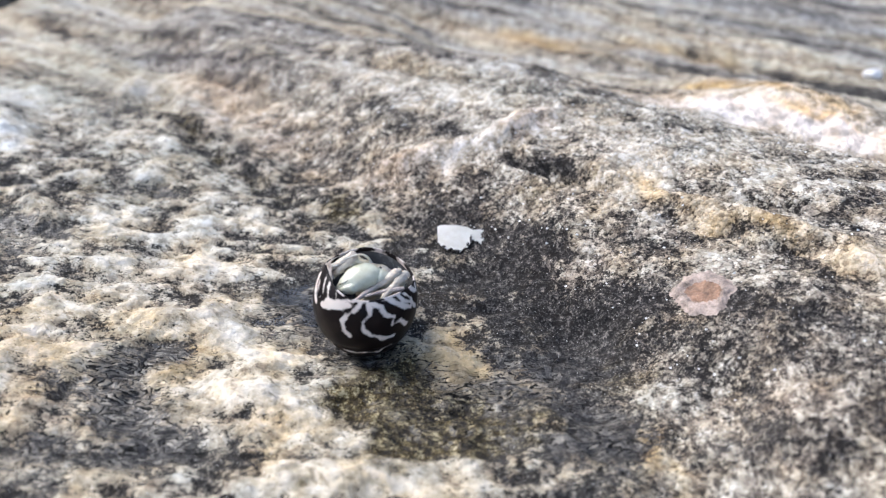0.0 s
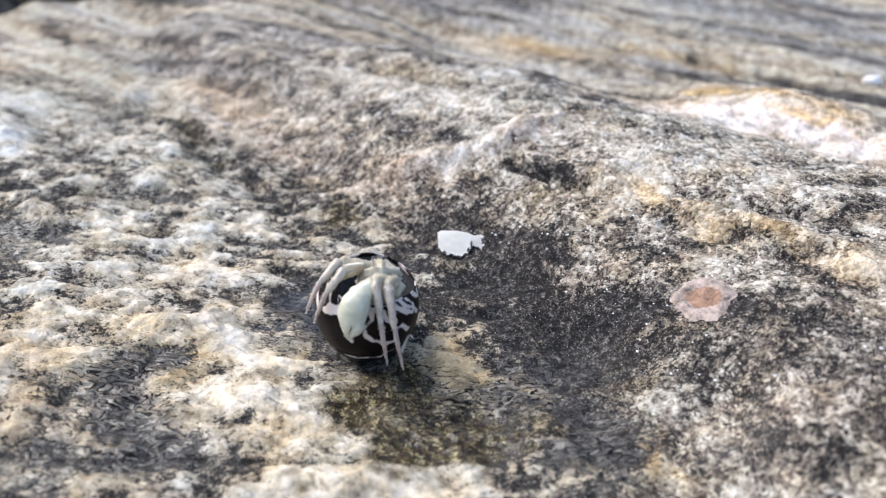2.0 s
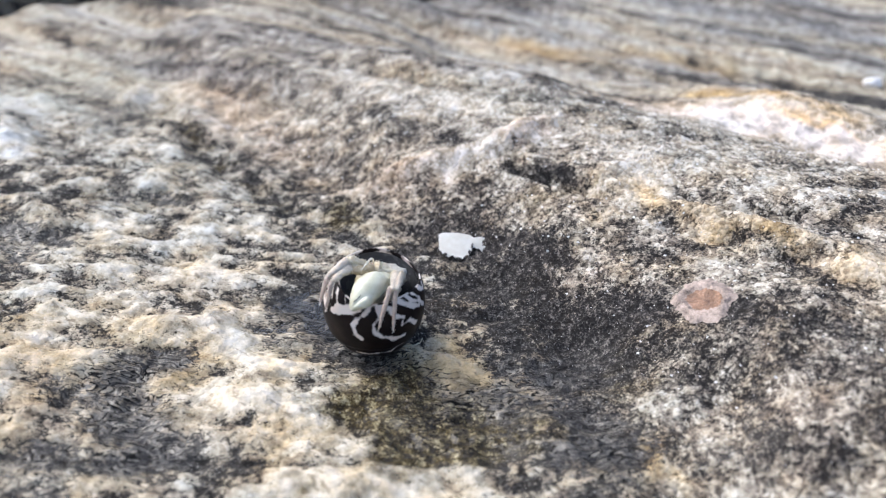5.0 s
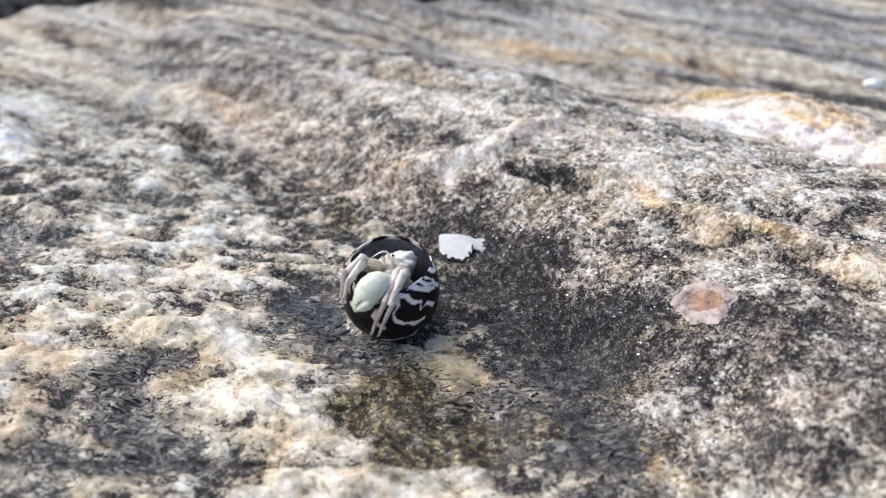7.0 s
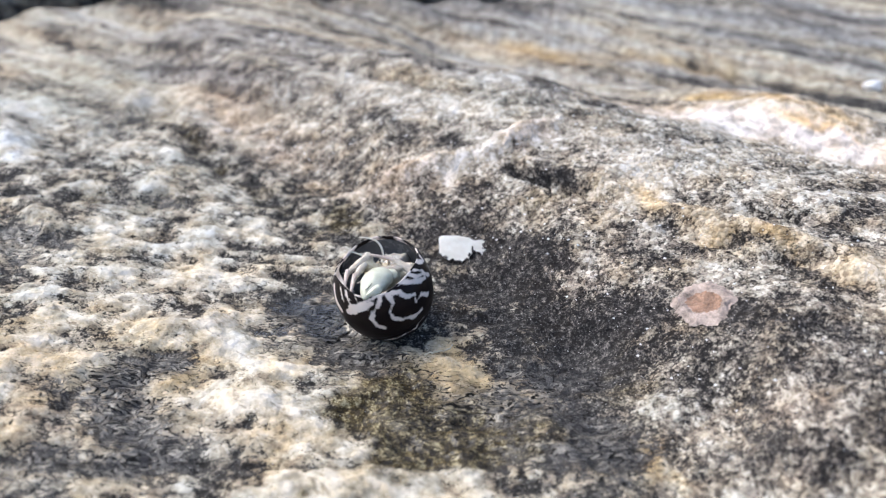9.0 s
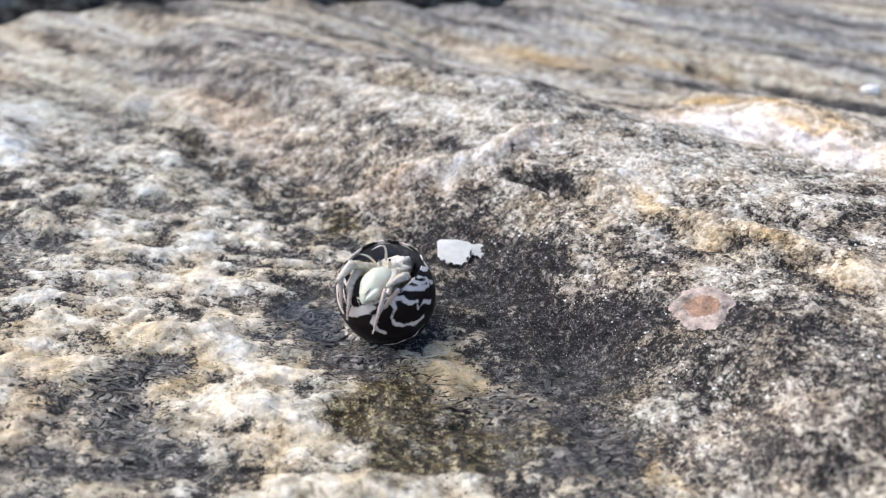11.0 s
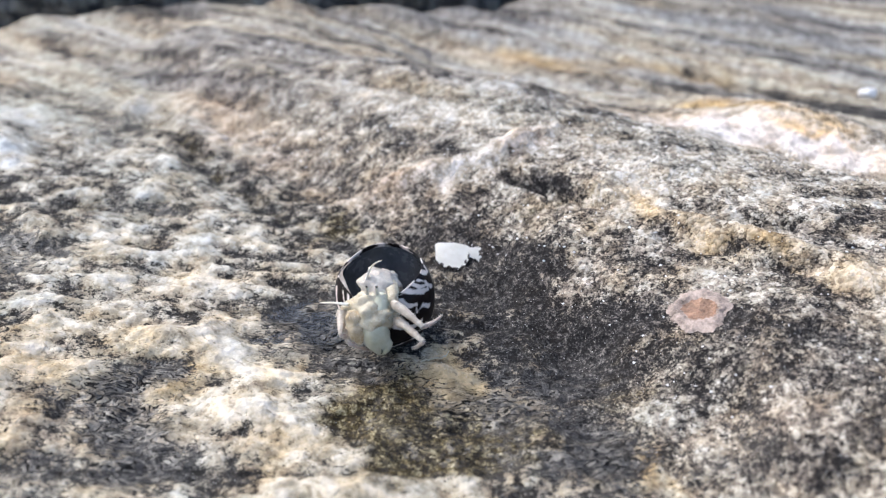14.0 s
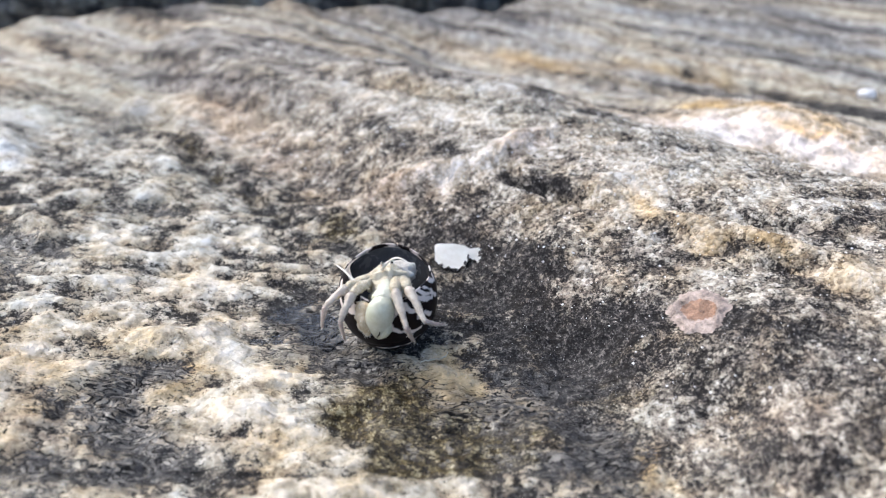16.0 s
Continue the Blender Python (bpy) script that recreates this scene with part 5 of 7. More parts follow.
ARM_ROWS = [
    (0, 63, -2, 29, -0.86, -0.34, 0.39),
    (0.3, 49, -12, 48, -0.73, -0.68, 0.00),
    (0.6, 22, -48, 53, -0.56, -0.81, -0.16),
    (0.9, 18, -52, 50, -0.54, -0.80, -0.24),
    (1.2, 16, -54, 48, -0.54, -0.79, -0.29),
    (1.5, 16, -61, 54, -0.46, -0.74, -0.49),
    (2.4, 20, -61, 51, -0.45, -0.75, -0.48),
    (4.2, 20, -60, 56, -0.46, -0.75, -0.48),
    (5.2, 36, -15, 36, -0.37, -0.92, 0.09),
    (6.3, 34, 8, 7, -0.50, -0.83, 0.25),
    (6.7, 28, 3, 8, -0.55, -0.81, 0.23),
    (6.9, 18, -17, 11, -0.44, -0.89, 0.11),
    (7.1, 0, -51, 23, -0.32, -0.93, -0.19),
    (7.3, -8, -59, 35, -0.45, -0.74, -0.51),
    (7.5, -14, -61, 29, -0.52, -0.60, -0.61),
    (7.7, -2, -60, 36, -0.42, -0.80, -0.42),
    (7.9, -4, -57, 33, -0.40, -0.83, -0.40),
    (8.1, -7, -58, 31, -0.51, -0.73, -0.45),
    (8.3, 35, 12, 4, -0.48, -0.78, 0.39),
    (9, 35, 12, 5, -0.48, -0.78, 0.40),
    (9.2, 28, -1, 11, -0.35, -0.89, 0.29),
    (10.2, 25, -1, 16, -0.35, -0.89, 0.29),
    (11.3, 22, -16, 30, -0.40, -0.91, 0.06),
    (11.5, 9, -54, 37, -0.29, -0.90, -0.33),
    (11.8, 3, -63, 35, -0.16, -0.77, -0.62),
    (12.1, 3, -66, 30, -0.11, -0.71, -0.69),
    (12.8, 3, -66, 31, -0.11, -0.71, -0.69),
    (13.1, 7, -67, 29, -0.01, -0.70, -0.72),
    (13.5, 8, -73, 32, -0.02, -0.54, -0.84),
    (13.9, 5, -99, 20, -0.13, -0.03, -0.99),
    (14, 5, -100, 9, -0.26, 0.03, -0.97),
    (14.1, 21, -50, 21, -0.52, -0.63, -0.58),
    (14.1, 37, 1, 32, -0.44, -0.88, 0.19),
    (14.2, 24, -15, 33, -0.36, -0.93, -0.01),
    (14.4, 17, -31, 32, -0.39, -0.92, -0.11),
    (14.6, 4, -61, 40, -0.23, -0.79, -0.57),
    (15.2, 4, -64, 35, -0.18, -0.73, -0.66),
    (15.4, 4, -66, 32, -0.14, -0.72, -0.68),
    (15.6, 5, -64, 36, -0.07, -0.76, -0.64),
    (15.8, 4, -64, 36, -0.07, -0.76, -0.64),
    (16, 4, -63, 32, -0.09, -0.72, -0.69),
]
SMALL_CLAW_ROWS = [
    (0, 20, 8, 41, -0.87, -0.41, 0.27),
    (0.3, 6, 5, 46, -0.67, -0.71, 0.21),
    (0.6, 8, -28, 69, -0.74, -0.67, -0.08),
    (0.9, 8, -27, 70, -0.75, -0.66, -0.08),
    (1.2, 8, -27, 71, -0.76, -0.64, -0.08),
    (1.5, -2, -45, 80, -0.96, -0.12, -0.25),
    (2.4, -4, -50, 79, -0.96, -0.05, -0.26),
    (4.2, -4, -50, 84, -0.96, -0.05, -0.26),
    (5.2, -4, -6, 52, -0.53, -0.84, 0.14),
    (6.3, 13, 16, 17, -0.77, -0.44, 0.46),
    (6.7, 6, 17, 20, -0.70, -0.58, 0.42),
    (6.9, -9, 4, 30, -0.46, -0.84, 0.28),
    (7.1, -19, -25, 36, -0.31, -0.93, 0.19),
    (7.3, -26, -46, 48, -0.52, -0.61, -0.60),
    (7.5, -27, -46, 49, -0.52, -0.60, -0.61),
    (7.7, -22, -48, 46, -0.50, -0.65, -0.58),
    (7.9, -18, -49, 45, -0.48, -0.68, -0.56),
    (8.1, -18, -49, 45, -0.48, -0.68, -0.56),
    (8.3, 17, 12, 22, -0.86, -0.44, 0.27),
    (9, 17, 12, 23, -0.86, -0.43, 0.27),
    (9.2, 1, 9, 29, -0.61, -0.77, 0.19),
    (10.2, -1, 9, 33, -0.61, -0.77, 0.19),
    (11.3, -9, -7, 41, -0.53, -0.83, 0.13),
    (11.5, -17, -22, 44, -0.41, -0.91, 0.10),
    (11.8, -18, -65, 26, -0.24, -0.48, -0.84),
    (12.1, -18, -65, 27, -0.24, -0.48, -0.84),
    (12.8, -18, -65, 27, -0.24, -0.48, -0.84),
    (13.1, -25, -64, 23, -0.22, -0.43, -0.88),
    (13.5, -36, -71, 8, -0.10, -0.08, -0.99),
    (13.9, -51, -108, -22, 0.22, 0.20, -0.95),
    (14, -51, -108, -22, 0.22, 0.20, -0.95),
    (14.1, -23, -52, 10, -0.48, -0.45, -0.75),
    (14.1, 5, 3, 42, -0.72, -0.67, 0.18),
    (14.2, -7, -7, 45, -0.53, -0.83, 0.13),
    (14.4, -14, -21, 47, -0.42, -0.90, 0.10),
    (14.6, -16, -66, 32, -0.24, -0.51, -0.83),
    (15.2, -16, -66, 32, -0.24, -0.51, -0.83),
    (15.4, -17, -66, 32, -0.24, -0.50, -0.83),
    (15.6, -37, -72, 24, -0.16, -0.20, -0.97),
    (15.8, -38, -72, 25, -0.16, -0.19, -0.97),
    (16, -41, -85, -4, 0.17, 0.01, -0.98),
]
FEELER_A_ROWS = [
    (0, 2, 0, 67, -0.91, -0.41, 0.00),
    (0.3, 1, 0, 68, -0.71, -0.71, 0.00),
    (0.6, 1, 0, 69, -0.52, -0.85, 0.00),
    (0.9, 0, 0, 70, -0.53, -0.85, 0.00),
    (1.2, -0, 0, 71, -0.54, -0.84, 0.00),
    (1.33, -1, -35, 76, -0.93, -0.34, -0.11),
    (1.5, -1, -70, 80, -0.94, 0.30, -0.17),
    (2.4, -1, -70, 82, -0.94, 0.30, -0.17),
    (4.2, -2, -70, 87, -0.94, 0.30, -0.17),
    (4.7, -7, -35, 74, -0.93, -0.36, -0.07),
    (5.2, -12, 0, 60, -0.50, -0.86, 0.07),
    (6.3, -16, 0, 39, -0.79, -0.32, 0.53),
    (6.7, -18, 0, 39, -0.73, -0.49, 0.49),
    (6.9, -19, 0, 39, -0.49, -0.81, 0.32),
    (7.1, -19, 0, 40, -0.39, -0.88, 0.26),
    (7.3, -30, -55, 52, -0.74, -0.02, 0.67),
    (7.5, -30, -55, 52, -0.74, 0.00, 0.67),
    (7.7, -24, -55, 51, -0.72, -0.25, 0.65),
    (7.9, -18, -55, 51, -0.69, -0.39, 0.62),
    (8.1, -18, -55, 51, -0.69, -0.38, 0.62),
    (8.3, -13, 0, 40, -0.75, -0.48, 0.45),
    (9, -13, 0, 41, -0.75, -0.48, 0.45),
    (9.2, -13, 0, 41, -0.51, -0.81, 0.30),
    (10.2, -15, 0, 45, -0.51, -0.81, 0.30),
    (11.3, -18, -10, 55, -0.28, -0.92, 0.28),
    (11.5, -18, -10, 55, -0.24, -0.94, 0.24),
    (11.8, -11, -60, 50, -0.88, -0.45, 0.14),
    (12.1, -12, -60, 51, -0.89, -0.44, 0.14),
    (12.8, -11, -60, 51, -0.89, -0.43, 0.14),
    (13.1, -11, -60, 52, -0.89, -0.43, 0.14),
    (13.5, -40, -80, 20, -0.87, 0.47, 0.16),
    (13.9, -57, -95, -12, -0.86, 0.51, 0.02),
    (14, -57, -95, -12, -0.86, 0.51, 0.02),
    (14.1, -36, -52, 23, -0.92, -0.22, 0.32),
    (14.1, -16, -10, 58, -0.41, -0.82, 0.41),
    (14.2, -16, -10, 58, -0.28, -0.92, 0.28),
    (14.4, -11, -40, 53, -0.50, -0.78, 0.38),
    (14.6, -9, -60, 48, -0.69, -0.37, 0.62),
    (15.2, -9, -60, 48, -0.69, -0.36, 0.63),
    (15.4, -10, -60, 48, -0.69, -0.34, 0.63),
    (15.6, -47, -75, 46, -0.32, 0.50, 0.80),
    (15.8, -48, -75, 46, -0.32, 0.50, 0.80),
    (16, -50, -75, 25, -0.64, 0.56, 0.53),
]
FEELER_B_ROWS = [
    (0, 12, 0, 67, -0.73, -0.66, 0.18),
    (0.3, 11, 0, 68, -0.44, -0.89, 0.11),
    (0.6, 11, 0, 69, -0.27, -0.96, 0.07),
    (0.9, 10, 0, 70, -0.27, -0.96, 0.07),
    (1.2, 10, 0, 71, -0.28, -0.96, 0.07),
    (1.5, 62, -20, -74, 0.35, -0.85, 0.40),
    (2.4, 62, -20, -74, 0.35, -0.85, 0.40),
    (4.2, 60, -20, -72, 0.35, -0.85, 0.40),
    (4.7, 9, -30, 73, -0.17, -0.89, -0.43),
    (5.2, -2, 0, 60, -0.24, -0.96, 0.16),
    (6.3, 4, 0, 49, -0.89, -0.35, 0.30),
    (6.7, 2, 0, 49, -0.80, -0.53, 0.27),
    (6.9, 1, 0, 49, -0.51, -0.85, 0.17),
    (7.1, 1, 0, 50, -0.35, -0.93, 0.12),
    (7.3, 0, -55, 55, 0.51, -0.69, 0.51),
    (7.5, 0, -55, 55, 0.52, -0.68, 0.52),
    (7.7, -14, -55, 54, 0.55, -0.09, 0.83),
    (7.9, -16, -50, 57, 0.66, -0.07, 0.75),
    (8.1, -16, -50, 57, 0.66, -0.07, 0.75),
    (8.2, -7, -30, 53, -0.02, -0.19, 0.98),
    (8.3, 2, -10, 50, -0.69, -0.21, 0.69),
    (9, 2, -10, 51, -0.69, -0.21, 0.69),
    (9.2, 2, -10, 51, -0.49, -0.73, 0.49),
    (10.2, -0, -10, 55, -0.49, -0.73, 0.49),
    (11.3, 2, -10, 65, -0.28, -0.94, 0.19),
    (11.5, 2, -10, 65, -0.24, -0.96, 0.16),
    (11.8, 7, -60, 55, 0.69, -0.71, -0.14),
    (12.1, 6, -60, 56, 0.69, -0.71, -0.14),
    (12.8, 7, -60, 56, 0.70, -0.70, -0.14),
    (13.1, 7, -60, 57, 0.70, -0.70, -0.14),
    (13.5, 8, -60, 42, 0.31, -0.90, 0.31),
    (13.9, -31, -80, 18, 0.52, -0.44, 0.73),
    (14, -31, -80, 18, 0.52, -0.44, 0.73),
    (14.1, -14, -45, 43, 0.06, -0.79, 0.61),
    (14.1, 4, -10, 68, -0.43, -0.86, 0.29),
    (14.2, 9, -30, 63, 0.49, -0.51, 0.71),
    (14.4, 9, -40, 63, 0.31, -0.87, 0.38),
    (14.6, 9, -60, 58, 0.73, -0.62, -0.29),
    (15.2, 9, -60, 58, 0.73, -0.62, -0.29),
    (15.4, 8, -60, 58, 0.73, -0.62, -0.29),
    (15.5, 4, -62, 54, 0.95, -0.24, 0.19),
    (15.6, 1, -65, 50, 0.77, 0.24, 0.59),
    (15.8, -0, -65, 50, 0.77, 0.24, 0.59),
    (16, -6, -65, 53, 0.89, -0.45, 0.05),
]
R1_UPPER_ROWS = [
    (0, 47, -4, -4, 0.17, -0.23, 0.96),
    (0.3, 41, 1, 15, 0.17, -0.66, 0.73),
    (0.6, 41, -29, 49, -0.13, -0.99, -0.03),
    (0.9, 40, -29, 50, -0.10, -0.99, -0.07),
    (1.2, 41, -30, 51, -0.18, -0.98, -0.04),
    (1.5, 40, -32, 52, -0.30, -0.95, 0.00),
    (2.4, 40, -31, 52, -0.31, -0.95, 0.03),
    (4.2, 40, -28, 57, -0.33, -0.94, 0.04),
    (5.2, 37, -6, 23, 0.22, -0.87, 0.44),
    (6.3, 23, 7, -18, 0.38, -0.58, 0.73),
    (6.7, 23, 8, -12, 0.33, -0.71, 0.63),
    (6.9, 28, -7, 2, -0.15, -0.87, 0.47),
    (7.1, 19, -32, 20, 0.12, -0.94, 0.31),
    (7.3, 15, -41, 25, 0.01, -0.99, 0.10),
    (7.5, 14, -44, 25, -0.15, -0.99, 0.00),
    (7.7, 21, -35, 24, 0.21, -0.93, 0.31),
    (7.9, 22, -38, 25, -0.05, -0.96, 0.26),
    (8.1, 21, -42, 25, -0.14, -0.98, 0.10),
    (8.2, 21, -22, 4, 0.14, -0.78, 0.61),
    (8.3, 21, -1, -17, 0.38, -0.28, 0.88),
    (9, 20, -3, -17, 0.38, -0.24, 0.89),
    (9.2, 41, -7, -0, -0.53, -0.53, 0.66),
    (10.2, 38, -7, 4, -0.53, -0.53, 0.66),
    (11.3, 22, -3, 16, 0.05, -0.92, 0.39),
    (11.5, 23, -36, 31, -0.03, -0.98, 0.18),
    (11.8, 29, -40, 35, 0.10, -0.97, -0.24),
    (12.1, 29, -41, 35, 0.19, -0.93, -0.32),
    (12.8, 29, -41, 36, 0.19, -0.93, -0.32),
    (13.1, 27, -33, 38, 0.33, -0.94, -0.09),
    (13.5, 28, -45, 32, 0.10, -0.93, -0.36),
    (13.9, 19, -54, 26, 0.04, -0.84, -0.54),
    (14, 19, -54, 27, 0.04, -0.84, -0.54),
    (14.1, 25, 12, 20, 0.00, -0.98, 0.21),
    (14.2, 25, -19, 29, -0.07, -0.99, -0.09),
    (14.4, 25, -19, 32, 0.04, -0.98, 0.21),
    (14.6, 29, -28, 36, 0.12, -0.98, 0.18),
    (15.2, 29, -28, 37, 0.12, -0.98, 0.18),
    (15.4, 29, -34, 36, 0.11, -0.99, -0.04),
    (15.6, 27, -37, 35, 0.22, -0.96, -0.19),
    (15.8, 26, -38, 36, 0.22, -0.96, -0.18),
    (16, 20, -46, 35, 0.00, -0.96, -0.29),
]
R1_SHANK_ROWS = [
    (0, 64, -15, 59, -0.79, -0.32, -0.52),
    (0.3, 50, -43, 56, -0.28, -0.62, -0.73),
    (0.6, 33, -90, 47, -0.08, -0.24, -0.97),
    (0.9, 34, -90, 46, -0.03, 0.05, -1.00),
    (1.2, 30, -91, 49, 0.17, -0.35, -0.92),
    (1.5, 21, -91, 52, 0.13, -0.27, -0.95),
    (2.4, 21, -90, 54, 0.14, -0.05, -0.99),
    (4.2, 20, -87, 59, 0.14, -0.09, -0.99),
    (4.7, 35, -73, 55, -0.00, -0.70, -0.71),
    (5.2, 50, -60, 50, -0.14, -0.98, -0.11),
    (5.73, 54, -47, 36, -0.82, -0.52, 0.25),
    (6.3, 58, -34, 21, -0.84, 0.37, 0.41),
    (6.7, 56, -41, 21, -0.84, 0.36, 0.41),
    (6.8, 38, -50, 28, -0.93, -0.30, -0.19),
    (6.9, 20, -58, 34, -0.27, -0.72, -0.64),
    (7.1, 27, -90, 40, -0.41, -0.29, -0.87),
    (7.3, 16, -102, 32, -0.22, -0.28, -0.93),
    (7.5, 4, -106, 25, 0.09, -0.17, -0.98),
    (7.7, 34, -92, 43, 0.53, -0.63, -0.57),
    (7.9, 19, -98, 41, 0.26, -0.31, -0.91),
    (8.1, 12, -103, 31, 0.27, -0.31, -0.91),
    (8.2, 38, -60, 35, -0.57, -0.30, -0.76),
    (8.3, 65, -17, 39, -1.00, -0.08, -0.06),
    (9, 65, -16, 40, -1.00, -0.08, -0.06),
    (9.1, 36, -30, 39, -0.68, -0.59, -0.44),
    (9.2, 8, -44, 38, -0.02, -0.81, -0.59),
    (10.2, 6, -40, 45, -0.03, -0.75, -0.67),
    (11.3, 25, -60, 40, -0.13, -0.88, -0.46),
    (11.5, 21, -97, 42, 0.12, -0.68, -0.73),
    (11.8, 35, -100, 20, 0.30, -0.53, -0.80),
    (12.1, 40, -99, 16, 0.22, -0.49, -0.85),
    (12.8, 41, -99, 16, 0.22, -0.49, -0.84),
    (13.1, 47, -91, 32, 0.38, -0.61, -0.69),
    (13.5, 34, -102, 10, 0.48, -0.41, -0.78),
    (13.9, 21, -107, -7, 0.74, -0.37, -0.56),
    (14, 21, -106, -7, 0.74, -0.37, -0.56),
    (14.1, 25, -49, 33, 0.00, -0.74, -0.67),
    (14.2, 21, -81, 23, -0.10, -0.90, -0.42),
    (14.4, 27, -80, 45, 0.03, -0.70, -0.71),
    (14.6, 37, -88, 48, 0.12, -0.42, -0.90),
    (15.2, 37, -88, 48, 0.12, -0.42, -0.90),
    (15.4, 36, -96, 34, 0.27, -0.50, -0.82),
    (15.6, 41, -97, 24, 0.48, -0.57, -0.67),
    (15.8, 40, -97, 24, 0.41, -0.57, -0.71),
    (16, 20, -105, 17, 0.29, -0.39, -0.87),
]
R1_TOE_ROWS = [
    (0, 24, -26, 34, -0.64, -0.60, -0.48),
    (0.3, 27, -92, -3, -0.48, 0.24, -0.84),
    (0.6, 27, -108, -25, -0.05, 0.61, -0.79),
    (0.9, 32, -87, -28, -0.04, 0.36, -0.93),
    (1.2, 42, -117, -19, 0.12, 0.71, -0.70),
    (1.5, 31, -111, -19, 0.10, 0.64, -0.76),
    (2.4, 31, -94, -19, 0.10, 0.44, -0.89),
    (4.2, 30, -93, -14, 0.10, 0.43, -0.90),
    (5.2, 40, -133, 42, -0.44, 0.33, -0.84),
    (6.3, 28, -12, 47, -1.00, 0.00, -0.08),
    (6.7, 26, -20, 47, -1.00, 0.00, -0.08),
    (6.9, 9, -114, 1, -0.53, 0.37, -0.76),
    (7.1, -3, -112, -24, -0.28, 0.65, -0.71),
    (7.3, 0, -123, -37, -0.11, 0.78, -0.61),
    (7.5, 11, -118, -48, 0.14, 0.72, -0.68),
    (7.7, 73, -139, 1, 0.17, 0.96, -0.21),
    (7.9, 38, -121, -27, 0.25, 0.75, -0.61),
    (8.1, 32, -126, -36, 0.35, 0.81, -0.47),
    (8.2, 28, -70, 3, -0.44, 0.33, -0.84),
    (8.3, 25, -14, 42, -0.80, -0.47, -0.38),
    (9, 25, -12, 43, -0.80, -0.47, -0.38),
    (9.1, 16, -63, 26, -0.51, -0.09, -0.85),
    (9.2, 6, -115, 8, 0.00, 0.34, -0.94),
    (10.2, 4, -96, 15, 0.00, 0.02, -1.00),
    (11.3, 15, -125, 6, -0.31, 0.48, -0.82),
    (11.5, 30, -147, -12, 0.18, 0.82, -0.54),
    (11.8, 57, -139, -38, 0.11, 0.97, -0.22),
    (12.1, 56, -135, -47, 0.30, 0.92, -0.25),
    (12.8, 57, -135, -46, 0.30, 0.92, -0.25),
    (13.1, 76, -136, -19, 0.34, 0.93, 0.13),
    (13.5, 69, -133, -47, 0.45, 0.89, -0.02),
    (13.9, 76, -134, -48, 0.38, 0.91, 0.18),
    (14, 76, -134, -48, 0.38, 0.91, 0.18),
    (14.1, 51, -123, -24, 0.21, 0.86, -0.47),
    (14.1, 26, -112, -0, -0.06, 0.41, -0.91),
    (14.2, 13, -148, -8, -0.14, 0.74, -0.66),
    (14.4, 29, -132, -7, -0.03, 0.68, -0.74),
    (14.6, 46, -119, -19, 0.11, 0.74, -0.67),
    (15.2, 46, -119, -19, 0.11, 0.74, -0.67),
    (15.4, 56, -132, -27, 0.16, 0.89, -0.43),
    (15.6, 76, -139, -26, 0.28, 0.96, 0.01),
    (15.8, 70, -140, -28, 0.21, 0.97, -0.11),
    (16, 42, -134, -48, 0.14, 0.91, -0.39),
]
R2_UPPER_ROWS = [
    (0, 46, 14, -5, 0.29, -0.52, 0.81),
    (0.3, 51, 10, 11, 0.20, -0.80, 0.56),
    (0.6, 46, -17, 44, 0.02, -0.99, 0.12),
    (0.9, 45, -16, 45, 0.02, -0.99, 0.12),
    (1.2, 44, -20, 51, 0.05, -0.99, -0.10),
    (1.5, 44, -24, 52, -0.05, -0.99, -0.10),
    (2.4, 45, -24, 52, -0.07, -0.99, -0.10),
    (4.2, 44, -21, 57, -0.07, -0.99, -0.10),
    (5.2, 43, -3, 28, 0.15, -0.92, 0.37),
    (6.3, 30, 6, -20, 0.20, -0.35, 0.92),
    (6.7, 29, 10, -14, 0.18, -0.54, 0.82),
    (6.9, 29, -7, 8, 0.00, -0.95, 0.31),
    (7.1, 25, -34, 23, 0.13, -0.97, 0.21),
    (7.3, 23, -36, 25, 0.12, -0.99, 0.07),
    (7.5, 23, -37, 25, 0.14, -0.99, -0.01),
    (7.7, 21, -40, 20, -0.04, -0.99, 0.14),
    (7.9, 22, -38, 20, 0.06, -0.99, 0.11),
    (8.1, 22, -39, 20, 0.00, -0.99, 0.11),
    (8.3, 22, 11, -11, 0.42, -0.56, 0.71),
    (9, 22, 11, -11, 0.43, -0.54, 0.73),
    (9.2, 31, 5, 5, 0.28, -0.83, 0.48),
    (10.2, 26, 8, 7, 0.31, -0.79, 0.53),
    (11.3, 27, -6, 22, 0.13, -0.97, 0.21),
    (11.5, 29, -34, 31, 0.00, -1.00, 0.07),
    (11.8, 23, -45, 32, 0.10, -0.92, -0.38),
    (12.1, 22, -45, 32, 0.10, -0.92, -0.38),
    (12.8, 23, -45, 33, 0.10, -0.92, -0.38),
    (13.1, 23, -46, 33, 0.16, -0.89, -0.43),
    (13.5, 24, -51, 26, 0.03, -0.83, -0.55),
    (13.9, 18, -55, 9, 0.11, -0.67, -0.74),
    (14, 18, -55, 9, 0.11, -0.67, -0.74),
    (14.1, 24, -1, 30, -0.23, -0.97, -0.12),
    (14.2, 23, -28, 27, -0.23, -0.96, -0.14),
    (14.4, 30, -19, 32, 0.12, -0.98, 0.18),
    (14.6, 27, -32, 34, 0.00, -0.99, 0.12),
    (15.2, 27, -32, 34, 0.00, -0.99, 0.12),
    (15.4, 26, -39, 37, 0.07, -0.97, -0.22),
    (15.6, 25, -48, 35, 0.10, -0.86, -0.50),
    (15.8, 24, -53, 32, 0.12, -0.78, -0.61),
    (16, 26, -38, 37, 0.26, -0.93, -0.28),
]
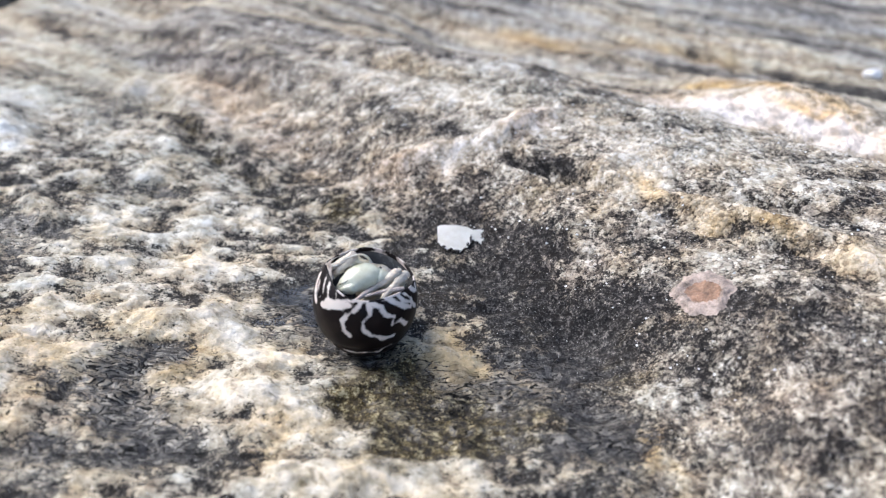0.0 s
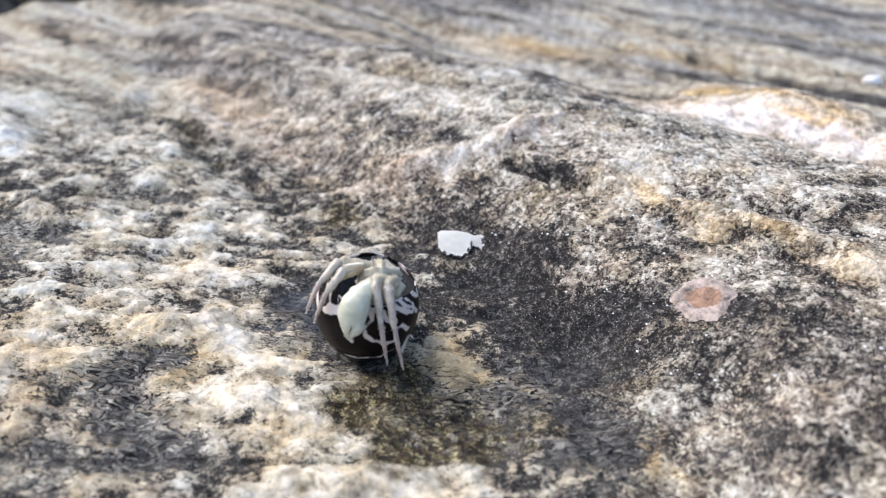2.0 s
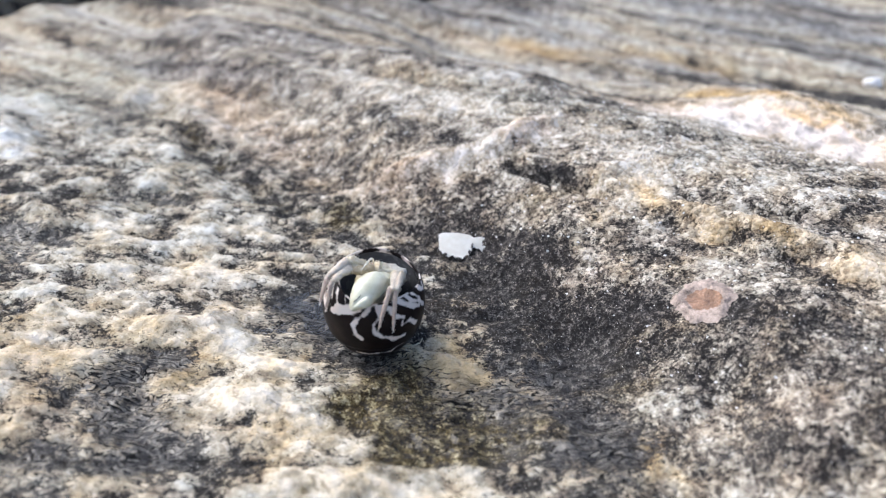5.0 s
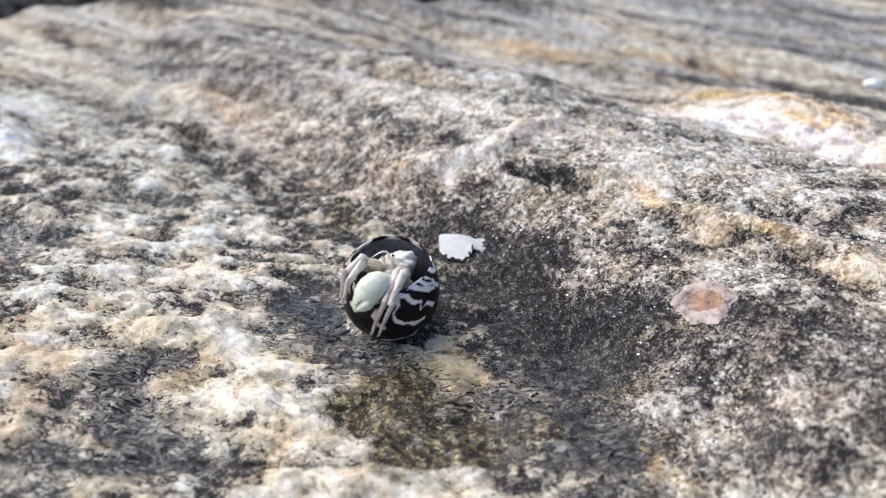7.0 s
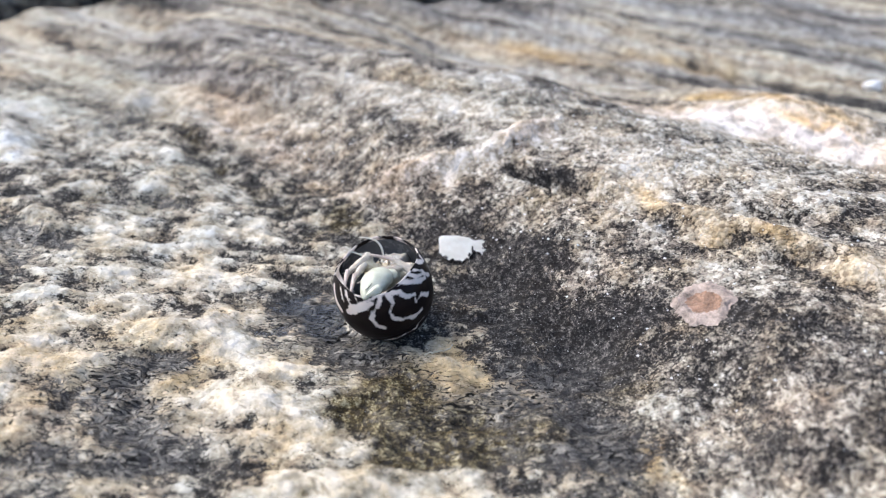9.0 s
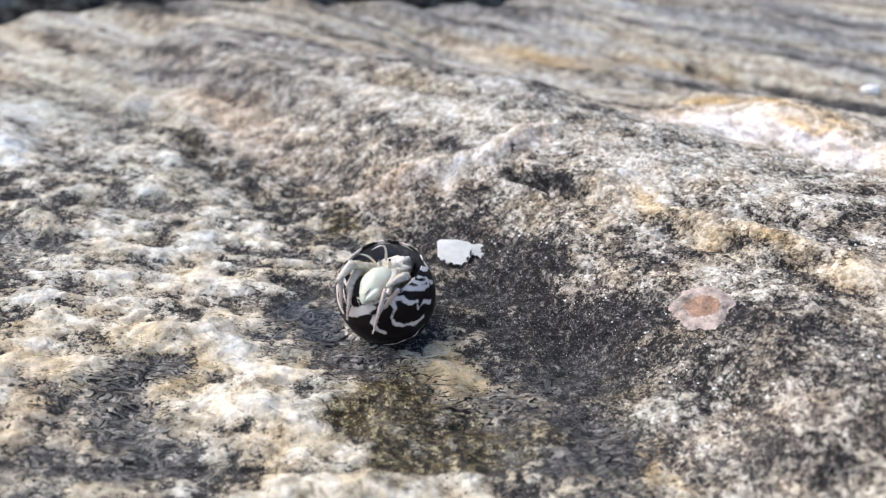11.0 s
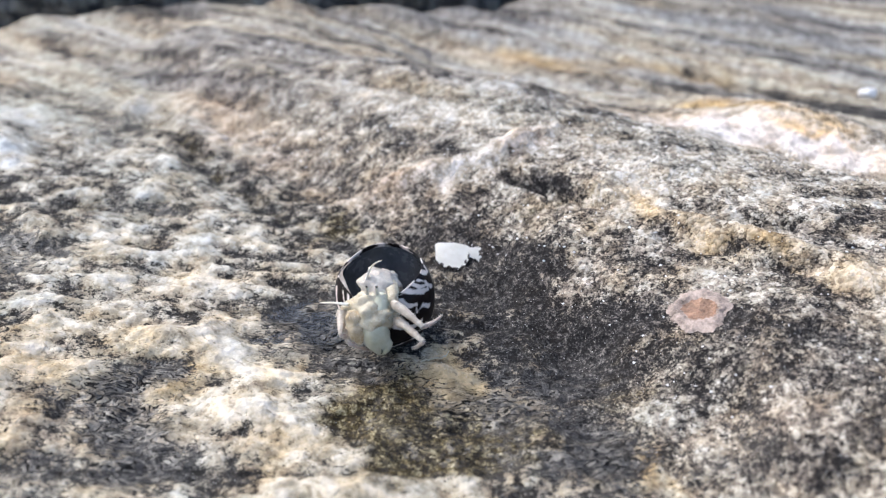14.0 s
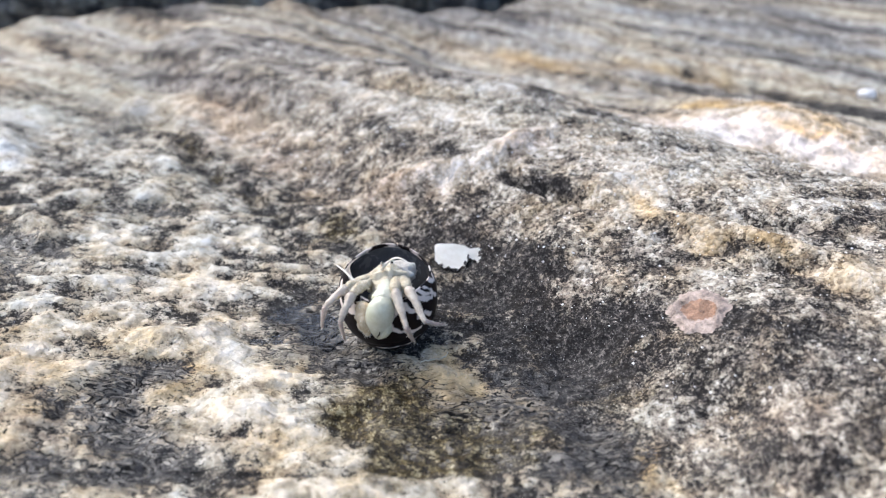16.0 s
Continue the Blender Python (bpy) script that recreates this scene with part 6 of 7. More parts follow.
R2_SHANK_ROWS = [
    (0, 74, -8, 55, -0.56, -0.58, -0.59),
    (0.3, 74, -30, 57, -0.57, -0.56, -0.60),
    (0.6, 47, -78, 51, -0.04, -0.99, -0.11),
    (0.9, 46, -78, 52, -0.04, -0.99, -0.10),
    (1.2, 48, -82, 45, 0.28, -0.60, -0.75),
    (1.5, 41, -85, 46, 0.14, -0.41, -0.90),
    (2.4, 41, -85, 46, 0.19, 0.03, -0.98),
    (4.2, 40, -83, 51, 0.19, -0.01, -0.98),
    (4.7, 46, -71, 51, 0.06, -0.69, -0.72),
    (5.2, 52, -60, 50, -0.10, -0.99, -0.06),
    (5.73, 54, -39, 40, -0.70, -0.65, 0.29),
    (6.3, 56, -17, 30, -0.88, 0.09, 0.46),
    (6.7, 53, -25, 30, -0.88, 0.08, 0.46),
    (6.8, 42, -43, 31, -0.88, -0.45, -0.14),
    (6.9, 32, -60, 33, -0.31, -0.69, -0.65),
    (7.1, 33, -94, 36, -0.36, -0.31, -0.88),
    (7.3, 30, -97, 30, -0.22, -0.29, -0.93),
    (7.5, 32, -98, 24, -0.04, -0.34, -0.94),
    (7.7, 18, -101, 29, -0.35, -0.70, -0.63),
    (7.9, 26, -100, 27, 0.02, -0.55, -0.84),
    (8.1, 22, -101, 27, 0.05, -0.40, -0.91),
    (8.2, 44, -65, 25, -0.87, -0.17, -0.46),
    (8.3, 65, -29, 23, -0.82, 0.25, 0.51),
    (9, 66, -27, 24, -0.83, 0.21, 0.51),
    (9.2, 66, -51, 24, -0.83, 0.20, 0.51),
    (10.2, 64, -42, 28, -0.85, 0.03, 0.52),
    (10.7, 50, -54, 31, -0.74, -0.67, 0.05),
    (11.3, 35, -66, 35, -0.10, -0.88, -0.46),
    (11.5, 29, -96, 35, 0.13, -0.74, -0.66),
    (11.8, 29, -102, 8, 0.35, -0.47, -0.81),
    (12.1, 28, -102, 9, 0.35, -0.47, -0.81),
    (12.8, 29, -102, 9, 0.36, -0.47, -0.81),
    (13.1, 33, -101, 7, 0.37, -0.63, -0.68),
    (13.5, 26, -103, -8, 0.41, -0.50, -0.76),
    (13.9, 25, -96, -37, 0.69, -0.52, -0.49),
    (14, 25, -96, -37, 0.69, -0.52, -0.49),
    (14.1, 10, -58, 27, -0.22, -0.68, -0.70),
    (14.2, 9, -87, 18, 0.00, -0.89, -0.46),
    (14.4, 38, -80, 43, -0.07, -0.68, -0.73),
    (14.6, 27, -94, 42, 0.13, -0.39, -0.91),
    (15.2, 27, -93, 42, 0.13, -0.39, -0.91),
    (15.4, 30, -99, 24, 0.22, -0.47, -0.86),
    (15.6, 31, -102, 4, 0.16, -0.47, -0.87),
    (15.8, 32, -102, -6, -0.24, -0.18, -0.95),
    (16, 42, -95, 20, 0.42, -0.47, -0.77),
]
R2_TOE_ROWS = [
    (0, 70, -33, 28, -0.95, -0.24, -0.19),
    (0.3, 70, -54, 29, -0.95, -0.24, -0.19),
    (0.433, 57, -103, 36, -0.71, 0.26, -0.65),
    (0.6, 44, -152, 43, -0.11, 0.63, -0.77),
    (0.9, 43, -152, 45, -0.11, 0.62, -0.78),
    (1.2, 68, -126, -11, 0.17, 0.84, -0.52),
    (1.5, 51, -116, -21, 0.10, 0.72, -0.69),
    (2.4, 55, -83, -26, 0.18, 0.34, -0.92),
    (4.2, 54, -83, -22, 0.18, 0.34, -0.92),
    (5.2, 45, -134, 46, -0.26, 0.39, -0.88),
    (5.73, 33, -73, 51, -0.82, 0.25, -0.52),
    (6.3, 22, -12, 56, -1.00, 0.00, 0.08),
    (6.7, 19, -20, 56, -1.00, 0.00, 0.08),
    (6.9, 23, -111, 3, -0.62, 0.26, -0.74),
    (7.1, 6, -117, -30, -0.24, 0.72, -0.65),
    (7.3, 14, -119, -39, -0.16, 0.75, -0.64),
    (7.5, 29, -123, -46, 0.08, 0.81, -0.59),
    (7.7, -8, -152, -17, -0.33, 0.83, -0.45),
    (7.9, 27, -140, -35, 0.20, 0.90, -0.40),
    (8.1, 26, -130, -40, 0.21, 0.89, -0.41),
    (8.2, 35, -73, 2, -0.64, 0.75, -0.14),
    (8.3, 44, -16, 44, -0.97, 0.00, 0.24),
    (9, 44, -16, 45, -0.97, 0.00, 0.24),
    (9.2, 44, -40, 46, -0.97, 0.00, 0.24),
    (10.2, 41, -40, 50, -0.97, 0.00, 0.24),
    (10.7, 35, -86, 25, -0.82, 0.42, -0.38),
    (11.3, 28, -132, 1, -0.20, 0.59, -0.78),
    (11.5, 39, -151, -13, -0.05, 0.84, -0.54),
    (11.8, 54, -137, -52, 0.23, 0.96, -0.14),
    (12.1, 55, -137, -51, 0.23, 0.96, -0.14),
    (12.8, 55, -137, -50, 0.23, 0.96, -0.14),
    (13.1, 60, -148, -44, -0.27, 0.92, -0.29),
    (13.5, 56, -140, -64, -0.19, 0.97, -0.14),
    (13.9, 76, -135, -74, -0.25, 0.94, -0.23),
    (14, 76, -135, -74, -0.25, 0.94, -0.23),
    (14.1, -1, -114, -4, -0.20, 0.45, -0.87),
    (14.2, 9, -153, -16, -0.26, 0.80, -0.54),
    (14.4, 33, -130, -11, -0.16, 0.68, -0.72),
    (14.6, 37, -122, -26, 0.14, 0.80, -0.59),
    (15.2, 37, -122, -25, 0.14, 0.80, -0.59),
    (15.4, 46, -134, -39, 0.16, 0.93, -0.33),
    (15.6, 43, -137, -60, -0.09, 0.96, -0.25),
    (15.8, 14, -115, -76, -0.44, 0.71, -0.55),
    (16, 73, -130, -37, 0.44, 0.89, -0.14),
]
L1_UPPER_ROWS = [
    (0, 26, -5, 51, -0.84, -0.20, 0.51),
    (0.3, 15, -2, 58, -0.68, -0.61, 0.41),
    (0.6, 7, -8, 63, -0.55, -0.77, 0.33),
    (0.9, 6, -8, 64, -0.55, -0.77, 0.33),
    (1.2, 15, -34, 73, -0.92, -0.35, 0.15),
    (1.5, 14, -34, 74, -0.92, -0.35, 0.15),
    (2.4, 14, -34, 72, -0.89, -0.36, 0.27),
    (4.2, 13, -34, 76, -0.89, -0.36, 0.27),
    (5.2, -3, -15, 48, -0.55, -0.73, 0.40),
    (6.3, 0, -9, 8, -0.62, -0.06, 0.79),
    (6.7, -4, -3, 10, -0.59, -0.27, 0.76),
    (6.9, -15, -4, 25, -0.41, -0.75, 0.52),
    (7.1, -18, -24, 37, -0.66, -0.70, 0.28),
    (7.3, -12, -33, 40, -0.90, -0.38, 0.24),
    (7.5, -12, -33, 40, -0.90, -0.38, 0.24),
    (7.7, -17, -35, 41, -0.84, -0.54, -0.04),
    (7.9, -17, -31, 40, -0.79, -0.61, 0.04),
    (8.1, -15, -34, 39, -0.89, -0.44, 0.13),
    (8.3, 13, -3, 16, -0.79, -0.21, 0.58),
    (9, 13, -3, 17, -0.79, -0.21, 0.58),
    (9.2, -2, 5, 28, -0.55, -0.72, 0.41),
    (10.2, -4, 5, 32, -0.55, -0.72, 0.41),
    (11.3, -14, -21, 44, -0.77, -0.62, 0.16),
    (11.5, -16, -23, 45, -0.72, -0.67, 0.15),
    (11.8, -15, -45, 39, -0.33, -0.90, -0.30),
    (12.1, -15, -44, 39, -0.33, -0.90, -0.30),
    (12.8, -15, -44, 40, -0.33, -0.90, -0.30),
    (13.1, -14, -44, 40, -0.33, -0.90, -0.30),
    (13.5, -21, -44, 33, -0.47, -0.82, -0.33),
    (13.9, -19, -69, 5, -0.87, -0.03, -0.49),
    (14, -19, -69, 5, -0.87, -0.04, -0.49),
    (14.1, -2, -20, 45, -0.93, -0.32, 0.19),
    (14.2, -12, -21, 47, -0.77, -0.62, 0.16),
    (14.4, -15, -29, 48, -0.68, -0.73, 0.00),
    (14.6, -13, -40, 44, -0.61, -0.77, -0.16),
    (15.2, -13, -40, 44, -0.62, -0.77, -0.16),
    (15.4, -13, -39, 44, -0.62, -0.77, -0.16),
    (15.6, -19, -44, 40, -0.84, -0.49, -0.25),
    (15.8, -18, -42, 41, -0.81, -0.54, -0.23),
    (16, -21, -41, 37, -0.75, -0.60, -0.27),
]
L1_SHANK_ROWS = [
    (0, -15, -18, 88, -0.88, 0.00, -0.48),
    (0.3, -15, -40, 89, -0.88, 0.00, -0.48),
    (0.6, -27, -56, 84, -0.66, -0.61, -0.44),
    (0.9, -28, -56, 85, -0.66, -0.61, -0.44),
    (1.2, -42, -56, 83, -0.62, -0.43, -0.65),
    (1.5, -43, -56, 84, -0.62, -0.43, -0.65),
    (2.4, -41, -56, 88, -0.60, -0.34, -0.72),
    (4.2, -42, -56, 93, -0.60, -0.34, -0.72),
    (5.2, -38, -60, 72, -0.62, -0.62, -0.47),
    (6.3, -22, -11, 66, -0.88, -0.03, -0.48),
    (6.7, -24, -20, 66, -0.88, -0.03, -0.48),
    (6.9, -25, -50, 66, -0.88, -0.02, -0.48),
    (7.1, -59, -67, 55, -0.45, -0.55, -0.70),
    (7.3, -68, -56, 55, -0.35, -0.68, -0.65),
    (7.5, -68, -56, 55, -0.35, -0.68, -0.65),
    (7.7, -69, -69, 39, 0.27, -0.05, -0.96),
    (7.8, -68, -69, 41, -0.15, -0.46, -0.87),
    (7.9, -66, -69, 43, -0.52, -0.72, -0.47),
    (8.1, -70, -61, 47, -0.48, -0.81, -0.33),
    (8.3, -23, -10, 62, -0.74, -0.34, -0.58),
    (9, -22, -10, 63, -0.75, -0.31, -0.59),
    (9.2, -22, -34, 64, -0.75, -0.30, -0.59),
    (10.2, -24, -37, 69, -0.78, -0.16, -0.61),
    (11.3, -61, -60, 54, -0.34, -0.78, -0.53),
    (11.5, -61, -65, 54, -0.38, -0.73, -0.57),
    (11.8, -35, -100, 20, -0.72, -0.22, -0.66),
    (12.1, -36, -100, 21, -0.72, -0.22, -0.66),
    (12.8, -35, -100, 21, -0.71, -0.22, -0.66),
    (13.1, -35, -100, 22, -0.71, -0.22, -0.67),
    (13.5, -50, -94, 12, -0.41, -0.18, -0.89),
    (13.9, -73, -71, -25, 0.05, -0.68, -0.73),
    (14, -73, -71, -25, 0.06, -0.68, -0.73),
    (14.1, -53, -33, 69, -0.41, -0.48, -0.77),
    (14.2, -59, -60, 57, -0.34, -0.80, -0.49),
    (14.4, -57, -74, 48, -0.40, -0.63, -0.66),
    (14.6, -51, -88, 34, -0.28, -0.21, -0.94),
    (15.2, -51, -87, 34, -0.28, -0.22, -0.94),
    (15.4, -52, -87, 34, -0.28, -0.22, -0.93),
    (15.6, -71, -74, 24, -0.55, -0.65, -0.53),
    (15.8, -68, -76, 26, -0.59, -0.54, -0.61),
    (16, -68, -79, 20, -0.67, -0.41, -0.62),
]
L1_TOE_ROWS = [
    (0, -64, -11, 68, -0.29, -0.57, -0.77),
    (0.3, -63, -35, 75, -0.34, -0.30, -0.89),
    (0.6, -63, -89, 60, -0.39, 0.53, -0.75),
    (0.9, -63, -89, 61, -0.39, 0.53, -0.75),
    (1.2, -76, -79, 48, -0.41, 0.37, -0.83),
    (1.5, -77, -79, 49, -0.41, 0.37, -0.83),
    (2.4, -74, -74, 49, -0.43, 0.30, -0.86),
    (4.2, -75, -74, 54, -0.43, 0.30, -0.86),
    (5.2, -71, -94, 47, -0.27, 0.61, -0.75),
    (5.73, -70, -50, 46, -0.29, -0.11, -0.95),
    (6.3, -70, -6, 45, -0.15, -0.77, -0.62),
    (6.7, -71, -12, 48, -0.17, -0.69, -0.70),
    (6.9, -69, -46, 59, -0.22, -0.25, -0.94),
    (7.1, -84, -96, 17, 0.01, 0.65, -0.76),
    (7.3, -86, -93, 20, 0.08, 0.59, -0.80),
    (7.5, -87, -93, 20, 0.08, 0.59, -0.80),
    (7.7, -54, -71, -13, 0.35, 0.20, -0.92),
    (7.9, -94, -108, 18, 0.06, 0.84, -0.54),
    (8.1, -96, -105, 30, 0.03, 0.78, -0.62),
    (8.2, -80, -65, 32, -0.03, 0.15, -0.99),
    (8.3, -64, -26, 34, -0.08, -0.56, -0.82),
    (9, -64, -25, 35, -0.08, -0.58, -0.81),
    (9.2, -63, -48, 41, -0.09, -0.32, -0.94),
    (10.2, -66, -42, 44, -0.09, -0.38, -0.92),
    (11.3, -79, -102, 26, 0.04, 0.58, -0.82),
    (11.5, -82, -105, 24, 0.07, 0.62, -0.78),
    (11.8, -74, -112, -15, -0.12, 0.90, -0.42),
    (12.1, -74, -112, -15, -0.12, 0.90, -0.42),
    (12.8, -74, -112, -14, -0.12, 0.90, -0.42),
    (13.1, -73, -112, -14, -0.12, 0.90, -0.42),
    (13.5, -72, -104, -36, 0.07, 0.78, -0.63),
    (13.9, -70, -108, -64, 0.47, 0.84, -0.27),
    (14, -70, -108, -64, 0.47, 0.84, -0.27),
    (14.1, -74, -83, -11, 0.34, 0.43, -0.83),
    (14.1, -78, -57, 43, 0.04, -0.20, -0.98),
    (14.2, -77, -103, 31, 0.04, 0.53, -0.84),
    (14.4, -79, -109, 13, 0.06, 0.69, -0.72),
    (14.6, -66, -99, -17, 0.05, 0.70, -0.72),
    (15.2, -66, -99, -17, 0.05, 0.70, -0.72),
    (15.4, -67, -99, -16, 0.05, 0.69, -0.72),
    (15.6, -100, -109, -4, -0.04, 0.86, -0.51),
    (15.8, -100, -105, -6, -0.13, 0.79, -0.60),
    (16, -104, -101, -14, -0.19, 0.72, -0.67),
]
L2_UPPER_ROWS = [
    (0, 22, 7, 51, -0.84, -0.41, 0.34),
    (0.3, 10, 4, 57, -0.65, -0.71, 0.27),
    (0.6, -1, -12, 62, -0.48, -0.85, 0.20),
    (0.9, -1, -11, 63, -0.49, -0.85, 0.20),
    (1.2, 11, -24, 68, -0.69, -0.72, 0.04),
    (1.5, 11, -23, 69, -0.71, -0.70, 0.04),
    (2.4, 12, -21, 67, -0.71, -0.70, 0.12),
    (4.2, 17, -21, 71, -0.79, -0.59, 0.13),
    (5.2, -6, -8, 46, -0.47, -0.84, 0.27),
    (6.3, 4, 1, 6, -0.72, -0.20, 0.66),
    (6.7, -2, 5, 9, -0.67, -0.40, 0.62),
    (6.9, -16, -1, 22, -0.44, -0.80, 0.41),
    (7.1, -27, -24, 35, -0.49, -0.87, 0.07),
    (7.3, -25, -29, 41, -0.63, -0.76, -0.15),
    (7.5, -25, -29, 41, -0.63, -0.76, -0.15),
    (7.7, -22, -32, 40, -0.58, -0.80, -0.14),
    (7.9, -25, -31, 38, -0.60, -0.78, -0.14),
    (8.1, -24, -30, 38, -0.61, -0.78, -0.14),
    (8.3, 13, 9, 11, -0.75, -0.41, 0.52),
    (9, 13, 9, 12, -0.75, -0.41, 0.52),
    (9.2, -4, 11, 25, -0.47, -0.82, 0.33),
    (10.2, -6, 11, 29, -0.47, -0.82, 0.33),
    (11.3, -12, -12, 40, -0.64, -0.77, 0.00),
    (11.5, -22, -28, 40, -0.47, -0.88, 0.00),
    (11.8, -13, -51, 32, -0.29, -0.83, -0.48),
    (12.1, -14, -50, 32, -0.29, -0.83, -0.48),
    (12.8, -13, -50, 33, -0.29, -0.83, -0.48),
    (13.1, -13, -51, 34, -0.29, -0.83, -0.48),
    (13.5, -20, -49, 25, -0.42, -0.75, -0.52),
    (13.9, -25, -72, 4, -0.72, 0.09, -0.69),
    (14, -25, -72, 4, -0.72, 0.09, -0.69),
    (14.1, 4, -8, 43, -0.86, -0.52, 0.00),
    (14.2, -10, -12, 43, -0.64, -0.77, 0.00),
    (14.4, -19, -26, 43, -0.48, -0.88, 0.00),
    (14.6, -15, -43, 37, -0.51, -0.80, -0.30),
    (15.2, -15, -43, 38, -0.52, -0.80, -0.30),
    (15.4, -16, -43, 38, -0.52, -0.80, -0.31),
    (15.6, -19, -45, 34, -0.68, -0.64, -0.36),
    (15.8, -20, -44, 35, -0.69, -0.63, -0.36),
    (16, -21, -44, 34, -0.57, -0.73, -0.38),
]
L2_SHANK_ROWS = [
    (0, -15, -18, 84, -0.77, 0.00, -0.63),
    (0.3, -16, -40, 85, -0.77, 0.00, -0.63),
    (0.6, -31, -65, 74, -0.56, -0.74, -0.38),
    (0.9, -32, -63, 75, -0.55, -0.74, -0.37),
    (1.2, -32, -68, 71, -0.61, -0.25, -0.75),
    (1.5, -33, -67, 72, -0.61, -0.27, -0.75),
    (2.4, -31, -65, 74, -0.56, -0.21, -0.80),
    (4.2, -32, -57, 79, -0.56, -0.29, -0.78),
    (5.2, -36, -60, 62, -0.53, -0.76, -0.39),
    (6.3, -30, -3, 58, -0.60, -0.52, -0.60),
    (6.7, -33, -11, 58, -0.60, -0.52, -0.60),
    (6.9, -33, -41, 58, -0.61, -0.51, -0.61),
    (7.1, -57, -78, 40, -0.35, -0.42, -0.83),
    (7.3, -64, -76, 32, -0.36, -0.46, -0.81),
    (7.5, -64, -76, 32, -0.36, -0.46, -0.81),
    (7.7, -58, -82, 31, -0.30, -0.40, -0.86),
    (7.9, -62, -79, 29, -0.27, -0.55, -0.79),
    (8.1, -62, -79, 29, -0.27, -0.56, -0.79),
    (8.3, -25, -5, 54, -0.44, -0.65, -0.62),
    (9, -25, -5, 56, -0.45, -0.63, -0.63),
    (9.2, -25, -29, 56, -0.45, -0.63, -0.63),
    (10.2, -26, -30, 63, -0.49, -0.53, -0.69),
    (11.3, -51, -60, 40, -0.23, -0.77, -0.59),
    (11.5, -51, -82, 40, -0.36, -0.54, -0.76),
    (11.8, -31, -102, 2, -0.36, -0.04, -0.93),
    (12.1, -32, -102, 3, -0.36, -0.04, -0.93),
    (12.8, -31, -102, 3, -0.36, -0.04, -0.93),
    (13.1, -31, -102, 4, -0.36, -0.04, -0.93),
    (13.5, -46, -95, -8, -0.21, -0.20, -0.96),
    (13.9, -69, -66, -39, 0.23, -0.64, -0.74),
    (14, -69, -67, -39, 0.23, -0.63, -0.74),
    (14.1, -47, -35, 48, -0.30, -0.68, -0.67),
    (14.2, -49, -60, 43, -0.23, -0.80, -0.55),
    (14.4, -49, -80, 43, -0.34, -0.62, -0.70),
    (14.6, -47, -93, 18, -0.24, -0.07, -0.97),
    (15.2, -47, -93, 19, -0.24, -0.07, -0.97),
    (15.4, -48, -92, 19, -0.25, -0.08, -0.97),
    (15.6, -61, -85, 12, -0.14, -0.50, -0.85),
    (15.8, -62, -83, 12, -0.14, -0.51, -0.85),
    (16, -56, -89, 10, -0.39, -0.22, -0.89),
]
L2_TOE_ROWS = [
    (0, -54, -10, 57, -0.32, -0.66, -0.68),
    (0.3, -53, -32, 63, -0.37, -0.50, -0.78),
    (0.433, -57, -69, 58, -0.40, 0.08, -0.91),
    (0.6, -61, -105, 54, -0.29, 0.63, -0.72),
    (0.9, -62, -104, 55, -0.29, 0.62, -0.72),
    (1.2, -65, -82, 30, -0.40, 0.45, -0.80),
    (1.5, -66, -81, 32, -0.40, 0.44, -0.80),
    (2.4, -62, -76, 31, -0.38, 0.36, -0.85),
    (4.2, -62, -73, 37, -0.38, 0.31, -0.87),
    (5.2, -64, -101, 41, -0.22, 0.53, -0.82),
    (5.73, -62, -61, 39, -0.31, -0.10, -0.95),
    (6.3, -59, -20, 36, -0.27, -0.68, -0.68),
    (6.7, -60, -29, 40, -0.31, -0.54, -0.78),
    (6.9, -58, -73, 46, -0.37, 0.16, -0.92),
    (7.1, -76, -101, -5, -0.11, 0.76, -0.64),
    (7.3, -83, -101, -12, -0.01, 0.76, -0.65),
    (7.5, -84, -101, -12, -0.01, 0.76, -0.65),
    (7.7, -74, -103, -16, -0.06, 0.80, -0.60),
    (7.9, -77, -109, -14, 0.17, 0.78, -0.60),
    (8.1, -77, -109, -13, 0.17, 0.78, -0.60),
    (8.2, -63, -72, 7, 0.06, 0.10, -0.99),
    (8.3, -49, -35, 27, -0.09, -0.64, -0.76),
    (9, -49, -34, 28, -0.09, -0.66, -0.75),
    (9.2, -48, -58, 36, -0.11, -0.37, -0.92),
    (10.2, -51, -52, 38, -0.11, -0.45, -0.89),
    (11.3, -64, -102, 8, -0.12, 0.62, -0.78),
    (11.5, -71, -112, -1, -0.01, 0.78, -0.63),
    (11.8, -51, -104, -48, -0.24, 0.81, -0.54),
    (12.1, -51, -104, -48, -0.24, 0.81, -0.54),
    (12.8, -51, -104, -47, -0.24, 0.81, -0.54),
    (13.1, -50, -104, -47, -0.24, 0.81, -0.54),
    (13.5, -57, -106, -59, 0.24, 0.84, -0.49),
    (13.9, -57, -101, -79, 0.57, 0.75, -0.33),
    (14, -56, -101, -79, 0.57, 0.75, -0.32),
    (14.1, -66, -87, 24, -0.05, 0.30, -0.95),
    (14.2, -61, -103, 13, -0.13, 0.57, -0.81),
    (14.4, -67, -114, 5, -0.03, 0.73, -0.68),
    (14.6, -60, -97, -34, 0.08, 0.69, -0.72),
    (15.2, -60, -97, -33, 0.08, 0.69, -0.72),
    (15.4, -61, -96, -33, 0.09, 0.69, -0.72),
    (15.6, -69, -112, -34, 0.32, 0.80, -0.51),
    (15.8, -70, -111, -33, 0.32, 0.79, -0.52),
    (16, -77, -101, -38, 0.05, 0.75, -0.66),
]
REST = Vector((0, -0.72, -0.69)).normalized()
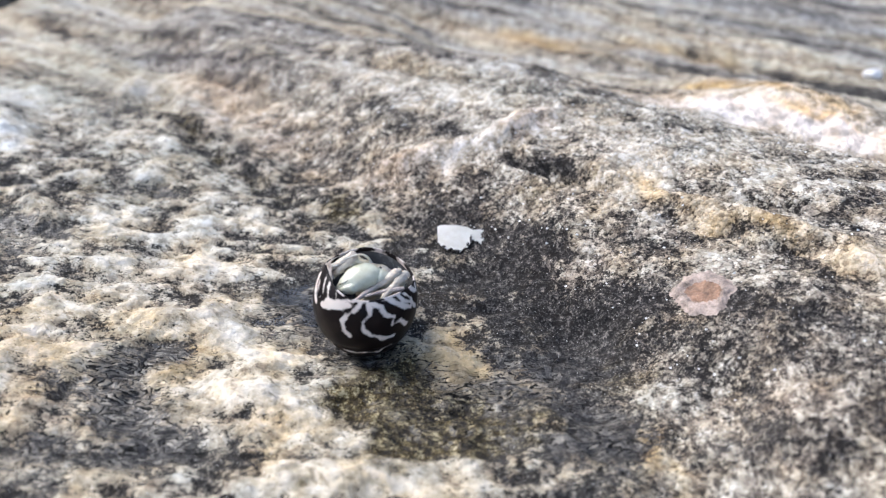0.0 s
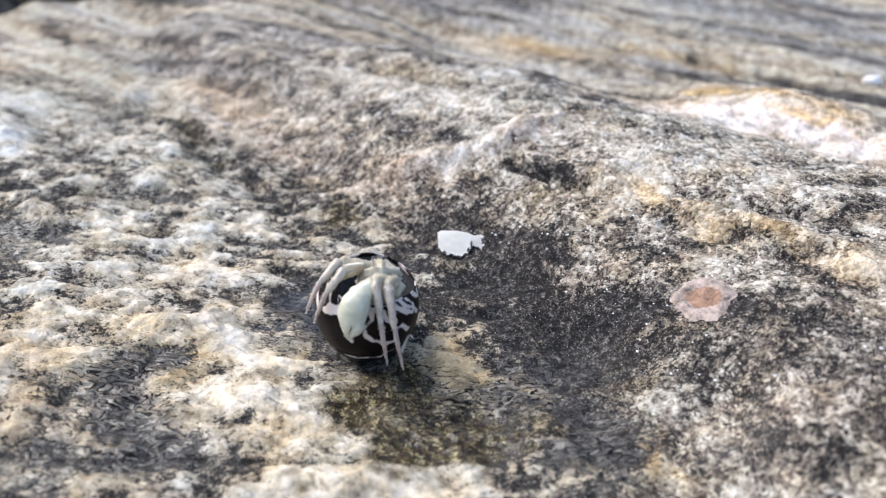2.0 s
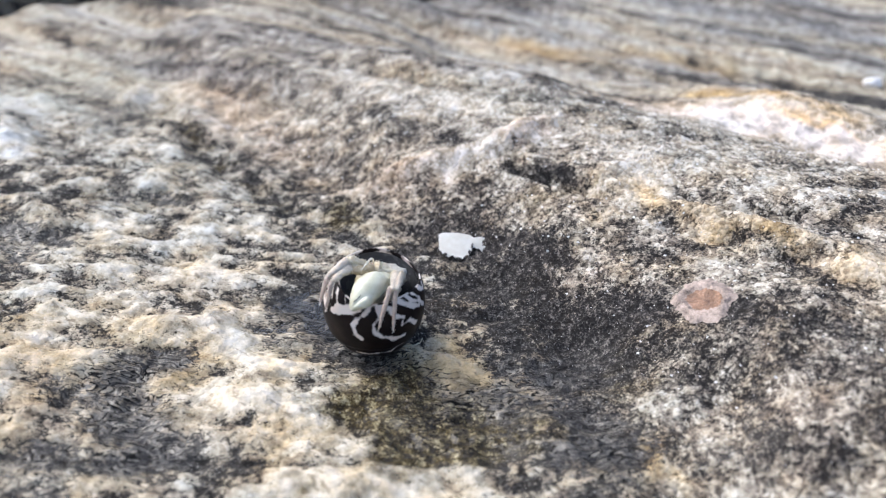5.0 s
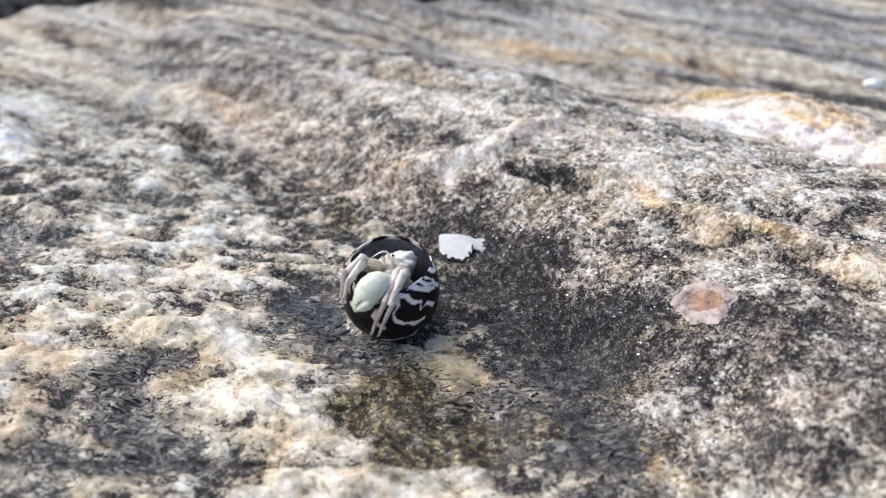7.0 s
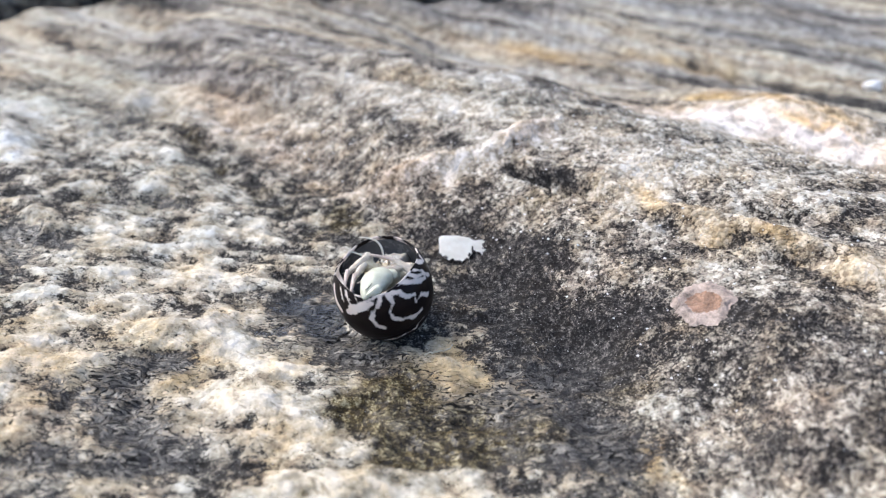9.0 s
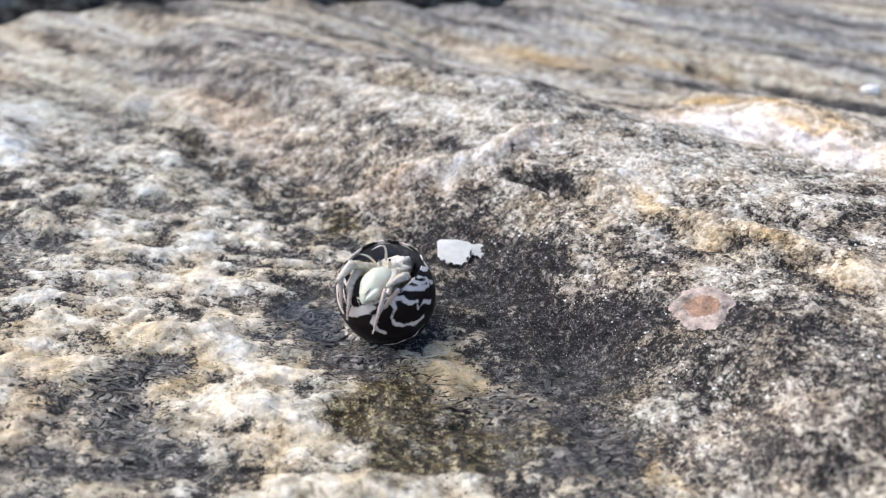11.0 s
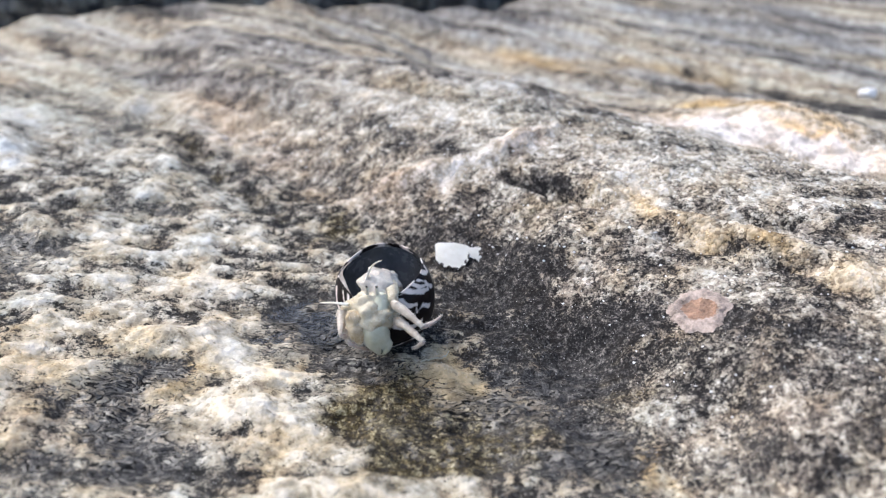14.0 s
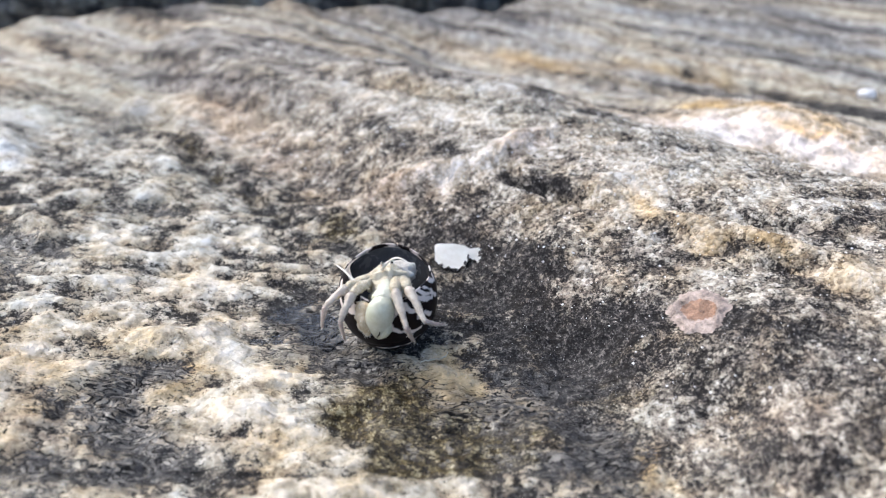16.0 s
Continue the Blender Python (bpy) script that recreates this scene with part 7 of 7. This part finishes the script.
UPRIGHT = Vector((0, 0, 1)).rotation_difference(REST).to_matrix().to_4x4()


def limb_pose(x, y, z, dx, dy, dz):
    """A limb whose base is at (x, y, z), in tenths of a millimetre, and that points along (dx, dy, dz)."""
    turn = REST.rotation_difference(Vector((dx, dy, dz)).normalized()).to_matrix().to_4x4()
    return Matrix.Translation(Vector((x, y, z)) * TENTH) @ turn @ UPRIGHT


def motions():
    # the bristle lies under the shell until the shell shifts
    walk(bristle, [(0.0, pose(-0.0095, 0.0015, -0.0002)), (4.3, pose(-0.0095, 0.0015, -0.0002)), (5.6, pose(-0.001, 0.0003, 0.0)), (6.2, pose(0, 0, 0)), (16.0, pose(0, 0, 0))])
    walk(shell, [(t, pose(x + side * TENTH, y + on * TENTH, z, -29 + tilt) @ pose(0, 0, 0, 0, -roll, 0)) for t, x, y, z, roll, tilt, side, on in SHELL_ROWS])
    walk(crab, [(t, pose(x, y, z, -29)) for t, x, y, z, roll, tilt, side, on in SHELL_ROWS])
    walk(limbs["body"], [(t, pose(x * TENTH, y * TENTH, z * TENTH, -35, 0, 0)) for t, x, y, z in BODY_ROWS])
    walk(limbs["abdomen"], [(t, limb_pose(x + 3, y + 4, z, 9 - 0.8 * x, max(y + 45, -35) - y, 34 - 0.9 * z)) for t, x, y, z in BODY_ROWS])
    for name, rows in (
        ("claw", CLAW_ROWS), ("arm", ARM_ROWS), ("small", SMALL_CLAW_ROWS), ("AL", FEELER_A_ROWS), ("AR", FEELER_B_ROWS),
        ("R1_upper", R1_UPPER_ROWS), ("R1_shank", R1_SHANK_ROWS), ("R1_toe", R1_TOE_ROWS),
        ("R2_upper", R2_UPPER_ROWS), ("R2_shank", R2_SHANK_ROWS), ("R2_toe", R2_TOE_ROWS),
        ("L1_upper", L1_UPPER_ROWS), ("L1_shank", L1_SHANK_ROWS), ("L1_toe", L1_TOE_ROWS),
        ("L2_upper", L2_UPPER_ROWS), ("L2_shank", L2_SHANK_ROWS), ("L2_toe", L2_TOE_ROWS),
    ):
        walk(limbs[name], [(t, limb_pose(*row)) for t, *row in rows])


motions()
